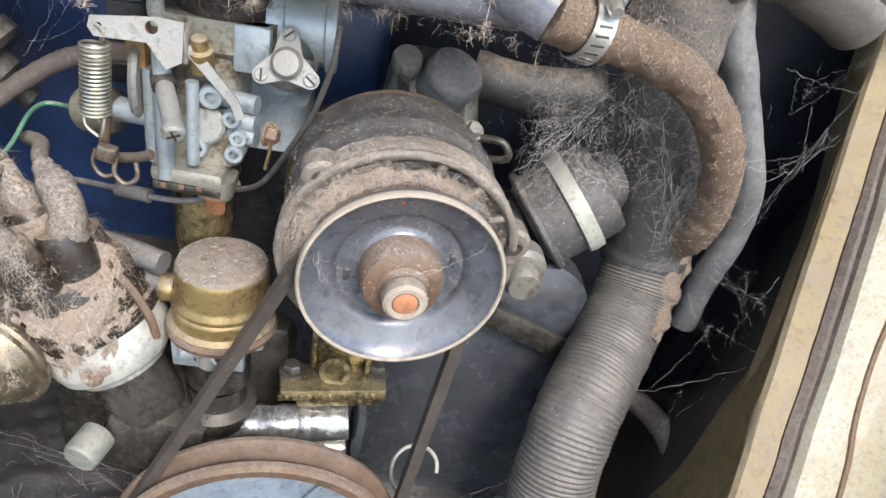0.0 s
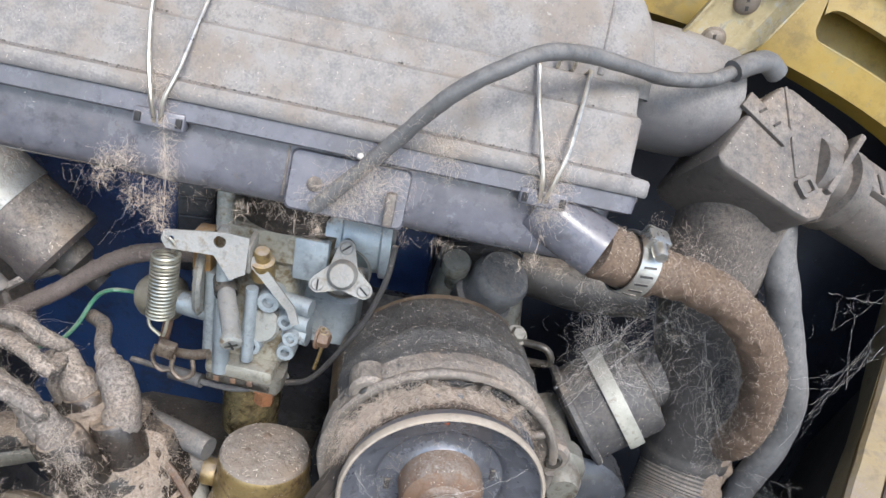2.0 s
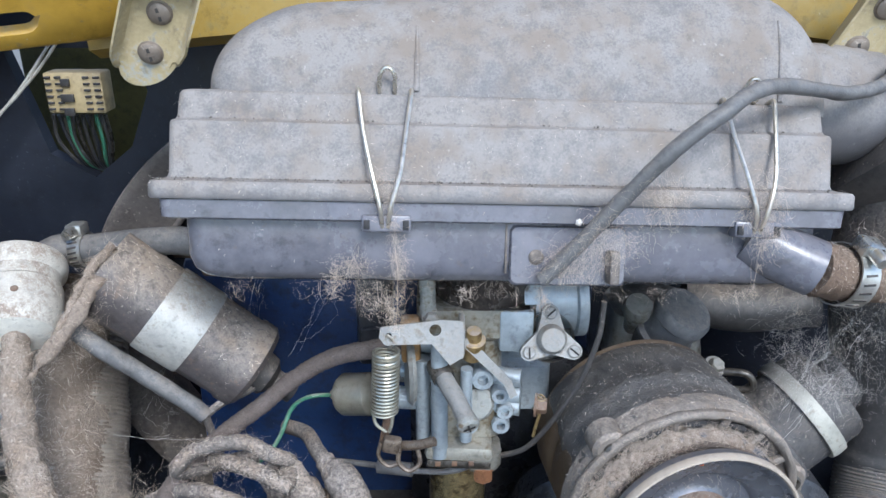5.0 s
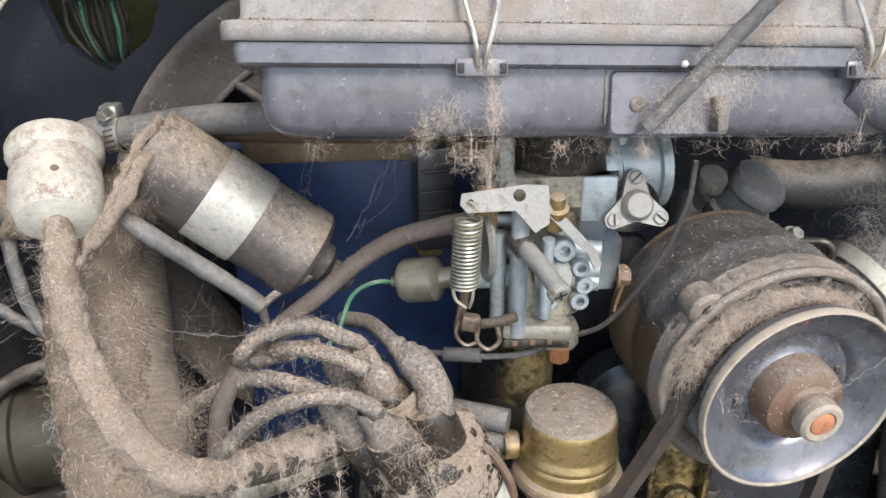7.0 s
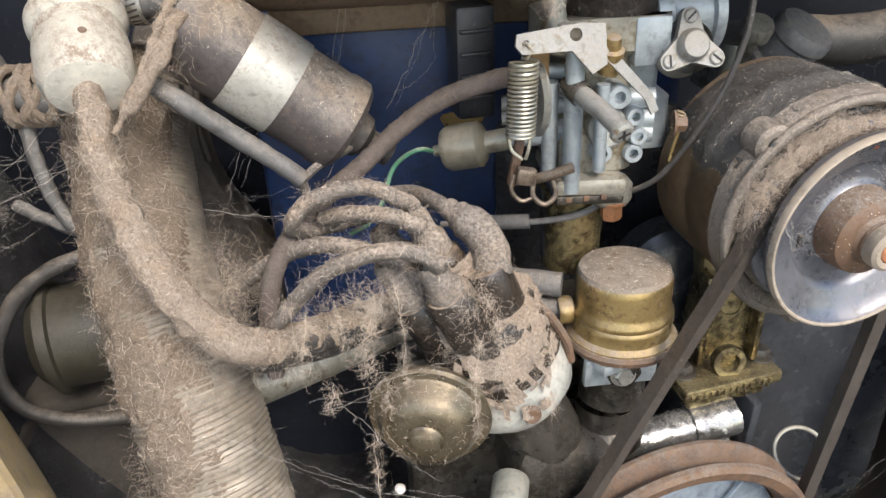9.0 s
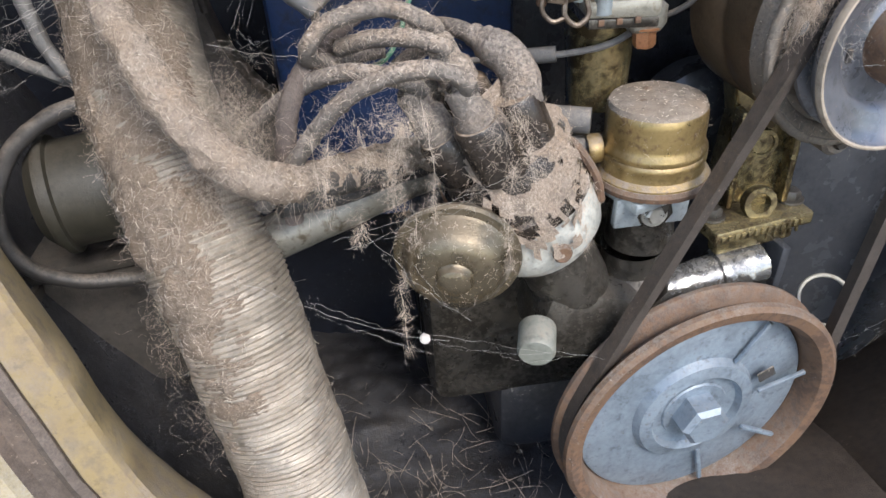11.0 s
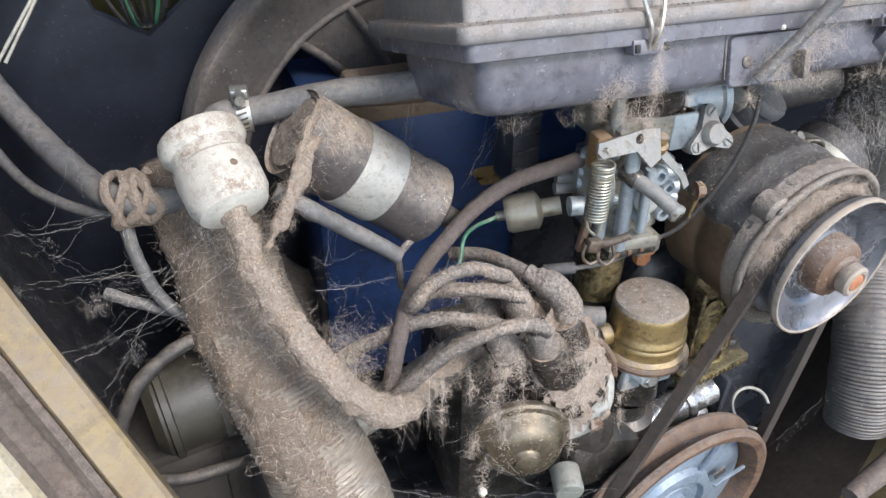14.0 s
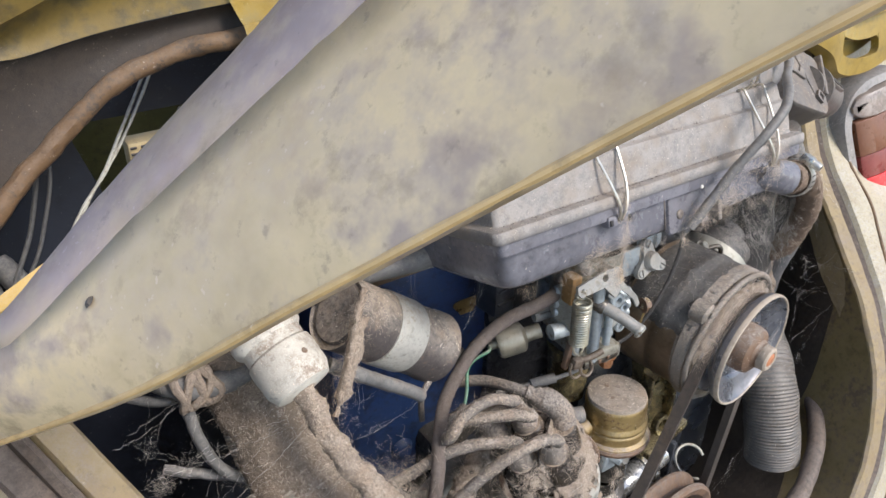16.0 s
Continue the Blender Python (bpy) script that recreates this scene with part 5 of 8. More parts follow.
def spring(a, b, r, wire, turns):
    a, b = Vector(a), Vector(b)
    u, v, w = frame_of(b - a)
    n = turns * 10
    pts = [a + (b - a) * (i / n) + (u * math.cos(2 * math.pi * i / 10) + v * math.sin(2 * math.pi * i / 10)) * r for i in range(n + 1)]
    return tube(pts, wire, 6, 0.0012)


part("return_spring", spring((-0.1383, 0.342, 0.8664), (-0.1400, 0.340, 0.8315), 0.0064, 0.00075, 18), M_SPRING, carb, "coiled brassy return spring")
part("spring_hook", tube([(-0.1365, 0.345, 0.866), (-0.135, 0.344, 0.870), (-0.137, 0.343, 0.874), (-0.139, 0.345, 0.872)], 0.0008, 6, 0.001), M_WIRE, carb)
for dx in (-0.0055, 0.0045):
    part("shackle_wire", tube([(-0.1402 + dx, 0.3395, 0.8315), (-0.1400 + dx * 0.8, 0.3385, 0.8255), (-0.1385 + dx * 0.15, 0.3390, 0.8205)], 0.0009, 8, 0.0015), M_SPRING, carb, "bent spring end")
part("lever_link", block((0.0095, 0.0060, 0.0085), pose(-0.1370, 0.342, 0.8105, 0, 12, 0), 0.0014), M_LINK, carb, "rusty throttle link")
part("link_fork", tube([(-0.1425, 0.342, 0.812), (-0.1440, 0.341, 0.804), (-0.1395, 0.340, 0.7985), (-0.1340, 0.340, 0.7995)], 0.0011, 8, 0.0015), M_LINK, carb, "greasy fork")
part("link_ring", tube([(-0.1330, 0.342, 0.8085), (-0.1335, 0.340, 0.8005), (-0.1280, 0.339, 0.7960), (-0.1225, 0.340, 0.8000), (-0.1235, 0.342, 0.8075)], 0.0013, 8, 0.0015), M_LINK, carb, "greasy hook")
part("lever_arm", block((0.0045, 0.0045, 0.024), pose(-0.1405, 0.349, 0.815, 0, 10, 0), 0.001), M_RUST, carb)
part("lever_pin", tube([(-0.134, 0.347, 0.806), (-0.124, 0.342, 0.810), (-0.1145, 0.339, 0.8145)], 0.0026, 10, 0.002), M_LINK, carb)
part("throttle_quadrant", lathe([(0, 0.002), (0.018, 0.002), (0.020, 0.0), (0.018, -0.002), (0, -0.002)], (-0.128, 0.366, 0.842), (-1, -0.15, 0), 32), M_DISTALU, carb)
for z in (0.852, 0.842, 0.834):
    part("crossbar", tube([(-0.132, 0.378, z), (-0.122, 0.374, z), (-0.108, 0.372, z)], 0.0042, 12), M_ALU, body_c)
part("brass_block", block((0.010, 0.012, 0.024), pose(-0.127, 0.366, 0.860), 0.002), M_OCHRE, body_c, "ochre coloured spacer")
part("crossbar", tube([(-0.14, 0.370, 0.822), (-0.128, 0.368, 0.822), (-0.110, 0.368, 0.822)], 0.0062, 14), M_ALU, body_c)
rear = part("heater_block", block((0.022, 0.024, 0.062), pose(-0.1510, 0.4265, 0.846, 0, 0, 8), 0.003), M_BLACK, carb, "black ribbed plastic block")
for k in range(4):
    part("rib", block((0.018, 0.003, 0.0022), pose(-0.1510, 0.4265, 0.846, 0, 0, 8) @ pose(0, -0.0125, -0.018 + 0.012 * k), 0.0006), M_BLACK, rear)
for z in (0.8315, 0.8235):
    part("side_tube", tube([(-0.1400, 0.3905, z), (-0.130, 0.389, z), (-0.116, 0.388, z)], 0.0040, 14, 0.003), M_CHOKE, body_c)
# idle cut-off solenoid
sol_ax = Vector((-0.93, 0.33, -0.22)).normalized()
part("solenoid", lathe([(0, 0.0), (0.006, 0.0), (0.006, 0.012), (0.0105, 0.014), (0.0125, 0.016), (0.0125, 0.033), (0.0105, 0.036), (0.0035, 0.036), (0.003, 0.042), (0, 0.042)], (-0.1370, 0.3855, 0.8135), sol_ax, 32), M_SOLENOID, carb, "aged cylindrical idle solenoid")
# choke housing at the right with its three-armed cover
part("choke_body", lathe([(0, 0), (0.021, 0), (0.021, 0.008), (0.0195, 0.009), (0.0195, 0.028), (0.022, 0.029), (0.022, 0.034), (0, 0.036)], (-0.068, 0.389, 0.872), (1, 0.05, 0.03), 40), M_ALU, carb)
TM = facing((-0.0545, 0.3615, 0.8625), (0.05, -0.93, 0.36))
tri_pts = []
for k in range(3):
    a0 = radians(90 + 120 * k)
    for i in range(9):
        a = a0 + radians(-80 + 20 * i)
        tri_pts.append((0.0135 * math.cos(a0) + 0.0044 * math.cos(a), 0.0135 * math.sin(a0) + 0.0044 * math.sin(a)))
    am = a0 + radians(60)
    tri_pts.append((0.0080 * math.cos(am), 0.0080 * math.sin(am)))
tri_cover = part("choke_cover", plate(tri_pts, TM, 0.004), M_CHOKE, carb, "three-armed grey choke cover")
part("boss", lathe([(0.0078, 0.003), (0.0076, 0.007), (0.006, 0.0092), (0, 0.010)], TM.translation, TM.to_3x3() @ Vector((0, 0, 1)), 28), M_CHOKE, tri_cover)
part("choke_pot", lathe([(0.013, 0.0), (0.014, -0.012), (0, -0.012)], TM.translation, TM.to_3x3() @ Vector((0, 0, 1)), 28), M_CAST, tri_cover)
for k in range(3):
    a0 = radians(90 + 120 * k)
    at = TM @ Vector((0.0135 * math.cos(a0), 0.0135 * math.sin(a0), 0.004))
    screw = part("screw", slotted_screw(at, TM.to_3x3() @ Vector((0, 0, 1)), 0.0034, 0.0014), M_CHOKE, tri_cover, "grey slotted screw")
    cut = part("slot", block((0.0056, 0.0009, 0.0006), TM @ pose(0.0135 * math.cos(a0), 0.0135 * math.sin(a0), 0.0054, 0, 0, 40 + 50 * k), 0), M_GAPSHADE, tri_cover, "dark screw slot")
part("strap", plate([(0, -0.001), (0.004, 0.003), (0.026, -0.022), (0.029, -0.030), (0.0255, -0.032), (0.022, -0.024)], facing((-0.1015, 0.352, 0.866), (0.1, -0.97, 0.2)), 0.0018), M_CHOKE, carb, "slanting flat strap")
part("top_screw", lathe([(0, 0.006), (0.0036, 0.0055), (0.0042, 0.0035), (0.0042, 0), (0.0062, -0.001), (0.0062, -0.012)], (-0.0945, 0.354, 0.8665), (0, -0.3, 0.95), 20), M_BRASS, carb, "brass adjusting screw")
part("choke_bracket", block((0.018, 0.010, 0.024), pose(-0.072, 0.366, 0.866, 0, 0, 0), 0.002), M_ALU, body_c)
for z in (0.838, 0.828, 0.820):
    part("side_boss", tube([(-0.086, 0.366, z), (-0.077, 0.364, z), (-0.0685, 0.362, z)], 0.0050, 14), M_ALU, body_c)
part("adjuster_spring", spring((-0.061, 0.352, 0.824), (-0.0585, 0.351, 0.834), 0.0021, 0.0005, 6), M_BRASS, carb)
part("side_rod", tube([(-0.062, 0.352, 0.808), (-0.0605, 0.352, 0.816), (-0.059, 0.351, 0.824)], 0.0009, 8), M_BRASS, carb)
part("stop_nut", hexbolt((-0.062, 0.352, 0.828), (1, -0.2, 0), 0.0045, 0.006), M_RUST, carb)
part("cover_screw", hexbolt((-0.116, 0.364, 0.874), (0, -1, 0.1), 0.0038, 0.005), M_CHOKE, carb)
for x in (-0.075, -0.066, -0.058):
    part("post", tube([(x, 0.382, 0.876), (x, 0.382, 0.888), (x, 0.382, 0.902)], 0.004, 10), M_ALU, body_c)
part("rod", tube([(-0.118, 0.366, 0.875), (-0.118, 0.366, 0.89), (-0.118, 0.368, 0.905)], 0.0042, 10, 0.002, rough=0.0006, freq=400), M_DISTALU, carb)

# ---- fuel pump and the gold casting beside it ----
pump = thing("fuel_pump", (-0.082, 0.345, 0.63), "yellow zinc fuel pump with a dust-covered domed cap", "fuel pump")
PO = Vector((-0.082, 0.345, 0.70))
part("cap", lathe([(0.0275, 0.009), (0.0296, 0.0105), (0.0294, 0.0140), (0.0268, 0.0165), (0.0263, 0.0205), (0.0272, 0.0222), (0.0273, 0.0240), (0.0263, 0.0255), (0.0272, 0.0270), (0.0271, 0.0290), (0.0256, 0.0310), (0.0253, 0.0340), (0.0255, 0.0450), (0.0250, 0.0488), (0.0236, 0.0510), (0.020, 0.0522), (0.010, 0.0529), (0, 0.0530)], PO, (0, 0.03, 1), 48), M_BRASS, pump)
part("dust_top", lathe([(0.0247, 0.0494), (0.0238, 0.0520), (0.0205, 0.0531), (0.010, 0.0537), (0, 0.0538)], PO, (0, 0.03, 1), 48), M_DUSTTOP, pump, "thick grey-brown dust on the flat top")
for dx, dy in ((0.004, 0.004), (-0.009, -0.004), (-0.002, 0.010)):
    part("cap_dent", lathe([(0.0024, 0.0536), (0.0017, 0.0541), (0, 0.0542)], PO + Vector((dx, dy, -0.0002)), (0, 0.03, 1), 12), M_RUST, pump)
part("base_ring", lathe([(0.0270, 0.007), (0.0302, 0.008), (0.0310, 0.0108), (0.0300, 0.0130), (0.0270, 0.0138)], PO, (0, 0.03, 1), 48), M_RUST, pump, "dusty rolled base ring")
part("flange", block((0.046, 0.040, 0.007), pose(-0.084, 0.345, 0.7045, 0, 0, 20), 0.002), M_ALU, pump)
part("neck", lathe([(0.019, 0), (0.018, 0.018), (0.021, 0.026), (0.021, 0.034)], (-0.084, 0.347, 0.668), (0, 0, 1), 32), M_OILY, pump, "oil-blackened pump neck")
part("front_face", block((0.040, 0.006, 0.020), pose(-0.086, 0.331, 0.6975, 8), 0.0015), M_ALU, pump)
part("bolt", hexbolt((-0.085, 0.328, 0.6955), (0, -1, 0.15), 0.0052, 0.004), M_STEEL, pump, "worn bolt")
part("lower_neck", lathe([(0.022, 0), (0.024, 0.004), (0.024, 0.012), (0.018, 0.016), (0.018, 0.03)], (-0.086, 0.350, 0.632), (0, 0, 1), 32), M_OILY, pump)
part("clamp", lathe([(0.0072, -0.004), (0.0078, -0.003), (0.0078, 0.003), (0.0072, 0.004)], (-0.113, 0.350, 0.726), (1, 0, 0), 20), M_BRASS, pump, "worn hose clamp")

gold = thing("timing_bracket", (-0.01, 0.36, 0.64), "gold-brown cast bracket with raised marks, wet with oil", "bracket")
part("upright", loft([(-0.021, 0.021, -0.01, 0.010, 0, 0.003), (-0.017, 0.017, -0.008, 0.008, 0.055, 0.003), (-0.022, 0.022, -0.01, 0.010, 0.085, 0.003)], pose(-0.012, 0.372, 0.672)), M_GOLD, gold)
for x in (-0.017, 0.016):
    part("rib", block((0.004, 0.010, 0.060), pose(-0.012 + x, 0.358, 0.705), 0.0012), M_GOLD, gold)
part("round_mark", lathe([(0.0075, 0), (0.0085, 0.0012), (0.0065, 0.0012), (0.006, 0.0002), (0, 0.0002)], (-0.011, 0.3625, 0.710), (0, -1, 0.05), 24), M_GOLD, gold)
bar = part("flange_bar", block((0.064, 0.026, 0.0085), pose(-0.016, 0.350, 0.6695, 0, 0, 10), 0.002), M_GOLD, gold)
for k in range(14):
    x = -0.029 + k * 0.0042
    part("raised_mark", block((0.0024, 0.0014, 0.0036 if k % 3 else 0.0046), pose(-0.016 + x, 0.350 - 0.0135 + x * 0.176, 0.6692, 0, 0, 10), 0.0003), M_GOLD, bar)
part("loop", lathe([(0.0060, -0.003), (0.0095, -0.003), (0.0100, 0), (0.0095, 0.003), (0.0060, 0.003), (0.0055, 0), (0.0060, -0.003)], (-0.015, 0.348, 0.681), (0, -1, 0.2), 24), M_GOLD, gold)
for x, y in ((-0.041, 0.350), (0.010, 0.358)):
    part("bolt", hexbolt((x, y, 0.674), (0, 0, 1), 0.0058, 0.006), M_OILY, gold, "oil-black bolt")
part("lower_plate", block((0.052, 0.010, 0.014), pose(-0.012, 0.354, 0.656, 0, 0, 10), 0.002), M_GOLD, gold)
for k in range(5):
    part("raised_mark", block((0.0016, 0.0014, 0.0050), pose(-0.004 + k * 0.0050, 0.3500 + k * 0.0009, 0.656, 0, 0, 10), 0.0003), M_GOLD, gold)
pipe = thing("water_pipe", (-0.06, 0.35, 0.60), "oily silver pipe stub with hexagon fittings", "pipe")
part("pipe", tube([(-0.105, 0.345, 0.624), (-0.06, 0.345, 0.630), (-0.004, 0.353, 0.635)], 0.0128, 20, 0.003, rough=0.0012, freq=160), M_OILSTEEL, pipe)
part("fitting", lathe([(0, 0), (0.0165, 0), (0.0165, 0.016), (0.014, 0.018)], (-0.072, 0.345, 0.628), (-1, 0, -0.05), 6), M_OILY, pipe)
part("collar", lathe([(0.0128, -0.004), (0.0150, -0.0035), (0.0155, 0), (0.0150, 0.0035), (0.0128, 0.004)], (-0.030, 0.349, 0.6325), (1, 0.1, 0.06), 28), M_OILSTEEL, pipe)
part("end_plate", block((0.006, 0.030, 0.046), pose(0.002, 0.356, 0.628, 0, 4, 8), 0.0015), M_COVER, pipe, "dark flange plate")
part("second_pipe", tube([(-0.07, 0.348, 0.604), (-0.035, 0.348, 0.606), (-0.005, 0.356, 0.608)], 0.011, 20, 0.003, rough=0.0012, freq=160), M_OILSTEEL, pipe)
ring_u, ring_v, _ = frame_of((-0.35, -0.5, 0.8))
single("hose_spring_clip", tube([Vector((0.044, 0.350, 0.600)) + (ring_u * math.cos(g) + ring_v * math.sin(g)) * (0.0155 + 0.002 * k / 14) + Vector((0, -0.0006 * k, 0.0004 * k)) for k, g in enumerate(radians(20 + 26 * i) for i in range(11))], 0.0014, 10, 0.002), M_STRAP, "pale bent wire hose clip", "wire clip")

# ---- distributor with its cap, vacuum unit and leads ----
DA = Vector((-0.42, 0.05, 0.90)).normalized()
DB = Vector((-0.144, 0.341, 0.690))
dist = thing("distributor", (-0.13, 0.33, 0.63), "dust-choked distributor with brown cap and pale alloy body", "distributor")
part("alloy_body", lathe([(0.022, -0.014), (0.026, -0.013), (0.033, -0.008), (0.036, 0.002), (0.036, 0.016), (0.034, 0.018)], DB, DA, 48), M_DISTBODY, dist, "pale grey-white alloy body")
part("neck", lathe([(0.017, -0.085), (0.019, -0.06), (0.022, -0.045), (0.022, -0.012)], DB, DA, 32), M_OILY, dist, "oil-dark distributor neck")
part("collar", lathe([(0.024, -0.016), (0.0265, -0.015), (0.0265, -0.012), (0.024, -0.011)], DB, DA, 36), M_STEEL, dist)
cap = part("cap", lathe([(0.0355, 0.014), (0.0370, 0.017), (0.0370, 0.023), (0.0352, 0.025), (0.0346, 0.044), (0.0330, 0.050), (0.0285, 0.053), (0.0270, 0.056), (0.0262, 0.066), (0.0220, 0.070), (0, 0.072)], DB, DA, 48), M_CAPBROWN, dist, "dark bakelite cap dusty on its shoulders")
du, dv, dw = frame_of(DA)
towers = []
for at, lean, ln in (((-0.1890, 0.3300, 0.7440), (-0.10, -0.12, 0.0), 0.012), ((-0.1720, 0.3150, 0.7500), (0.0, -0.20, 0.0), 0.020), ((-0.1560, 0.3300, 0.7580), (0.10, -0.12, 0.0), 0.014), ((-0.1760, 0.3420, 0.7600), (0.0, 0.0, 0.0), 0.014), ((-0.1900, 0.3560, 0.7460), (-0.10, 0.1, 0.0), 0.012)):
    c, d = Vector(at), (DA + Vector(lean)).normalized()
    towers.append((c, d))
    part("tower", lathe([(0.0135, -0.012), (0.0128, 0.0), (0.0120, ln - 0.002), (0.0105, ln), (0.0, ln + 0.001)], c, d, 24), M_CAPBROWN, cap)
for s, deg in ((1, 250), (1, 70)):
    a = radians(deg)
    o = (du * math.cos(a) + dv * math.sin(a))
    part("spring_clip", tube([DB + o * 0.0365 + DA * 0.002, DB + o * 0.0395 + DA * 0.016, DB + o * 0.038 + DA * 0.034, DB + o * 0.034 + DA * 0.044], 0.0024, 8, 0.003), M_RUST, dist, "rusty cap clip")
part("body_screw", slotted_screw(DB + Vector((0.004, -0.0345, 0.004)), (0, -1, 0.1), 0.005, 0.004), M_RUST, dist, "rusty clamp screw")
part("drain_nut", lathe([(0, 0.004), (0.0092, 0.003), (0.0105, 0.001), (0.0105, -0.016), (0, -0.016)], (-0.152, 0.305, 0.632), (-0.25, -0.9, -0.1), 28), M_PLUG, dist, "round pale plug")
part("base_block", block((0.060, 0.055, 0.050), pose(-0.118, 0.345, 0.628, 0, 15, 0), 0.010), M_OILY, dist, "oily cast distributor mount")
VA = Vector((-0.22, -0.95, -0.08)).normalized()
VC = Vector((-0.192, 0.308, 0.698))
vacu = part("vacuum_unit", lathe([(0.020, -0.012), (0.0285, -0.006), (0.0312, -0.0020), (0.0318, 0.0003), (0.0308, 0.0022), (0.0275, 0.0028), (0.0262, 0.0045), (0.0240, 0.0105), (0.0205, 0.0150), (0.0120, 0.0175), (0.0095, 0.0170), (0.0085, 0.0180), (0.0080, 0.0210), (0.0055, 0.0225), (0.0, 0.0225)], VC, VA, 48), M_BRONZE, dist, "brown-bronze vacuum advance canister")
part("vacuum_arm", tube([VC - VA * 0.004, VC - VA * 0.018 + Vector((0.014, 0, 0)), DB + Vector((-0.012, 0, 0.004))], 0.013, 14), M_DISTALU, dist)


def lead(name, pts, r, mat, label, rough=0.0006, step=0.003):
    return single(name, tube(pts, r, 14, step, rough=rough, freq=260), mat, label, "cable", "ignition leads")


def boot(at, d, parent, ln=0.03, r=0.0105):
    d = Vector(d).normalized()
    part("boot", lathe([(r * 0.8, 0), (r, 0.002), (r, ln * 0.45), (r * 0.75, ln * 0.55), (r * 0.72, ln * 0.9), (r * 0.5, ln)], at, d, 20), M_HOSE, parent, "dust-covered rubber boot")


def plug_lead(pts, tower, r=0.0041):
    """A spark plug lead that ends in a boot on its tower."""
    c, d = towers[tower]
    top = c + d * 0.028
    t = thing("ignition_lead", pts[0], "thick dust-coated ignition lead with rubber boot", "cable", "ignition leads")
    part("lead", tube(list(pts) + [top + d * 0.008, top], r, 14, 0.003, rough=0.0007, freq=260), M_HOSE, t)
    boot(c + d * 0.010, d, t, 0.030, 0.0094)


plug_lead([(-0.216, 0.372, 0.782), (-0.238, 0.362, 0.782), (-0.2500, 0.346, 0.790), (-0.2490, 0.340, 0.799), (-0.2382, 0.3426, 0.8076), (-0.2155, 0.3440, 0.8107), (-0.2006, 0.3397, 0.8061), (-0.1920, 0.346, 0.796)], 4)
plug_lead([(-0.236, 0.356, 0.790), (-0.2219, 0.3431, 0.7976), (-0.2037, 0.3323, 0.7998), (-0.1906, 0.3260, 0.7971)], 3)
plug_lead([(-0.300, 0.372, 0.735), (-0.2832, 0.3600, 0.754), (-0.2582, 0.3466, 0.7759), (-0.2369, 0.335, 0.7863), (-0.2182, 0.326, 0.7866), (-0.2030, 0.3240, 0.7800)], 0)
plug_lead([(-0.283, 0.335, 0.722), (-0.2688, 0.3259, 0.7428), (-0.2407, 0.3132, 0.7793), (-0.2177, 0.3066, 0.7938), (-0.1975, 0.3045, 0.7957), (-0.1840, 0.3040, 0.7880)], 1)
coil_lead = thing("coil_lead", (-0.165, 0.345, 0.77), "short ignition lead with angled dusty boot", "cable", "ignition leads")
part("boot", tube([(-0.1745, 0.353, 0.7915), (-0.1690, 0.347, 0.7895), (-0.1610, 0.339, 0.7850), (-0.1560, 0.3335, 0.7775), (-0.1555, 0.330, 0.7690), (-0.1555, 0.330, 0.7600)], 0.0093, 18, 0.0024, rough=0.0009, freq=200, shape=lambda s, n: 0.62 if s < 0.006 else (0.82 if s < 0.012 else 1.0 + 0.18 * max(0.0, s / n - 0.6))), M_HOSE, coil_lead)
part("lead", tube([(-0.205, 0.402, 0.780), (-0.190, 0.385, 0.787), (-0.180, 0.362, 0.792), (-0.1735, 0.352, 0.791)], 0.0044, 12), M_HOSE, coil_lead)
# lint sheet draped from the boots over the side of the cap
bm, rows = bmesh.new(), []
for i in range(40):
    f = i / 39
    row = []
    for k in range(27):
        a = radians(-118 + 104 * k / 26 + 10 * noise.noise(Vector((f * 4, 0.3, 0))))
        side = Vector((0.9, 0, 0.42)) * math.cos(a) + Vector((0, 1, 0)) * math.sin(a)
        r = 0.020 + 0.0185 * min(1.0, f * 1.5)
        q = DB + DA * (0.088 - 0.087 * f * (0.62 + 0.38 * math.sin(math.pi * (k / 26) ** 0.8))) + side * r
        q += side * (0.0030 * noise.noise(q * 90) + 0.0018 * noise.noise(q * 260) + 0.0010 * noise.noise(q * 520))
        row.append(bm.verts.new(q))
    rows.append(row)
for i, (a, b) in enumerate(zip(rows, rows[1:])):
    for k in range(26):
        edge = max(0.0, i / 39 - 0.45 - 0.35 * noise.noise(Vector((k * 0.55, 7.0, 0)))) + max(0.0, abs(k - 13) / 13 - 0.75)
        if edge > 0.22 and noise.noise(a[k].co * 130) > 0.42 - 1.6 * (edge - 0.1):
            continue
        bm.faces.new((a[k], a[k + 1], b[k + 1], b[k]))
bmesh.ops.delete(bm, geom=[v for v in bm.verts if not v.link_faces], context="VERTS")
drape = single("lint_drape", bm, M_FUZZ, "matted tan lint draped over the distributor cap", "lint")

# ---- ignition coil ----
CT, CBt = Vector((-0.300, 0.402, 0.884)), Vector((-0.2235, 0.4047, 0.8210))
CA = (CBt - CT).normalized()
CL = (CBt - CT).length
coil = thing("ignition_coil", (-0.25, 0.41, 0.80), "cylindrical ignition coil in a pale clamp band, dusty on top", "ignition coil")
part("can", lathe([(0, 0.001), (0.020, 0.001), (0.0215, 0.0035), (0.0250, 0.0025), (0.0254, 0.0), (0.0254, 0.034), (0.0254, CL - 0.010), (0.0266, CL - 0.008), (0.0266, CL), (0.0238, CL + 0.003), (0, CL + 0.003)], CT, CA, 48), M_COIL, coil)
part("clamp_band", lathe([(0.0254, 0.036), (0.0264, 0.036), (0.0266, 0.039), (0.0266, 0.061), (0.0264, 0.064), (0.0254, 0.064)], CT, CA, 48), M_BAND, coil, "pale metal clamp band")
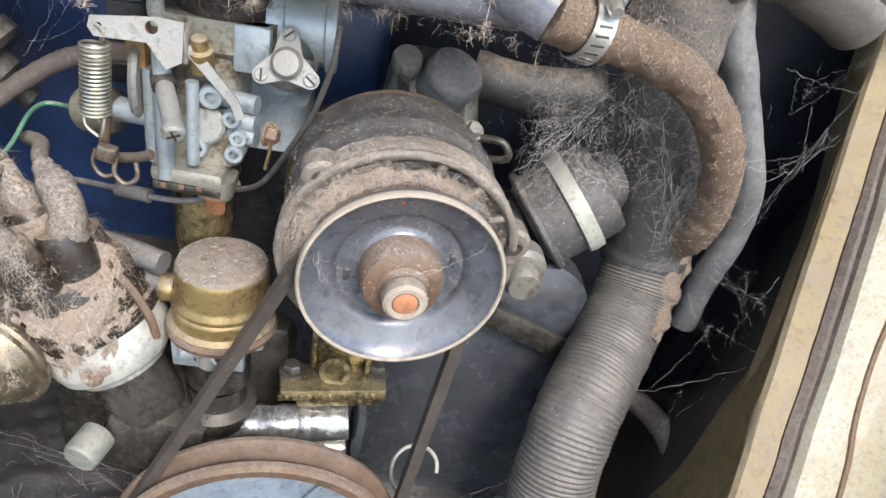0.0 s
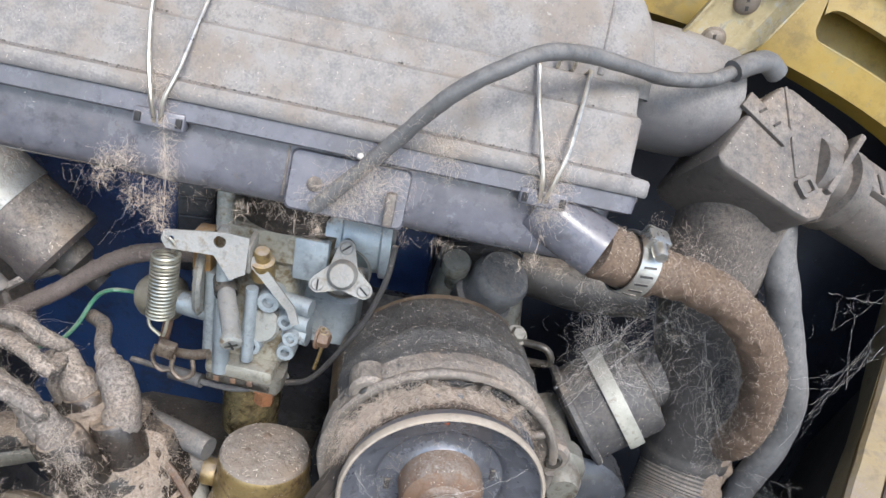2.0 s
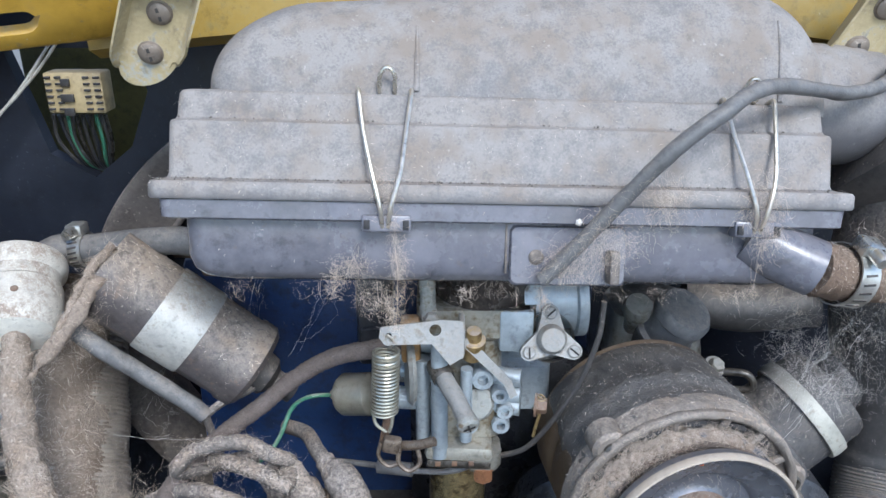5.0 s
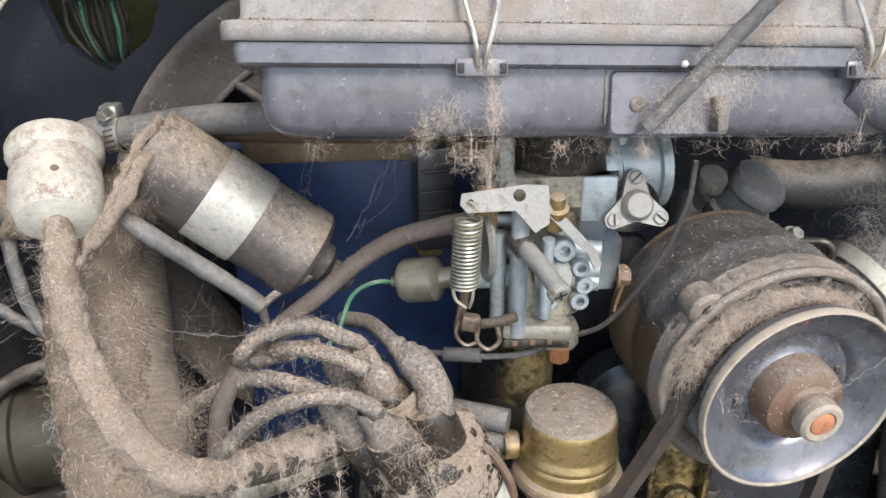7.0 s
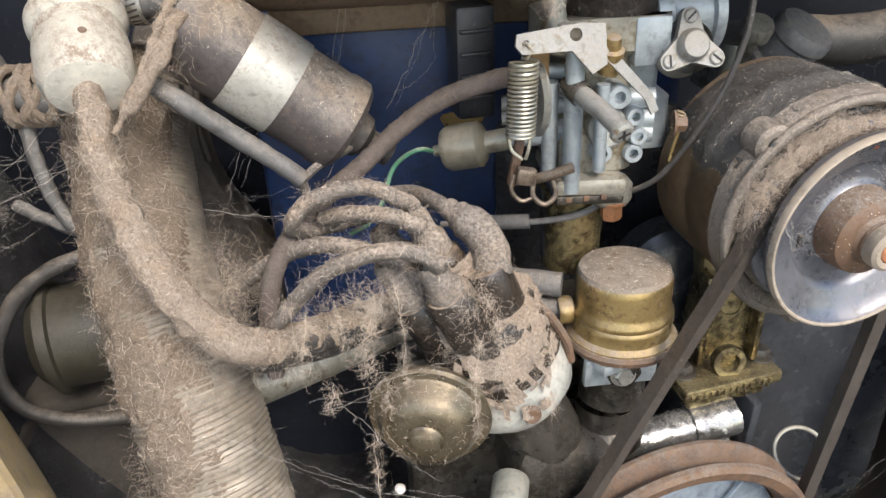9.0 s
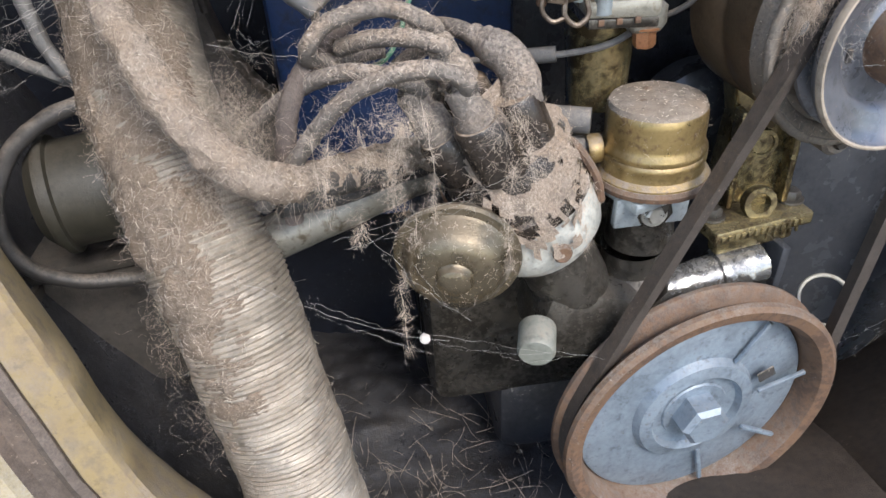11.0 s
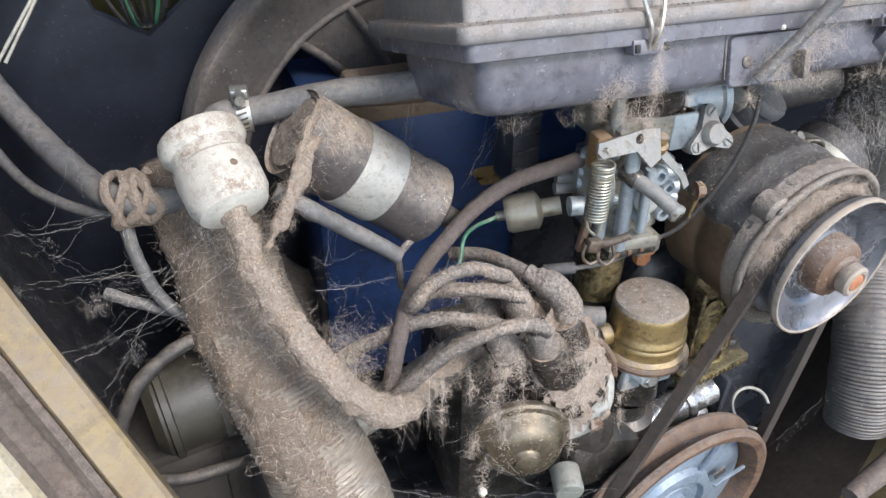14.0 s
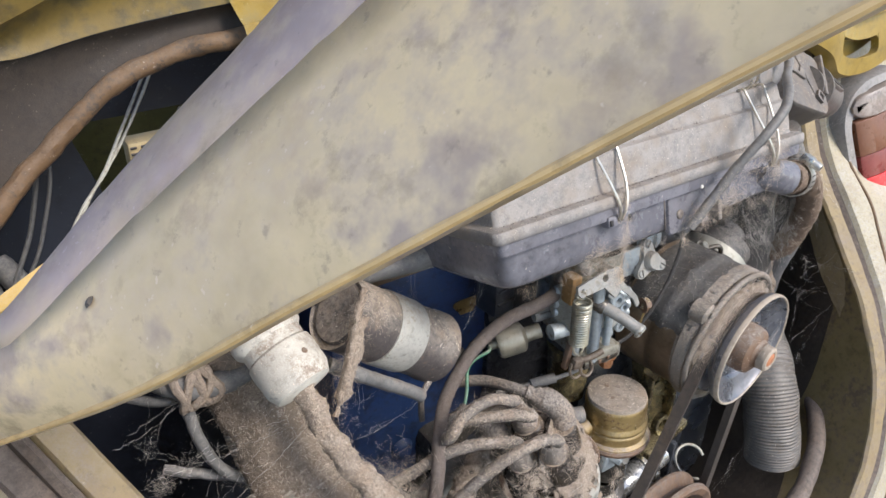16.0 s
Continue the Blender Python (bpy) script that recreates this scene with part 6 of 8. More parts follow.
part("end_tower", lathe([(0.014, 0), (0.012, 0.012), (0.007, 0.016), (0.007, 0.03), (0, 0.03)], CBt, CA, 24), M_RUBBER, coil)

# ---- white breather cap, its elbow and pipe ----
BT, BB = Vector((-0.350, 0.418, 0.890)), Vector((-0.337, 0.370, 0.857))
BA = (BB - BT).normalized()
breather = thing("oil_breather", (-0.343, 0.395, 0.85), "white plastic breather cap with a flange, grey with dust", "breather")
part("body", lathe([(r * 0.87, h * 0.84) for r, h in [(0, -0.002), (0.020, -0.001), (0.0262, 0.001), (0.0272, 0.004), (0.0268, 0.010), (0.0235, 0.014), (0.0232, 0.022), (0.0250, 0.024), (0.0255, 0.030), (0.0250, 0.048), (0.0215, 0.056), (0.012, 0.058), (0, 0.058)]], BT + BA * 0.0093, BA, 48), M_WHITE, breather)
part("stain", lathe([(0, 0.0006), (0.0014, 0.0004), (0.0020, 0)], BT + BA * 0.040 + Vector((0.007, -0.0115, 0.0178)), (0.3, -0.5, 0.8), 12), M_RUST, breather, "rust spot")
part("elbow", tube([(-0.345, 0.412, 0.880), (-0.335, 0.425, 0.886), (-0.322, 0.428, 0.886)], 0.0095, 16), M_GREYHOSE, breather)
clampb = thing("hose_clamp", (-0.322, 0.428, 0.876), "small steel worm-drive hose clamp", "hose clamp", "hose clamps")


def band(at, axis, r, w, parent, screw=(0, 0, 1)):
    """A slotted worm-drive band with its screw housing."""
    u, v, a = frame_of(axis)
    part("band", lathe([(r, -w / 2), (r + 0.0007, -w / 2), (r + 0.0007, w / 2), (r, w / 2)], at, axis, 40), M_STEEL, parent)
    s = Vector(screw)
    s = (s - a * s.dot(a)).normalized()
    t = a.cross(s)
    part("screw_housing", block((w * 1.1, 0.010, 0.007), Matrix.Translation(Vector(at) + s * (r + 0.003)) @ Matrix((a, t, s)).transposed().to_4x4(), 0.0014), M_STEEL, parent)
    part("screw", lathe([(0, 0.012), (0.0028, 0.012), (0.0034, 0.010), (0.0034, 0.0)], Vector(at) + s * (r + 0.003), t, 12), M_STEEL, parent)
    n = 22
    for i in range(n):
        g = 2 * math.pi * i / n
        d = s * math.cos(g) + t * math.sin(g)
        if d.dot(s) > 0.75:
            continue
        part("thread_slot", block((w * 0.6, 0.0011, 0.0006), Matrix.Translation(Vector(at) + d * (r + 0.0007)) @ Matrix((a, a.cross(-d), d)).transposed().to_4x4() @ pose(0, 0, 0, 0, 0, 12), 0), M_RUBBER, parent)


band((-0.322, 0.428, 0.886), (1, -0.1, 0.05), 0.0098, 0.009, clampb)
single("breather_pipe", tube([(-0.324, 0.428, 0.886), (-0.300, 0.424, 0.890), (-0.272, 0.418, 0.895), (-0.245, 0.412, 0.897), (-0.22, 0.405, 0.90), (-0.19, 0.40, 0.903)], 0.0082, 14, 0.004, rough=0.0004), M_GREYHOSE, "dusty grey breather pipe with a steel clamp", "hose")
single("coolant_pipe", tube([(-0.27, 0.44, 0.885), (-0.21, 0.43, 0.886), (-0.16, 0.42, 0.888), (-0.10, 0.415, 0.89)], 0.009, 14, 0.004, rough=0.0004), M_RUSTHOSE, "rust-brown pipe under the filter housing", "pipe")
# furred hose from the breather down and round to the engine
bhose = thing("breather_hose", (-0.30, 0.32, 0.72), "thick hose furred all over with matted dust", "hose")
part("hose", tube([BB - BA * 0.006, (-0.336, 0.361, 0.845), (-0.331, 0.346, 0.826), (-0.321, 0.330, 0.808), (-0.309, 0.316, 0.788), (-0.295, 0.308, 0.768), (-0.277, 0.306, 0.753), (-0.262, 0.318, 0.743), (-0.245, 0.336, 0.735), (-0.211, 0.364, 0.726), (-0.17, 0.39, 0.715)], 0.0076, 20, 0.0016, rough=0.0026, freq=120,
                  shape=lambda s, n: 0.92 + 0.25 * min(1, s / 0.10)), M_FUZZ, bhose)
part("smooth_end", tube([(-0.262, 0.318, 0.7415), (-0.245, 0.336, 0.7335), (-0.215, 0.362, 0.725)], 0.0092, 18, 0.003), M_RUBBER, bhose)
single("lower_hose", tube([(-0.275, 0.335, 0.722), (-0.245, 0.348, 0.718), (-0.21, 0.368, 0.716), (-0.17, 0.39, 0.71)], 0.0065, 14, 0.004, rough=0.0002), M_RUBBER, "thin black rubber hose below the furred hose", "hose")
single("heater_stub", tube([(-0.29, 0.37, 0.680), (-0.25, 0.378, 0.690), (-0.21, 0.388, 0.70), (-0.17, 0.40, 0.705)], 0.013, 18, 0.004, rough=0.0004), M_CAST, "dusty pale metal pipe stub", "pipe")


def ribs(pitch, depth):
    return lambda s, n: 1.0 + depth * math.cos(2 * math.pi * s / pitch)


# ---- ribbed ducts ----
duct_l = thing("heater_duct", (-0.30, 0.33, 0.50), "ribbed paper and foil heater duct matted with dust", "duct")
part("ribbed_tube", tube([(-0.352, 0.470, 0.845), (-0.348, 0.445, 0.808), (-0.342, 0.412, 0.768), (-0.332, 0.378, 0.735), (-0.320, 0.350, 0.703), (-0.309, 0.332, 0.665), (-0.300, 0.318, 0.620), (-0.290, 0.305, 0.560), (-0.284, 0.30, 0.50)], 0.0325, 48, 0.00060, rough=0.0022, freq=45, shape=ribs(0.0029, 0.018)), M_DUCT, duct_l)


def felt(line, r0, r1, side, seg=26, wide=105, lump=1.0):
    """A matted sheet of dust that hangs over one side of a duct."""
    pts, length = curve(line, 0.0028)
    bm, rows = bmesh.new(), []
    for i, c in enumerate(pts):
        t = (pts[min(i + 1, len(pts) - 1)] - pts[max(i - 1, 0)]).normalized()
        s = (Vector(side) - t * Vector(side).dot(t)).normalized()
        b = t.cross(s)
        f = i / (len(pts) - 1)
        wid = radians(wide - 0.43 * wide * f + 25 * noise.noise(c * 30))
        row = []
        for j in range(seg + 1):
            a = -wid + 2 * wid * j / seg
            d = s * math.cos(a) + b * math.sin(a)
            q = c + d * (r0 + (r1 - r0) * f)
            thin = 1 - abs(2 * j / seg - 1) ** 3
            q += d * (0.0025 * thin + 0.0034 * noise.noise(q * 80) + 0.0020 * noise.noise(q * 210) + 0.0012 * noise.noise(q * 420)) * (0.3 + 0.7 * thin) * lump - d * 0.007 * (1 - thin) * lump
            row.append(bm.verts.new(q))
        rows.append(row)
    for a, b in zip(rows, rows[1:]):
        for j in range(seg):
            bm.faces.new((a[j], a[j + 1], b[j + 1], b[j]))
    bmesh.ops.recalc_face_normals(bm, faces=bm.faces)
    return bm


part("dust_felt", felt([(-0.352, 0.468, 0.843), (-0.347, 0.440, 0.805), (-0.341, 0.410, 0.767), (-0.332, 0.378, 0.735), (-0.322, 0.353, 0.708), (-0.312, 0.336, 0.675), (-0.304, 0.325, 0.64), (-0.297, 0.313, 0.60)], 0.0338, 0.0300  , (-0.35, -0.75, 0.6), 30, 118), M_FELT, duct_l, "matted brown dust")
strand = thing("lint_strand", (-0.33, 0.36, 0.845), "matted lint strand stretched from the breather to the coil", "lint")
part("strand", tube([(-0.326, 0.356, 0.842), (-0.319, 0.360, 0.852), (-0.311, 0.366, 0.866), (-0.302, 0.373, 0.882), (-0.293, 0.380, 0.896), (-0.285, 0.388, 0.905)], 0.0019, 12, 0.0014, rough=0.0020, freq=140, shape=lambda s, n: 0.7 + 0.9 * abs(s / n - 0.4)), M_FUZZ, strand)
part("veil", felt([(-0.322, 0.364, 0.850), (-0.312, 0.372, 0.862), (-0.304, 0.380, 0.875), (-0.298, 0.388, 0.888)], 0.006, 0.010, (0.5, -0.8, 0.2), 12, 70), M_FUZZ, strand)
duct_r = thing("warm_air_duct", (0.127, 0.31, 0.58), "dark ribbed paper warm-air duct", "duct")
part("ribbed_tube", tube([(0.177, 0.426, 0.746), (0.171, 0.409, 0.716), (0.156, 0.380, 0.694), (0.140, 0.351, 0.676), (0.132, 0.335, 0.655), (0.128, 0.322, 0.625), (0.1265, 0.312, 0.590)], 0.0262, 48, 0.00062, rough=0.0014, freq=45, shape=ribs(0.0030, 0.016)), M_DUCTDARK, duct_r)
part("dust_felt", felt([(0.178, 0.430, 0.765), (0.176, 0.422, 0.740), (0.171, 0.409, 0.716), (0.163, 0.394, 0.702)], 0.0262, 0.0258, (0.75, -0.45, 0.5), 26, 62), M_FELT, duct_r, "brown dust on the duct top")
part("rubber_elbow", tube([(0.150, 0.425, 0.885), (0.155, 0.428, 0.85), (0.165, 0.430, 0.81), (0.174, 0.428, 0.775), (0.177, 0.426, 0.740)], 0.0275, 36, 0.003, rough=0.0006, freq=60, shape=lambda s, n: 1.0 + (0.06 if s > n - 0.012 else 0)), M_RUBBER, duct_r, "black rubber elbow")

# ---- hoses and fittings by the alternator ----
hh = thing("coolant_hose", (0.16, 0.34, 0.76), "thick brown coolant hose caked in dust", "hose")
part("hose", tube([(0.060, 0.334, 0.914), (0.0795, 0.339, 0.908), (0.110, 0.354, 0.898), (0.139, 0.366, 0.8855), (0.1649, 0.372, 0.8636), (0.1800, 0.376, 0.8367), (0.1880, 0.386, 0.8049), (0.1885, 0.395, 0.7822), (0.1900, 0.417, 0.7617)], 0.0112, 24, 0.0022, rough=0.0016, freq=230, shape=lambda s, n: 1.12 if s < 0.035 else 1.0), M_RUSTHOSE, hh)
clampr = thing("hose_clamp", (0.084, 0.345, 0.895), "shiny slotted worm-drive clamp on the coolant hose", "hose clamp", "hose clamps")
band((0.0795, 0.339, 0.9080), (0.94, 0.22, -0.27), 0.0146, 0.0105, clampr, (0.3, -0.3, 1))
single("inlet_stub", tube([(0.032, 0.345, 0.926), (0.047, 0.340, 0.919), (0.063, 0.335, 0.913)], 0.0135, 20), M_TRAY, "grey plastic hose stub on the filter housing", "pipe")
single("grey_hose", tube([(0.172, 0.418, 0.930), (0.174, 0.410, 0.905), (0.1860, 0.404, 0.8751), (0.2010, 0.402, 0.8414), (0.2130, 0.401, 0.8123), (0.2170, 0.404, 0.7816), (0.2150, 0.406, 0.7596), (0.214, 0.412, 0.735), (0.214, 0.415, 0.70)], 0.0092, 20, 0.003, rough=0.0007, freq=90), M_GREYHOSE, "smooth pale grey hose hanging beside the duct", "hose")
thermo = thing("thermostat_housing", (0.02, 0.43, 0.83), "dusty thermostat housing with ribbed hose stub", "thermostat")
part("body", loft([(-0.03, 0.03, -0.025, 0.025, 0, 0.01), (-0.026, 0.026, -0.022, 0.022, 0.03, 0.01), (-0.016, 0.016, -0.014, 0.014, 0.036, 0.008)], pose(0.020, 0.440, 0.815)), M_CAST, thermo)
part("sender", lathe([(0.0045, -0.03), (0.0045, 0), (0.0082, 0.001), (0.0085, 0.008), (0.0075, 0.010), (0, 0.0105)], (0.003, 0.411, 0.852), (0, -0.55, 0.83), 24), M_CAST, thermo, "round temperature sender")
part("outlet_cover", lathe([(0.017, -0.03), (0.017, -0.008), (0.0185, -0.006), (0.0185, -0.002), (0.0160, 0.0), (0.0152, 0.012), (0.0170, 0.014), (0.0170, 0.019), (0.0150, 0.022), (0, 0.0225)], (0.024, 0.416, 0.838), (0.35, -0.42, 0.84), 32), M_GREYHOSE, thermo, "dusty flanged outlet")
part("bolt", hexbolt((0.043, 0.385, 0.831), (0.2, -0.6, 0.7), 0.0045, 0.005), M_CAST, thermo)
part("wire_clip", tube([(0.046, 0.385, 0.828), (0.060, 0.380, 0.829), (0.064, 0.380, 0.820), (0.052, 0.386, 0.815)], 0.0022, 10, 0.002), M_OILY, thermo)
single("bypass_pipe", tube([(0.045, 0.455, 0.838), (0.085, 0.448, 0.836), (0.125, 0.444, 0.842)], 0.015, 24, 0.005, rough=0.0008), M_RUBBER, "dusty black bypass pipe behind the alternator", "pipe")
starter = thing("starter_motor", (0.115, 0.42, 0.74), "black cylindrical motor held by a pale strap", "motor")
SA = Vector((0.790, 0.160, 0.592)).normalized()
SC = Vector((0.1190, 0.4247, 0.7761)) - SA * 0.035
part("drum", lathe([(0, 0.004), (0.025, 0.004), (0.027, 0.006), (0.0335, 0.0065), (0.0345, 0.008), (0.0335, 0.0110), (0.0312, 0.0120), (0.031, 0.030), (0.031, 0.052), (0.029, 0.056), (0.018, 0.058), (0.018, 0.072), (0, 0.072)], SC, SA, 48), M_DRUM, starter)
part("strap", lathe([(0.0312, 0.030), (0.0335, 0.030), (0.0340, 0.0335), (0.0335, 0.040), (0.0312, 0.040)], SC, SA, 40), M_STRAP, starter, "pale metal strap")
single("alternator_bolt", lathe([(0, 0.02), (0.009, 0.02), (0.012, 0.014), (0.012, 0.006), (0.016, 0.004), (0.016, -0.006), (0.011, -0.01), (0.011, -0.05)], (0.084, 0.375, 0.755), (0.1, -0.95, -0.1), 24), M_CAST, "dusty mounting bolt and bush beside the alternator", "bolt")
single("adjuster_bracket", block((0.085, 0.006, 0.016), pose(0.098, 0.385, 0.700, 0, 28, 12), 0.002), M_OILY, "flat oily bracket under the alternator", "bracket")

# ---- fan shroud and clutter at the left of the engine ----
SH, SHN = Vector((-0.1884, 0.5116, 0.789)), Vector((-0.0751, 1, -0.0092)).normalized()
shroud = thing("fan_shroud", (-0.2, 0.53, 0.62), "round brown-grey plastic fan shroud behind the filter", "fan shroud")


def shroud_at(deg, r, h):
    """A place on the shroud: degrees anticlockwise from the right, as seen from behind the car; h: out of its face."""
    a = radians(deg)
    side = Vector((1, 0, 0)) - SHN * SHN.x
    side.normalize()
    upw = side.cross(SHN)
    return SH + (side * math.cos(a) + upw * math.sin(a)) * r - SHN * h


part("outer_ring", lathe([(0.1740, 0.030), (0.1746, 0.001), (0.1735, -0.0012), (0.1680, -0.0016), (0.1640, 0.0006), (0.1400, 0.0040), (0.1345, 0.0048), (0.1320, 0.0110), (0.1320, 0.030)], SH, SHN, 128), M_PAD, shroud)
bm, rows = bmesh.new(), []
for i in range(33):
    deg = 40 + 88 * i / 32
    rows.append([bm.verts.new(shroud_at(deg, r, h)) for r, h in ((0.1322, -0.005), (0.115, -0.006), (0.095, -0.006), (0.078, -0.007), (0.078, -0.020))])
for a, b in zip(rows, rows[1:]):
    for j in range(4):
        bm.faces.new((a[j], a[j + 1], b[j + 1], b[j]))
part("web_panel", bm, M_PAD, shroud)
part("inner_bead", tube([shroud_at(90 + 3 * k, 0.1335, -0.0040) for k in range(34)], 0.0024, 10, 0.004), M_PAD, shroud)
for deg, r0 in ((129, 0.080), (112, 0.080)):
    part("spoke", tube([shroud_at(deg - 6 * (1 - f), r0 + (0.133 - r0) * f, -0.0035) for f in (0, 0.33, 0.66, 1)], 0.0030, 10, 0.004), M_PAD, shroud)
loom = thing("wiring_loom", (-0.39, 0.44, 0.82), "grey bundled wiring with knotted tape", "wiring")
for dx in (0.0, 0.0045):
    part("thin_wire", tube([(-0.345 + dx, 0.552, 1.035), (-0.376 + dx, 0.544, 0.989), (-0.398 + dx * 0.4, 0.535, 0.959), (-0.4165 - dx * 0.4, 0.528, 0.938), (-0.446 - dx, 0.512, 0.900)], 0.0011, 8, 0.004, rough=0.0003), M_STRAP, loom, "thin pale wire")
part("main_branch", tube([(-0.476, 0.556, 0.900), (-0.463, 0.535, 0.882), (-0.440, 0.497, 0.861), (-0.417, 0.460, 0.847), (-0.397, 0.433, 0.842), (-0.365, 0.430, 0.838), (-0.34, 0.43, 0.845)], 0.0082, 14, 0.004, rough=0.0007), M_GREYHOSE, loom)
part("thin_branch", tube([(-0.484, 0.556, 0.905), (-0.481, 0.547, 0.880), (-0.471, 0.518, 0.851), (-0.448, 0.482, 0.832), (-0.415, 0.445, 0.830), (-0.395, 0.434, 0.835)], 0.0034, 10, 0.004, rough=0.0004), M_GREYHOSE, loom)
for k in range(6):
    pts = [Vector((-0.400 + 0.004 * k, 0.436, 0.840)) + Vector((random.uniform(-0.006, 0.006), 0.013 * math.cos(a), 0.015 * math.sin(a))) for a in (radians(i * 45 + 20 * k) for i in range(8))]
    part("tape_turn", tube(pts, 0.0028, 8, 0.003, rough=0.0008, freq=300), M_FUZZ, loom, "knotted cloth tape")
part("drop_wire", tube([(-0.398, 0.434, 0.828), (-0.395, 0.428, 0.80), (-0.385, 0.42, 0.772), (-0.360, 0.41, 0.752), (-0.34, 0.40, 0.742)], 0.0042, 10, 0.003, rough=0.0006), M_GREYHOSE, loom)
part("drop_wire", tube([(-0.42, 0.44, 0.775), (-0.395, 0.43, 0.765), (-0.365, 0.42, 0.757), (-0.34, 0.41, 0.752)], 0.0038, 10, 0.003, rough=0.0008), M_GREYHOSE, loom)
left_motor = thing("vacuum_servo", (-0.375, 0.40, 0.67), "dusty olive cylinder behind the heater duct", "cylinder")
part("drum", lathe([(0, 0), (0.024, 0), (0.030, 0.006), (0.031, 0.07), (0.027, 0.074), (0, 0.074)], (-0.410, 0.395, 0.708), (0.95, 0.15, 0.05), 36), M_OLIVE, left_motor)
part("end_flange", lathe([(0.030, 0.008), (0.0335, 0.009), (0.0335, 0.013), (0.030, 0.014)], (-0.410, 0.395, 0.708), (0.95, 0.15, 0.05), 36), M_OLIVE, left_motor)
part("clamp_strap", lathe([(0.0312, 0.040), (0.0322, 0.040), (0.0322, 0.050), (0.0312, 0.050)], (-0.410, 0.395, 0.708), (0.95, 0.15, 0.05), 36), M_PALEDIRT, left_motor)
single("loop_hose", tube([(-0.335, 0.40, 0.755), (-0.375, 0.395, 0.760), (-0.408, 0.385, 0.745), (-0.425, 0.375, 0.715), (-0.422, 0.37, 0.685), (-0.400, 0.375, 0.665), (-0.36, 0.385, 0.655), (-0.32, 0.40, 0.65)], 0.0044, 14, 0.004, rough=0.0006), M_RUBBER, "looped black hose round the dusty cylinder", "hose")
sbox = thing("side_box", (-0.41, 0.44, 0.545), "dust-grey sheet metal box low in the bay", "box")
part("case", block((0.10, 0.06, 0.10), pose(-0.41, 0.44, 0.595, 0, 0, 10), 0.006), M_PALEDIRT, sbox)
part("lid", block((0.106, 0.066, 0.010), pose(-0.41, 0.44, 0.650, 0, 0, 10), 0.003), M_PALEDIRT, sbox)
for x in (-0.035, 0.035):
    part("rib", block((0.006, 0.004, 0.085), pose(-0.41, 0.44, 0.595, 0, 0, 10) @ pose(x, -0.031, 0), 0.001), M_PALEDIRT, sbox)
single("side_rail", block((0.05, 0.20, 0.10), pose(-0.465, 0.40, 0.60, 0, 8, 0), 0.006), M_PALEDIRT, "dusty inner rail along the bay side", "rail")

# leads near the coil and the carburettor
single("fuel_hose", tube([(-0.130, 0.378, 0.850), (-0.148, 0.376, 0.848), (-0.172, 0.384, 0.838), (-0.195, 0.388, 0.822), (-0.215, 0.384, 0.806), (-0.235, 0.372, 0.795), (-0.252, 0.352, 0.785), (-0.262, 0.338, 0.772), (-0.268, 0.335, 0.745), (-0.27, 0.34, 0.71)], 0.0050, 14, 0.0012, rough=0.0007, freq=800), M_BRAID, "braided grey fuel hose", "hose")
single("coil_wire", tube([(-0.315, 0.385, 0.858), (-0.300, 0.380, 0.848), (-0.278, 0.383, 0.828), (-0.255, 0.384, 0.808), (-0.247, 0.384, 0.800)], 0.0050, 12, 0.003, rough=0.0005), M_GREYHOSE, "grey sheathed coil wire", "cable")
single("coil_wire", tube([(-0.247, 0.384, 0.800), (-0.238, 0.388, 0.806), (-0.222, 0.394, 0.812), (-0.212, 0.40, 0.822)], 0.0024, 8, 0.003), M_HOSE, "thin dusty wire to the coil", "cable")
single("coil_wire", tube([(-0.247, 0.384, 0.800), (-0.246, 0.386, 0.79), (-0.243, 0.39, 0.77)], 0.0024, 8, 0.003), M_HOSE, "thin dusty wire hanging from the coil", "cable")
single("green_wire", tube([(-0.176, 0.3985, 0.8045), (-0.184, 0.389, 0.810), (-0.193, 0.392, 0.805), (-0.200, 0.393, 0.797), (-0.206, 0.385, 0.784), (-0.214, 0.378, 0.775), (-0.225, 0.372, 0.772)], 0.0013, 8, 0.003), M_GREEN, "thin green wire to the idle solenoid", "cable")
single("earth_wire", tube([(-0.078, 0.366, 0.790), (-0.100, 0.366, 0.776), (-0.125, 0.372, 0.770), (-0.150, 0.380, 0.768), (-0.175, 0.388, 0.765)], 0.0018, 8, 0.003), M_GREYHOSE, "thin grey wire with crimped sleeve", "cable")
single("wire_sleeve", tube([(-0.128, 0.373, 0.770), (-0.138, 0.376, 0.769), (-0.148, 0.379, 0.768)], 0.0042, 10, 0.002), M_GREYHOSE, "grey crimp sleeve on the thin wire", "cable sleeve")
single("choke_cable", tube([(-0.030, 0.352, 0.888), (-0.032, 0.350, 0.868), (-0.040, 0.350, 0.842), (-0.052, 0.352, 0.818), (-0.065, 0.358, 0.796), (-0.080, 0.364, 0.786)], 0.0015, 8, 0.003), M_RUBBER, "thin black cable curving past the alternator", "cable")
for pts in ([(-0.115, 0.350, 0.742), (-0.140, 0.36, 0.742), (-0.175, 0.375, 0.738)], [(-0.112, 0.352, 0.726), (-0.14, 0.362, 0.724), (-0.18, 0.38, 0.72)]):
    single("fuel_line", tube(pts, 0.0068, 14, 0.003, rough=0.0003), M_GREYHOSE, "dusty rubber fuel line into the pump", "hose", "fuel lines")

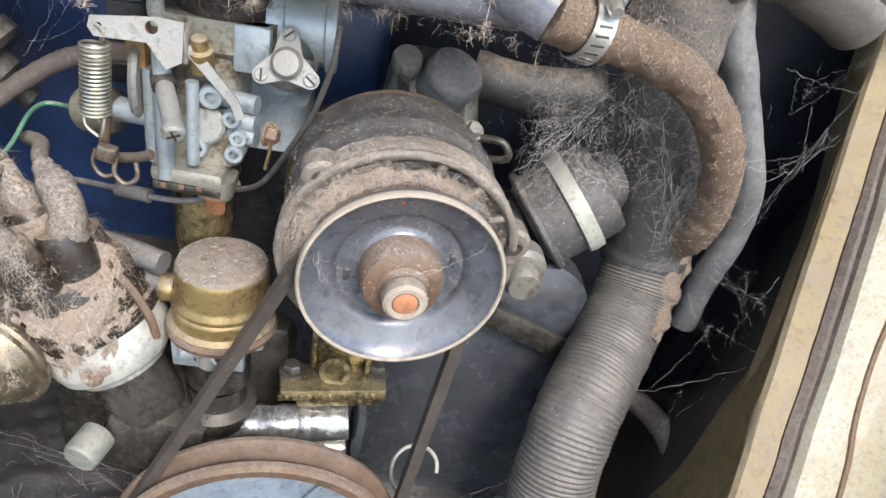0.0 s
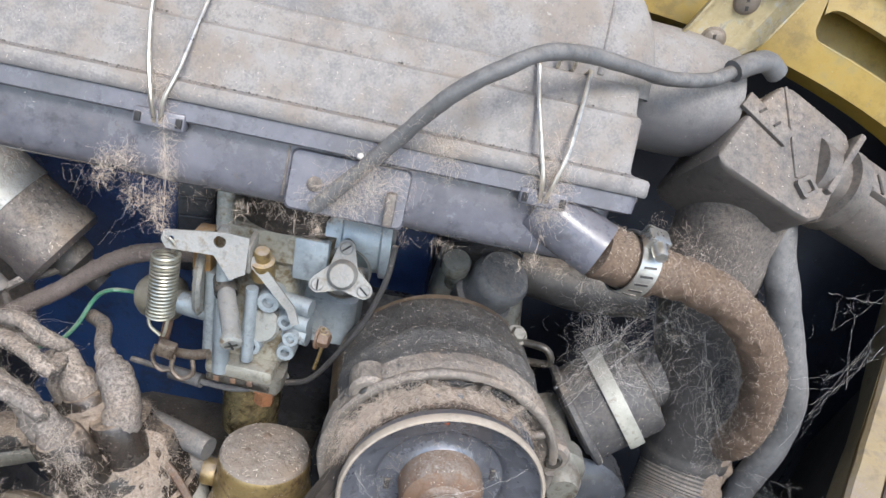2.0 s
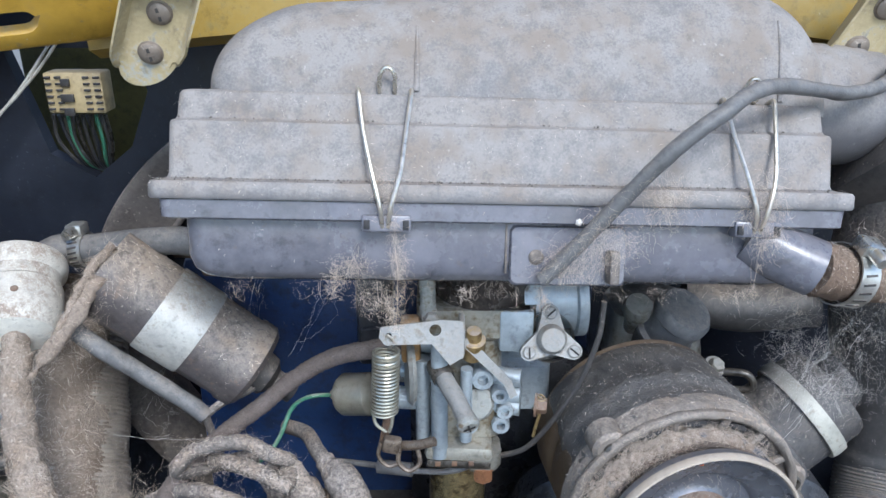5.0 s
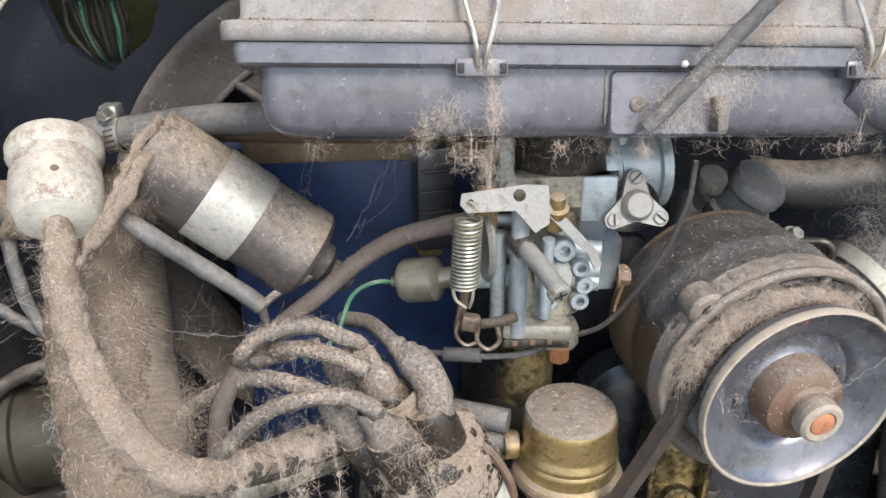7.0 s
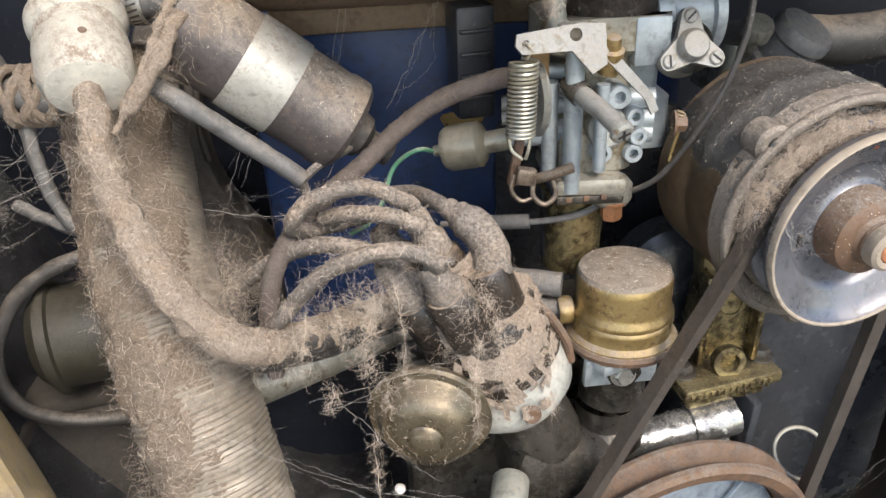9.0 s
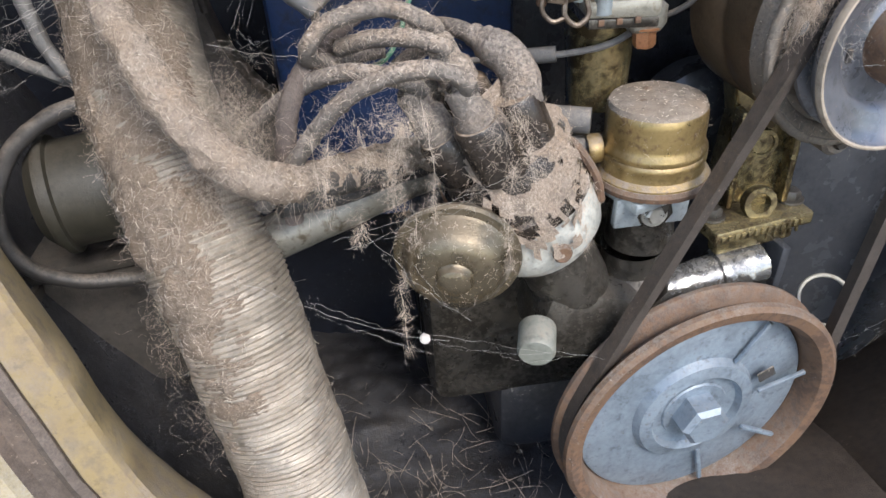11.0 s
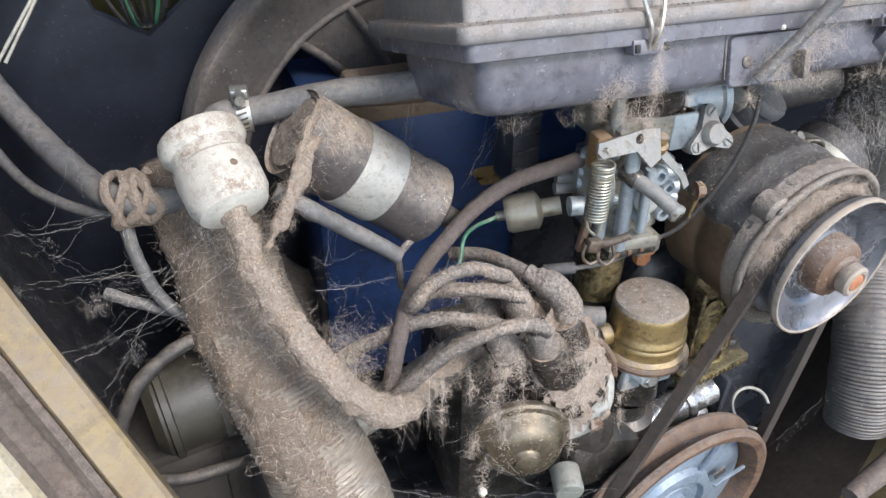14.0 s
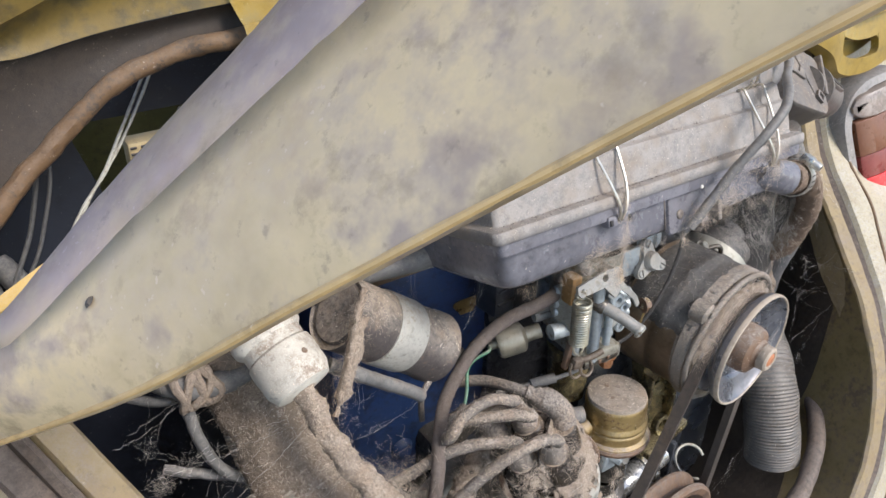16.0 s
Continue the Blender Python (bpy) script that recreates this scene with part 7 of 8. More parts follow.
# loom plug in the bulkhead opening
conn = thing("loom_connector", (-0.37, 0.545, 0.925), "ivory multi-pin loom connector with hanging wires", "connector")
part("shell", block((0.040, 0.018, 0.028), pose(-0.3615, 0.546, 0.957), 0.002), M_IVORY, conn)
for i in (-2, -1, 1, 2):
    for j in range(6):
        part("pin_hole", block((0.0042, 0.002, 0.0016), pose(-0.3615 + (i * 0.0070 + (0.0025 if i > 0 else -0.0025)), 0.5365, 0.957 + (j - 2.5) * 0.0043), 0.0003), M_RUBBER, conn, "dark pin slot")
for j, w in ((-0.0105, 0.007), (-0.001, 0.009), (0.0095, 0.006)):
    part("key_hole", block((w, 0.002, 0.0052), pose(-0.366, 0.5355, 0.955 + j), 0.0004), M_RUBBER, conn, "dark key slot")
for k in range(12):
    x = -0.384 + 0.0033 * k
    col = (M_RUBBER, M_BLACK, M_OLIVE, M_GREEN, M_RUBBER, M_OILY)[k % 6]
    part("wire", tube([(x, 0.548, 0.94), (x + random.uniform(-0.003, 0.003), 0.552, 0.92), (-0.366 + (x + 0.366) * 0.6, 0.565, 0.898), (-0.366 + (x + 0.366) * 0.3, 0.60, 0.885)], 0.0013, 6, 0.004), col, conn)
single("dangling_wire", tube([(-0.47, 0.50, 1.03), (-0.44, 0.515, 0.99), (-0.45, 0.52, 0.94), (-0.47, 0.52, 0.90)], 0.0016, 8, 0.005), M_GREYHOSE, "thin grey wires hanging by the bulkhead", "cable")
single("dangling_wire", tube([(-0.46, 0.50, 1.03), (-0.432, 0.515, 0.985), (-0.446, 0.52, 0.93), (-0.462, 0.52, 0.90)], 0.0013, 8, 0.005), M_GREYHOSE, "thin grey wires hanging by the bulkhead", "cable")

# dry curled leaf on the undertray
bm, rows = bmesh.new(), []
for i in range(15):
    f = i / 14
    wide = 0.0155 * math.sin(math.pi * min(1.0, 0.06 + 0.94 * f)) ** 0.7
    row = []
    for k in range(7):
        g = (k - 3) / 3
        p = Vector((wide * g, 0.046 * (f - 0.5), 0.006 + 0.006 * g * g + 0.009 * (f - 0.5) ** 2 * 4 + 0.0012 * noise.noise(Vector((g * 2, f * 5, 1)))))
        row.append(bm.verts.new(pose(0.1465, 0.3425, 0.452, 10, -6, 62) @ p))
    rows.append(row)
for a, b in zip(rows, rows[1:]):
    for k in range(6):
        bm.faces.new((a[k], a[k + 1], b[k + 1], b[k]))
made = bmesh.ops.extrude_face_region(bm, geom=bm.faces[:])
bmesh.ops.translate(bm, verts=[v for v in made["geom"] if isinstance(v, bmesh.types.BMVert)], vec=(0, 0, -0.0005))
bmesh.ops.recalc_face_normals(bm, faces=bm.faces)
single("dry_leaf", bm, M_LEAF, "pale curled dry leaf on the oily undertray", "leaf")

# ---- dust fibres, tufts and cobwebs ----
def fibres(name, lines, radii, mat, label, category="dust"):
    """One object of kind stuff from many fibres, each a thin three-sided strand."""
    vs, fs, count = [], [], 0
    ref = np.array([0.31, 0.77, 0.55])
    for pts, r in zip(lines, radii):
        pts = np.asarray(pts, float)
        n = len(pts)
        t = np.gradient(pts, axis=0)
        t /= np.linalg.norm(t, axis=1, keepdims=True) + 1e-12
        u = np.cross(t, ref)
        u /= np.linalg.norm(u, axis=1, keepdims=True) + 1e-9
        v = np.cross(t, u)
        ring = [pts + (u * math.cos(2.0944 * k) + v * math.sin(2.0944 * k)) * r for k in range(3)]
        vs.append(np.stack(ring, 1).reshape(-1, 3))
        i = np.arange(n - 1)[:, None] * 3 + count
        k = np.arange(3)[None]
        k2 = (k + 1) % 3
        fs.append(np.stack([i + k, i + k2, i + 3 + k2, i + 3 + k], -1).reshape(-1, 4))
        count += 3 * n
    co = np.concatenate(vs)
    base = np.array([(co[:, 0].min() + co[:, 0].max()) / 2, (co[:, 1].min() + co[:, 1].max()) / 2, co[:, 2].min()])
    quads = np.concatenate(fs)
    me = bpy.data.meshes.new(name)
    me.vertices.add(len(co))
    me.vertices.foreach_set("co", (co - base).ravel())
    me.loops.add(quads.size)
    me.loops.foreach_set("vertex_index", quads.ravel().astype(np.int32))
    me.polygons.add(len(quads))
    me.polygons.foreach_set("loop_start", np.arange(0, quads.size, 4, dtype=np.int32))
    me.update(calc_edges=True)
    me.materials.append(mat)
    ob = new(name, me)
    ob.location = base
    return tagged(ob, label, category, kind="stuff")


rng = np.random.default_rng(7)


def curl(p, d, length, n, wild, sag=0.0):
    """A fibre that bends smoothly from p along d."""
    n += 3
    pts, step = [np.array(p, float)], length / (n - 1)
    d, bend = np.array(d, float), rng.normal(0, wild, 3)
    d /= np.linalg.norm(d) + 1e-9
    for _ in range(n - 1):
        bend = 0.75 * bend + rng.normal(0, 0.6 * wild, 3)
        d = d + np.cross(bend, d) * 0.8
        d[2] -= sag
        d /= np.linalg.norm(d) + 1e-9
        pts.append(pts[-1] + d * step)
    return np.array(pts)


def on_faces(ob, count, least_up=-0.3, keep=None):
    """Random places and normals on those faces of a part that face up enough."""
    me = ob.data
    me.calc_loop_triangles()
    base = np.array(base_of(ob))
    co = np.array([v.co for v in me.vertices]) + base
    tri = np.array([t.vertices for t in me.loop_triangles])
    a, b, c = co[tri[:, 0]], co[tri[:, 1]], co[tri[:, 2]]
    nrm = np.cross(b - a, c - a)
    area = np.linalg.norm(nrm, axis=1)
    nrm /= area[:, None] + 1e-15
    mid = (a + b + c) / 3
    w = area * (nrm[:, 2] > least_up)
    if keep is not None:
        w = w * np.array([bool(keep(p)) for p in mid])
    if w.sum() <= 0:
        return np.zeros((0, 3)), np.zeros((0, 3))
    pick = rng.choice(len(tri), count, p=w / w.sum())
    r1, r2 = np.sqrt(rng.random(count))[:, None], rng.random(count)[:, None]
    return a[pick] * (1 - r1) + b[pick] * r1 * (1 - r2) + c[pick] * r1 * r2, nrm[pick]


def furred(name, ob, count, mat, label, length=(0.004, 0.012), thick=(0.000015, 0.00005), least_up=-0.4, wild=0.35, keep=None, lift=0.30):
    places, normals = on_faces(ob, count, least_up, keep)
    lines, radii = [], []
    for p, n in zip(places, normals):
        d = rng.normal(0, 1, 3)
        d -= n * d.dot(n)
        d = d / (np.linalg.norm(d) + 1e-9) + n * rng.uniform(0.0, lift)
        lines.append(curl(p + n * 0.0001, d, rng.uniform(*length) * 0.8, 6, wild * 0.45))
        radii.append(rng.uniform(*thick))
    return fibres(name, lines, radii, mat, label)


def find(thing_name, part_name):
    return [o for o in bpy.data.objects[thing_name].children_recursive if o.name.split(".")[0] == part_name][0]


furred("dust_fibres_hose", find("breather_hose", "hose"), 2600, M_LINT, "matted dust fibres clinging to the furred hose", (0.002, 0.007), (0.000012, 0.000035), lift=0.18)
furred("dust_fibres_duct", find("heater_duct", "dust_felt"), 3800, M_LINT, "matted dust fibres clinging to the heater duct", (0.002, 0.009), (0.000012, 0.000038), lift=0.2)
furred("dust_fibres_duct", find("heater_duct", "ribbed_tube"), 900, M_LINTGREY, "loose dust fibres on the ribbed duct", (0.004, 0.012), keep=lambda p: p[1] < 0.36)
furred("dust_fibres_duct", find("heater_duct", "dust_felt"), 700, M_LINT, "long loose fibres trailing over the heater duct", (0.008, 0.022), (0.00002, 0.00006), lift=0.45, wild=0.7)
furred("dust_fibres_hose", find("breather_hose", "hose"), 600, M_LINT, "long loose fibres hanging off the furred hose", (0.008, 0.024), (0.00002, 0.00006), lift=1.0, wild=0.5, least_up=-1.1)
furred("dust_fibres_cap", find("distributor", "cap"), 1500, M_LINT, "dust fibres matted over the distributor cap", (0.003, 0.010), least_up=0.1)
furred("dust_fibres_alternator", find("alternator", "front_plate"), 2600, M_LINT, "dry brown dust fibres packed behind the pulley", (0.003, 0.010), keep=lambda p: p[2] > 0.78 and p[0] < 0.02 and (p[0] - 0.014) ** 2 + (p[2] - 0.787) ** 2 < 0.050 ** 2, lift=0.8)
furred("dust_fibres_alternator", find("alternator", "fan_hub"), 3200, M_LINT, "dry brown dust fibres packed behind the pulley", (0.006, 0.018), least_up=-1.1, keep=lambda p: p[2] > 0.78, lift=1.2)
furred("dust_fibres_shell", find("alternator", "top_shell"), 700, M_LINTGREY, "short grey dust on the alternator", (0.002, 0.006))
furred("dust_fibres_coolant", find("coolant_hose", "hose"), 1500, M_LINT, "dust fibres on the coolant hose", (0.002, 0.007))
furred("dust_fibres_cover", find("air_filter_housing", "cover"), 500, M_LINTGREY, "loose fibres on the filter cover", (0.002, 0.007), least_up=0.2)
for name in [o.name for o in bpy.data.objects if o.name.startswith("ignition_lead")]:
    furred("dust_fibres_lead", [o for o in bpy.data.objects[name].children if o.name.startswith("lead")][0], 350, M_LINT, "dust fibres on the ignition lead", (0.003, 0.010))
for name in [o.name for o in bpy.data.objects if o.name.startswith("ignition_lead")]:
    furred("dust_fibres_lead", [o for o in bpy.data.objects[name].children if o.name.startswith("lead")][0], 90, M_LINT, "long loose fibres on the ignition lead", (0.006, 0.016), (0.00002, 0.00006), lift=0.8, wild=0.7, least_up=-1.1)
furred("dust_fibres_strand", find("lint_strand", "strand"), 500, M_LINT, "lint fibres on the matted strand", (0.004, 0.012), least_up=-1.1)
furred("dust_fibres_vacuum", find("distributor", "vacuum_unit"), 260, M_LINT, "dust fibres on the vacuum canister", (0.003, 0.010))
furred("dust_fibres_drape", drape, 2600, M_LINT, "dry fibres of the matted lint drape", (0.004, 0.013), least_up=-1.1, lift=0.35)
furred("dust_fibres_roll", lint_ring, 2400, M_LINT, "dry fibres of the lint roll behind the pulley", (0.003, 0.010), least_up=-1.1, lift=0.5)
furred("dust_fibres_pump", find("fuel_pump", "cap"), 260, M_LINT, "dust fibres on the fuel pump", (0.002, 0.006))


def arc_tufts():
    return [(tuple(alt_at(a, r, -0.0205)), (0.0035, 0.0020, 0.0030), 60, (0.004, 0.013)) for a in range(40, 190, 5) for r in (0.044, 0.048)] + [(tuple(alt_at(a, 0.050, -0.017)), (0.0045, 0.003, 0.0045), 210, (0.004, 0.012)) for a in (108, 116, 124, 132, 140, 148, 156, 164)]


def tuft(lines, radii, at, spread, count, length, sag=0.10, wild=0.22, thick=(0.000015, 0.000045)):
    for _ in range(count):
        p = np.array(at) + rng.normal(0, 1, 3) * np.array(spread)
        lines.append(curl(p, rng.normal(0, 1, 3), rng.uniform(*length), 9, wild, sag))
        radii.append(rng.uniform(*thick))


def hanging(lines, radii, top, drop, count, spread=0.004, thick=(0.000016, 0.00006)):
    """A ragged string of lint lumps that hangs down from top."""
    nodes = max(3, int(drop / 0.007))
    x, y = 0.0, 0.0
    string = [np.array(top, float)]
    for k in range(nodes):
        x, y = x + rng.normal(0, spread * 0.4), y + rng.normal(0, spread * 0.3)
        p = np.array(top) + np.array([x, y, -drop * (k + rng.random()) / nodes])
        string.append(p)
        lump = spread * rng.uniform(0.15, 0.55)
        for _ in range(int(1.6 * count / nodes)):
            q = p + rng.normal(0, 1, 3) * np.array([lump, lump, lump * 1.6])
            lines.append(curl(q, rng.normal(0, 1, 3) + np.array([0, 0, -0.4]), rng.uniform(0.0015, 0.0065), 6, 0.30, 0.06))
            radii.append(rng.uniform(*thick))
    lines.append(np.array(string))
    radii.append(0.00010)


def lint(name, mat, label, tufts=(), hangs=()):
    lines, radii = [], []
    for t in tufts:
        tuft(lines, radii, *t)
    for h in hangs:
        hanging(lines, radii, *h)
    return fibres(name, lines, radii, mat, label, "lint")


lint("lint_packing", M_LINT, "dry brown lint packed behind the alternator pulley", arc_tufts())


def bx(x, y, z):
    return tuple(AF @ Vector((x, y, z)))


lint("lint_clump", M_LINT, "ragged lint caught on the first filter clip", [(bx(0.1005, -0.003, 0.000), (0.002, 0.0015, 0.006), 200, (0.003, 0.010)), (bx(0.106, 0.004, -0.030), (0.002, 0.002, 0.008), 300, (0.003, 0.008)), (bx(0.103, 0.006, -0.052), (0.002, 0.0015, 0.004), 200, (0.003, 0.007)),
     (bx(0.086, 0.006, -0.032), (0.004, 0.002, 0.003), 240, (0.003, 0.008)), (bx(0.078, 0.010, -0.040), (0.002, 0.002, 0.004), 160, (0.003, 0.007)), (bx(0.091, 0.008, -0.046), (0.002, 0.001, 0.003), 120, (0.003, 0.006))], [(bx(0.104, -0.004, -0.010), 0.055, 160, 0.002), (bx(0.096, 0.004, -0.036), 0.020, 60, 0.003)])
lint("lint_clump", M_LINT, "ragged lint caught on the second filter clip", [(bx(0.267, -0.003, -0.002), (0.004, 0.002, 0.007), 420, (0.005, 0.013)), (bx(0.272, 0.0, -0.016), (0.004, 0.002, 0.004), 200, (0.005, 0.012))], [(bx(0.270, 0.002, -0.012), 0.030, 70, 0.002)])
lint("lint_clump", M_LINT, "ragged lint on the end of the vacuum hose", [((-0.056, 0.320, 0.922), (0.006, 0.003, 0.004), 420, (0.004, 0.011)), ((-0.040, 0.311, 0.936), (0.007, 0.003, 0.006), 420, (0.004, 0.011)), ((-0.020, 0.307, 0.955), (0.006, 0.002, 0.006), 160, (0.004, 0.010)), (bx(0.222, -0.008, -0.002), (0.003, 0.002, 0.006), 130, (0.004, 0.010))], [((-0.066, 0.325, 0.912), 0.014, 90, 0.003)])
lint("lint_fringe", M_LINT, "ragged lint under the filter tray", [(bx(x, 0.016 + 0.006 * rng.random(), -0.043), (0.004, 0.003, 0.002), int(rng.integers(8, 46)), (0.003, 0.009)) for x in rng.uniform(0.03, 0.30, 13)], [(bx(x, 0.016, -0.042), rng.uniform(0.004, 0.014), 14, 0.0016) for x in rng.uniform(0.03, 0.30, 9)])
lint("lint_clump", M_LINT, "lint tangled round the coolant hose clamp", [((0.096, 0.347, 0.918), (0.010, 0.005, 0.006), 200, (0.003, 0.010)), ((0.125, 0.370, 0.900), (0.012, 0.006, 0.010), 160, (0.004, 0.012)), ((0.115, 0.380, 0.870), (0.010, 0.010, 0.014), 70, (0.006, 0.018))])
lint("lint_clump", M_LINTGREY, "grey lint between the hoses", [((0.155, 0.395, 0.835), (0.016, 0.010, 0.024), 220, (0.008, 0.024)), ((0.110, 0.392, 0.840), (0.018, 0.012, 0.018), 260, (0.006, 0.020)), ((0.083, 0.385, 0.845), (0.004, 0.006, 0.020), 320, (0.005, 0.014)), ((0.172, 0.390, 0.815), (0.004, 0.006, 0.022), 420, (0.004, 0.014)), ((0.098, 0.372, 0.828), (0.012, 0.005, 0.010), 260, (0.004, 0.013)), ((0.182, 0.400, 0.78), (0.004, 0.004, 0.026), 160, (0.006, 0.016))])
lint("lint_clump", M_LINT, "lint strings hanging from the ignition leads", [((-0.225, 0.300, 0.778), (0.018, 0.004, 0.006), 150, (0.005, 0.014))], [((-0.205, 0.298, 0.786), 0.060, 160, 0.003), ((-0.232, 0.303, 0.775), 0.030, 90, 0.004), ((-0.250, 0.310, 0.768), 0.026, 70, 0.004), ((-0.166, 0.288, 0.760), 0.055, 260, 0.004), ((-0.134, 0.292, 0.745), 0.040, 160, 0.004), ((-0.212, 0.290, 0.735), 0.020, 70, 0.006), ((-0.235, 0.282, 0.745), 0.014, 90, 0.005)])
lint("lint_clump", M_LINT, "lint on the vacuum canister edge", [], [((-0.220, 0.300, 0.700), 0.050, 150, 0.003)])
lint("lint_clump", M_LINT, "matted lint strand from breather to coil", [((-0.312 + 0.030 * f, 0.378 + 0.008 * f, 0.852 + 0.036 * f), (0.004, 0.003, 0.004), 60, (0.006, 0.016)) for f in np.linspace(0, 1, 8)])
lint("lint_clump", M_LINTGREY, "grey lint in the low corner of the bay", [((-0.33, 0.31, 0.60), (0.012, 0.012, 0.012), 60, (0.004, 0.016)), ((-0.41, 0.42, 0.79), (0.006, 0.005, 0.005), 90, (0.002, 0.008)), ((-0.425, 0.425, 0.778), (0.004, 0.004, 0.004), 220, (0.002, 0.007))])
lint("lint_clump", M_LINT, "lint over the heater duct edge", [((-0.300, 0.325, 0.745), (0.009, 0.009, 0.016), 620, (0.004, 0.014)), ((-0.290, 0.345, 0.762), (0.009, 0.010, 0.014), 900, (0.005, 0.018)), ((-0.338, 0.318, 0.66), (0.006, 0.006, 0.02), 180, (0.006, 0.018)), ((-0.325, 0.305, 0.615), (0.006, 0.006, 0.012), 160, (0.006, 0.016))])
lint("lint_clump", M_LINT, "ragged lint strings on the distributor and its leads", [((-0.214, 0.292, 0.780), (0.006, 0.003, 0.005), 260, (0.004, 0.012)), ((-0.172, 0.300, 0.770), (0.004, 0.003, 0.012), 220, (0.004, 0.011))], [((-0.214, 0.292, 0.782), 0.045, 420, 0.006), ((-0.166, 0.298, 0.780), 0.050, 320, 0.005), ((-0.245, 0.306, 0.770), 0.028, 200, 0.005)])
lint("straw", M_LINT, "dry straw and dust on the undertray", [((-0.15 + 0.1 * rng.normal(), 0.36 + 0.05 * rng.normal(), 0.462), (0.03, 0.03, 0.002), 7, (0.010, 0.05), 0.02, 0.10, (0.00005, 0.00015)) for _ in range(40)])


def thread(a, b, sag=0.004, n=14, wob=0.0003):
    a, b = np.array(a), np.array(b)
    f = np.linspace(0, 1, n)[:, None]
    p = a * (1 - f) + b * f
    p[:, 2] -= sag * 4 * (f * (1 - f))[:, 0]
    p[1:-1] += rng.normal(0, wob, (n - 2, 3))
    return p


def web(name, label, ends, extra, spread):
    """Cobweb threads between given ends, with loose threads near the middle."""
    lines, radii = [], []
    for a, b in ends:
        a, b = np.array(a), np.array(b)
        line = thread(a, b, rng.uniform(0.001, 0.008), 18, 0.0007)
        lines.append(line)
        radii.append(rng.uniform(0.00003, 0.00008))
        knots = [a * (1 - f) + b * f + rng.normal(0, spread * 1.6, 3) for f in rng.random(max(2, extra // 2))]
        for q in knots:
            for _ in range(2):
                lines.append(thread(q, line[rng.integers(1, 17)] + rng.normal(0, spread * 0.5, 3), rng.uniform(0, 0.004), 12, 0.0006))
                radii.append(rng.uniform(0.000018, 0.000048))
            if rng.random() < 0.5:
                tuft(lines, radii, q, (0.0016, 0.0016, 0.0024), int(rng.integers(6, 22)), (0.002, 0.008), 0.15, 0.5, (0.00001, 0.00003))
        for _ in range(extra // 3):
            f = rng.random()
            lines.append(curl(a * (1 - f) + b * f, rng.normal(0, 1, 3), rng.uniform(0.005, 0.018), 10, 0.5, 0.12))
            radii.append(rng.uniform(0.00001, 0.000028))
    return fibres(name, lines, radii, M_WEB, label, "cobweb")


web("cobweb", "cobweb threads by the alternator and warm-air duct", [((0.070, 0.345, 0.845), (0.125, 0.380, 0.890)), ((0.060, 0.335, 0.835), (0.110, 0.400, 0.850)), ((0.110, 0.400, 0.860), (0.160, 0.400, 0.840)), ((0.075, 0.340, 0.850), (0.150, 0.410, 0.80)), ((0.060, 0.330, 0.820), (0.120, 0.37, 0.875)), ((0.165, 0.36, 0.80), (0.150, 0.41, 0.85))], 9, 0.006)
web("cobweb", "cobweb threads across the dark right side of the bay", [((0.195, 0.355, 0.840), (0.270, 0.43, 0.845)), ((0.20, 0.37, 0.80), (0.29, 0.46, 0.87)), ((0.185, 0.37, 0.77), (0.235, 0.36, 0.765)), ((0.20, 0.39, 0.89), (0.28, 0.45, 0.865)), ((0.19, 0.38, 0.74), (0.225, 0.34, 0.74)), ((0.23, 0.36, 0.78), (0.24, 0.40, 0.70))], 7, 0.010)
web("cobweb", "cobweb threads across the dark left side of the bay", [((-0.44, 0.36, 0.845), (-0.395, 0.40, 0.815)), ((-0.43, 0.35, 0.80), (-0.34, 0.37, 0.83)), ((-0.45, 0.37, 0.87), (-0.40, 0.43, 0.835)), ((-0.405, 0.42, 0.80), (-0.33, 0.37, 0.835)), ((-0.42, 0.33, 0.79), (-0.40, 0.41, 0.77)), ((-0.36, 0.37, 0.745), (-0.335, 0.36, 0.815))], 8, 0.008)
web("cobweb", "cobweb threads round the blue engine side", [((-0.24, 0.41, 0.80), (-0.21, 0.45, 0.90)), ((-0.20, 0.40, 0.83), (-0.16, 0.41, 0.90)), ((-0.29, 0.40, 0.79), (-0.26, 0.45, 0.85)), ((-0.31, 0.43, 0.77), (-0.25, 0.43, 0.78)), ((-0.22, 0.42, 0.76), (-0.30, 0.38, 0.79))], 6, 0.006)
web("cobweb", "cobweb threads under the distributor", [((-0.235, 0.285, 0.735), (-0.19, 0.28, 0.68)), ((-0.215, 0.30, 0.66), (-0.10, 0.30, 0.62)), ((-0.30, 0.31, 0.70), (-0.20, 0.29, 0.66)), ((-0.25, 0.30, 0.72), (-0.17, 0.29, 0.75))], 3, 0.003)
web("cobweb", "cobweb threads across the alternator pulley", [((-0.030, 0.296, 0.80), (-0.010, 0.287, 0.785)), ((-0.028, 0.296, 0.812), (-0.024, 0.293, 0.785)), ((0.01, 0.285, 0.80), (0.05, 0.296, 0.815))], 3, 0.002)
web("cobweb", "cobweb threads in the low right of the bay", [((0.03, 0.31, 0.60), (0.12, 0.33, 0.64)), ((0.17, 0.36, 0.68), (0.23, 0.35, 0.72))], 4, 0.008)
single("white_fluff", lathe([(0, 0.003), (0.0026, 0.0018), (0.0032, 0), (0.0024, -0.002), (0, -0.003)], (-0.2105, 0.320, 0.637), (0.3, 0.2, 1), 10), M_WEB, "small white egg sac on a web thread", "egg sac")


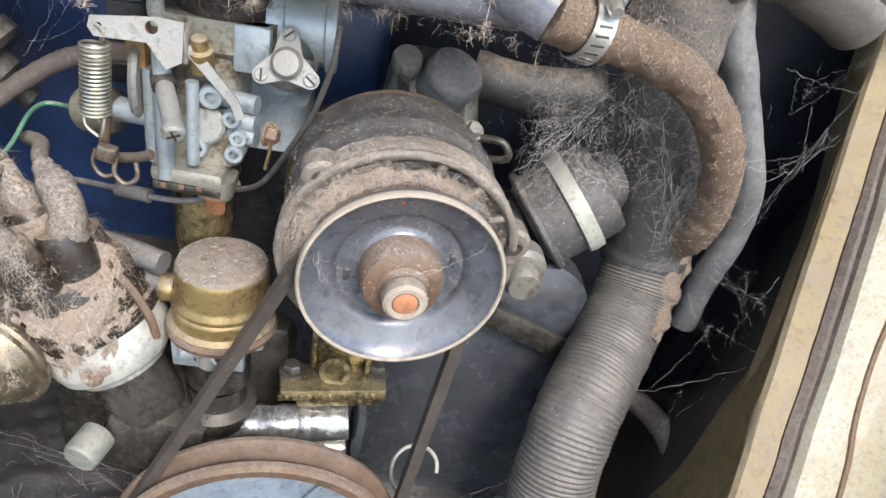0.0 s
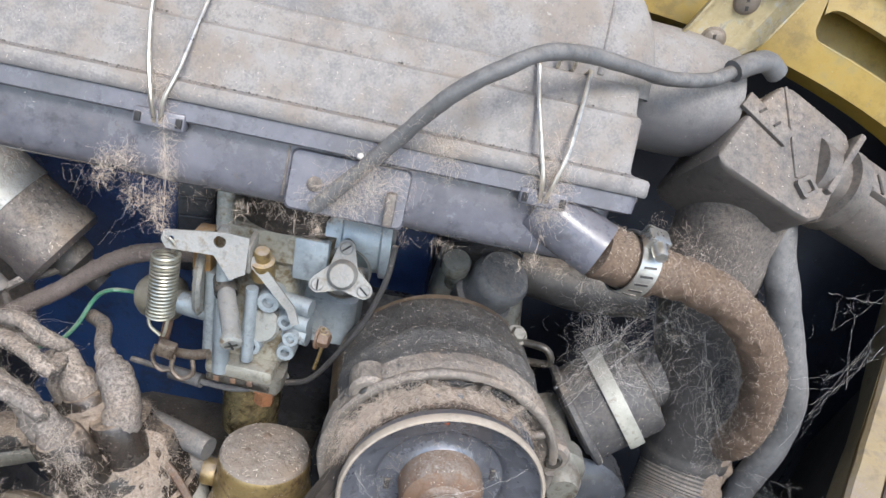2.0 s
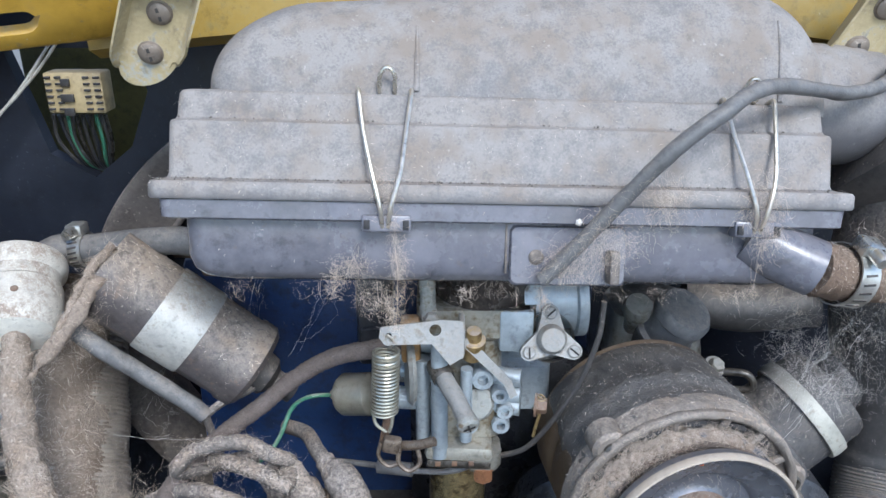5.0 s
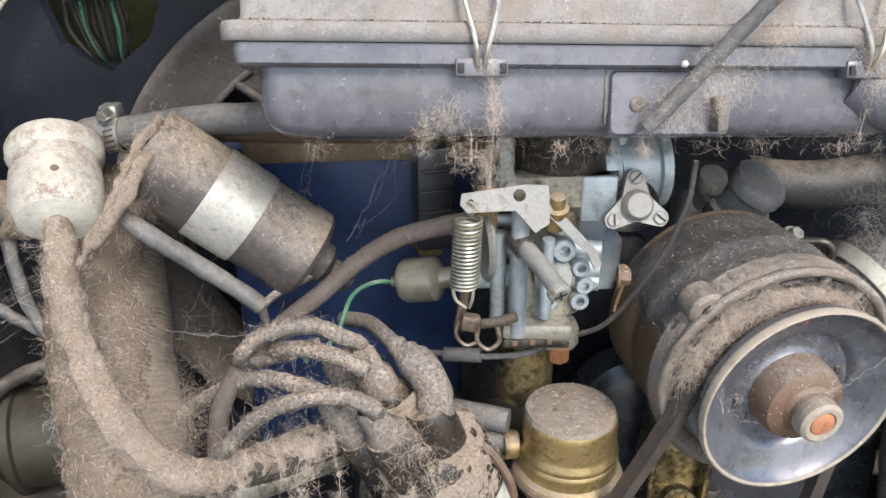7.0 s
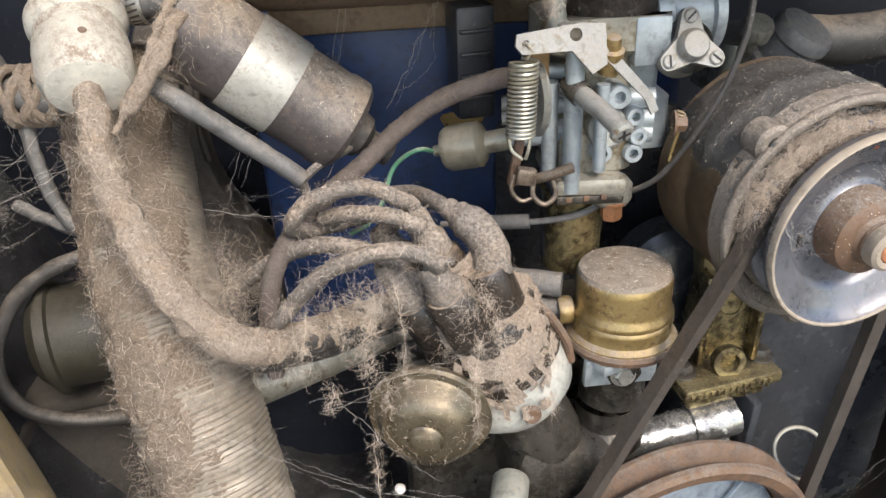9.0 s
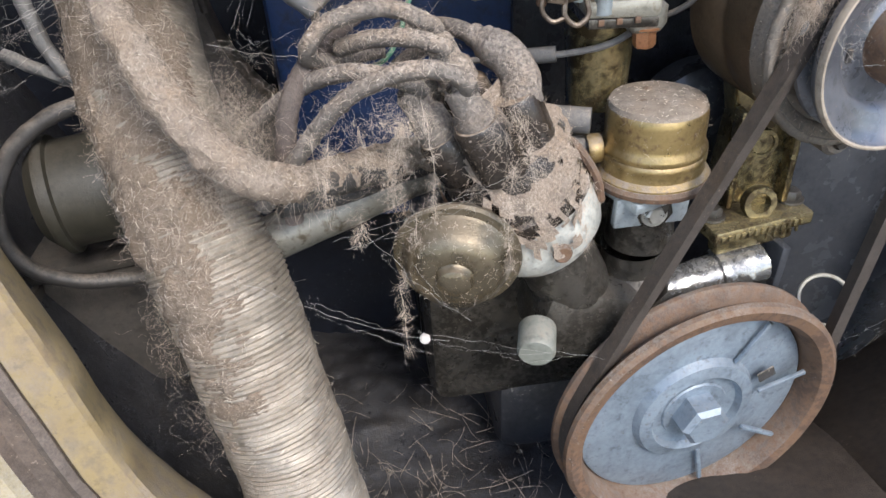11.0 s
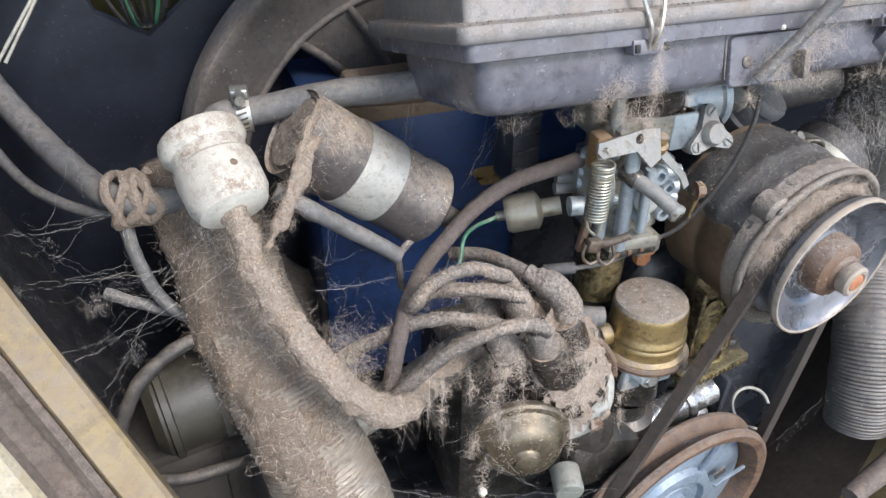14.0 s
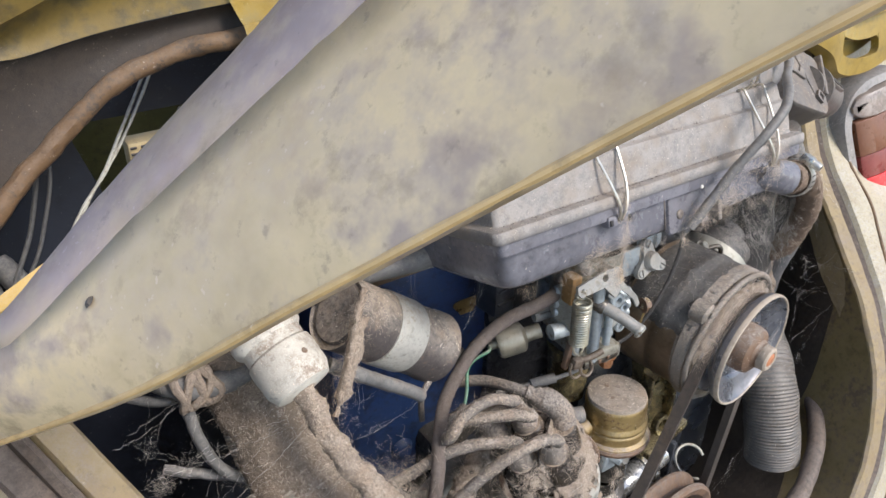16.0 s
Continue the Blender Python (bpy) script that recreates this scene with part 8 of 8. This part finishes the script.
def crumbs(name, places, sizes, mat, label):
    """Loose crumbs of dirt, each a small uneven eight-sided grain, as one object."""
    vs, fs = [], []
    for p, s in zip(places, sizes):
        k = len(vs)
        for d in ((1, 0, 0), (0, 1, 0), (-1, 0, 0), (0, -1, 0), (0, 0, 1), (0, 0, -0.6)):
            vs.append(tuple(np.array(p) + np.array(d) * s * rng.uniform(0.6, 1.3, 3)))
        fs += [(k + i, k + (i + 1) % 4, k + 4) for i in range(4)] + [(k + (i + 1) % 4, k + i, k + 5) for i in range(4)]
    me = bpy.data.meshes.new(name)
    base = np.array(vs).min(axis=0)
    me.from_pydata([tuple(np.array(v) - base) for v in vs], [], fs)
    me.materials.append(mat)
    ob = new(name, me)
    ob.location = base
    return tagged(ob, label, "dirt", kind="stuff")


places = [bx(rng.uniform(0.006, L - 0.008), 0.0058 - abs(rng.normal(0, 0.0009)), 0.0056) for _ in range(260)] + [bx(rng.uniform(0.0, L), rng.uniform(0.0, 0.0055), 0.0048) for _ in range(90)] + [bx(rng.uniform(0.02, L - 0.01), 0.0262 + rng.normal(0, 0.0005), 0.0440) for _ in range(170)] + [bx(rng.uniform(0.01, L - 0.01), 0.0115 + rng.normal(0, 0.001), 0.0318) for _ in range(80)]
crumbs("dirt_crumbs", places, 0.00012 + 0.0006 * rng.random(len(places)) ** 2, M_CRUMB, "dark dirt crumbs caught on the filter cover's step")
places = [(x, y, pan_height(x, y) + 0.001) for x, y in zip(rng.uniform(-0.25, 0.14, 260), rng.uniform(0.24, 0.44, 260))]
crumbs("dirt_crumbs", places, 0.0004 + 0.0028 * rng.random(len(places)) ** 3, M_CRUMB, "dirt crumbs strewn over the undertray")


def flecks(name, ob, count, label, least_up=-0.2, length=(0.0007, 0.0032), thick=(0.00005, 0.00014), keep=None):
    """Pale dry flecks and chaff lying on a part."""
    return furred(name, ob, int(count * 1.6), M_FLECK, label, length, thick, least_up, 0.10, keep, 0.15)


flecks("chaff_hose", find("breather_hose", "hose"), 420, "pale chaff stuck to the furred hose", -0.6)
flecks("chaff_duct", find("heater_duct", "dust_felt"), 620, "pale chaff stuck to the matted duct", -0.6, (0.001, 0.006))
flecks("chaff_duct", find("heater_duct", "ribbed_tube"), 200, "pale chaff caught in the duct ribs", -0.6, (0.002, 0.008), keep=lambda p: p[2] < 0.68)
flecks("chaff_cap", find("distributor", "cap"), 70, "pale chaff on the distributor cap", 0.0)
flecks("chaff_body", find("distributor", "vacuum_unit"), 60, "pale chaff on the vacuum canister", -0.3)
flecks("chaff_coil", find("ignition_coil", "can"), 170, "pale chaff on the ignition coil", 0.1)
flecks("chaff_alternator", find("alternator", "front_plate"), 170, "pale chaff on the alternator face", -0.6)
flecks("chaff_alternator", find("alternator", "top_shell"), 170, "pale chaff on the alternator shell", -0.2, (0.0005, 0.002))
flecks("chaff_pulley", find("alternator", "hub"), 70, "pale chaff on the pulley hub", -0.9, (0.0005, 0.0018))
flecks("chaff_coolant", find("coolant_hose", "hose"), 220, "pale chaff on the coolant hose", -0.5, (0.0006, 0.0026))
flecks("chaff_pump", find("fuel_pump", "dust_top"), 90, "pale chaff on the fuel pump", 0.2, (0.0008, 0.003))
flecks("chaff_breather", find("oil_breather", "body"), 90, "pale chaff on the breather", 0.0, (0.0005, 0.002))
flecks("chaff_cover", find("air_filter_housing", "cover"), 420, "pale chaff on the filter cover", 0.1, (0.0004, 0.0016), (0.00004, 0.00010))
flecks("chaff_tray", find("air_filter_housing", "tray"), 120, "pale chaff on the filter tray", -0.3, (0.0004, 0.0022), (0.00004, 0.00010))
flecks("chaff_duct", find("warm_air_duct", "ribbed_tube"), 260, "pale chaff on the warm-air duct", -0.3, (0.0005, 0.002))
flecks("chaff_drum", find("starter_motor", "drum"), 160, "pale chaff on the starter drum", -0.5, (0.0005, 0.0022))
flecks("chaff_housing", find("warm_air_housing", "housing"), 120, "pale chaff on the intake housing", 0.0, (0.0004, 0.0016))
for name in [o.name for o in bpy.data.objects if o.name.startswith("ignition_lead")]:
    flecks("chaff_lead", [o for o in bpy.data.objects[name].children if o.name.startswith("lead")][0], 110, "pale chaff on the ignition lead", -0.4)
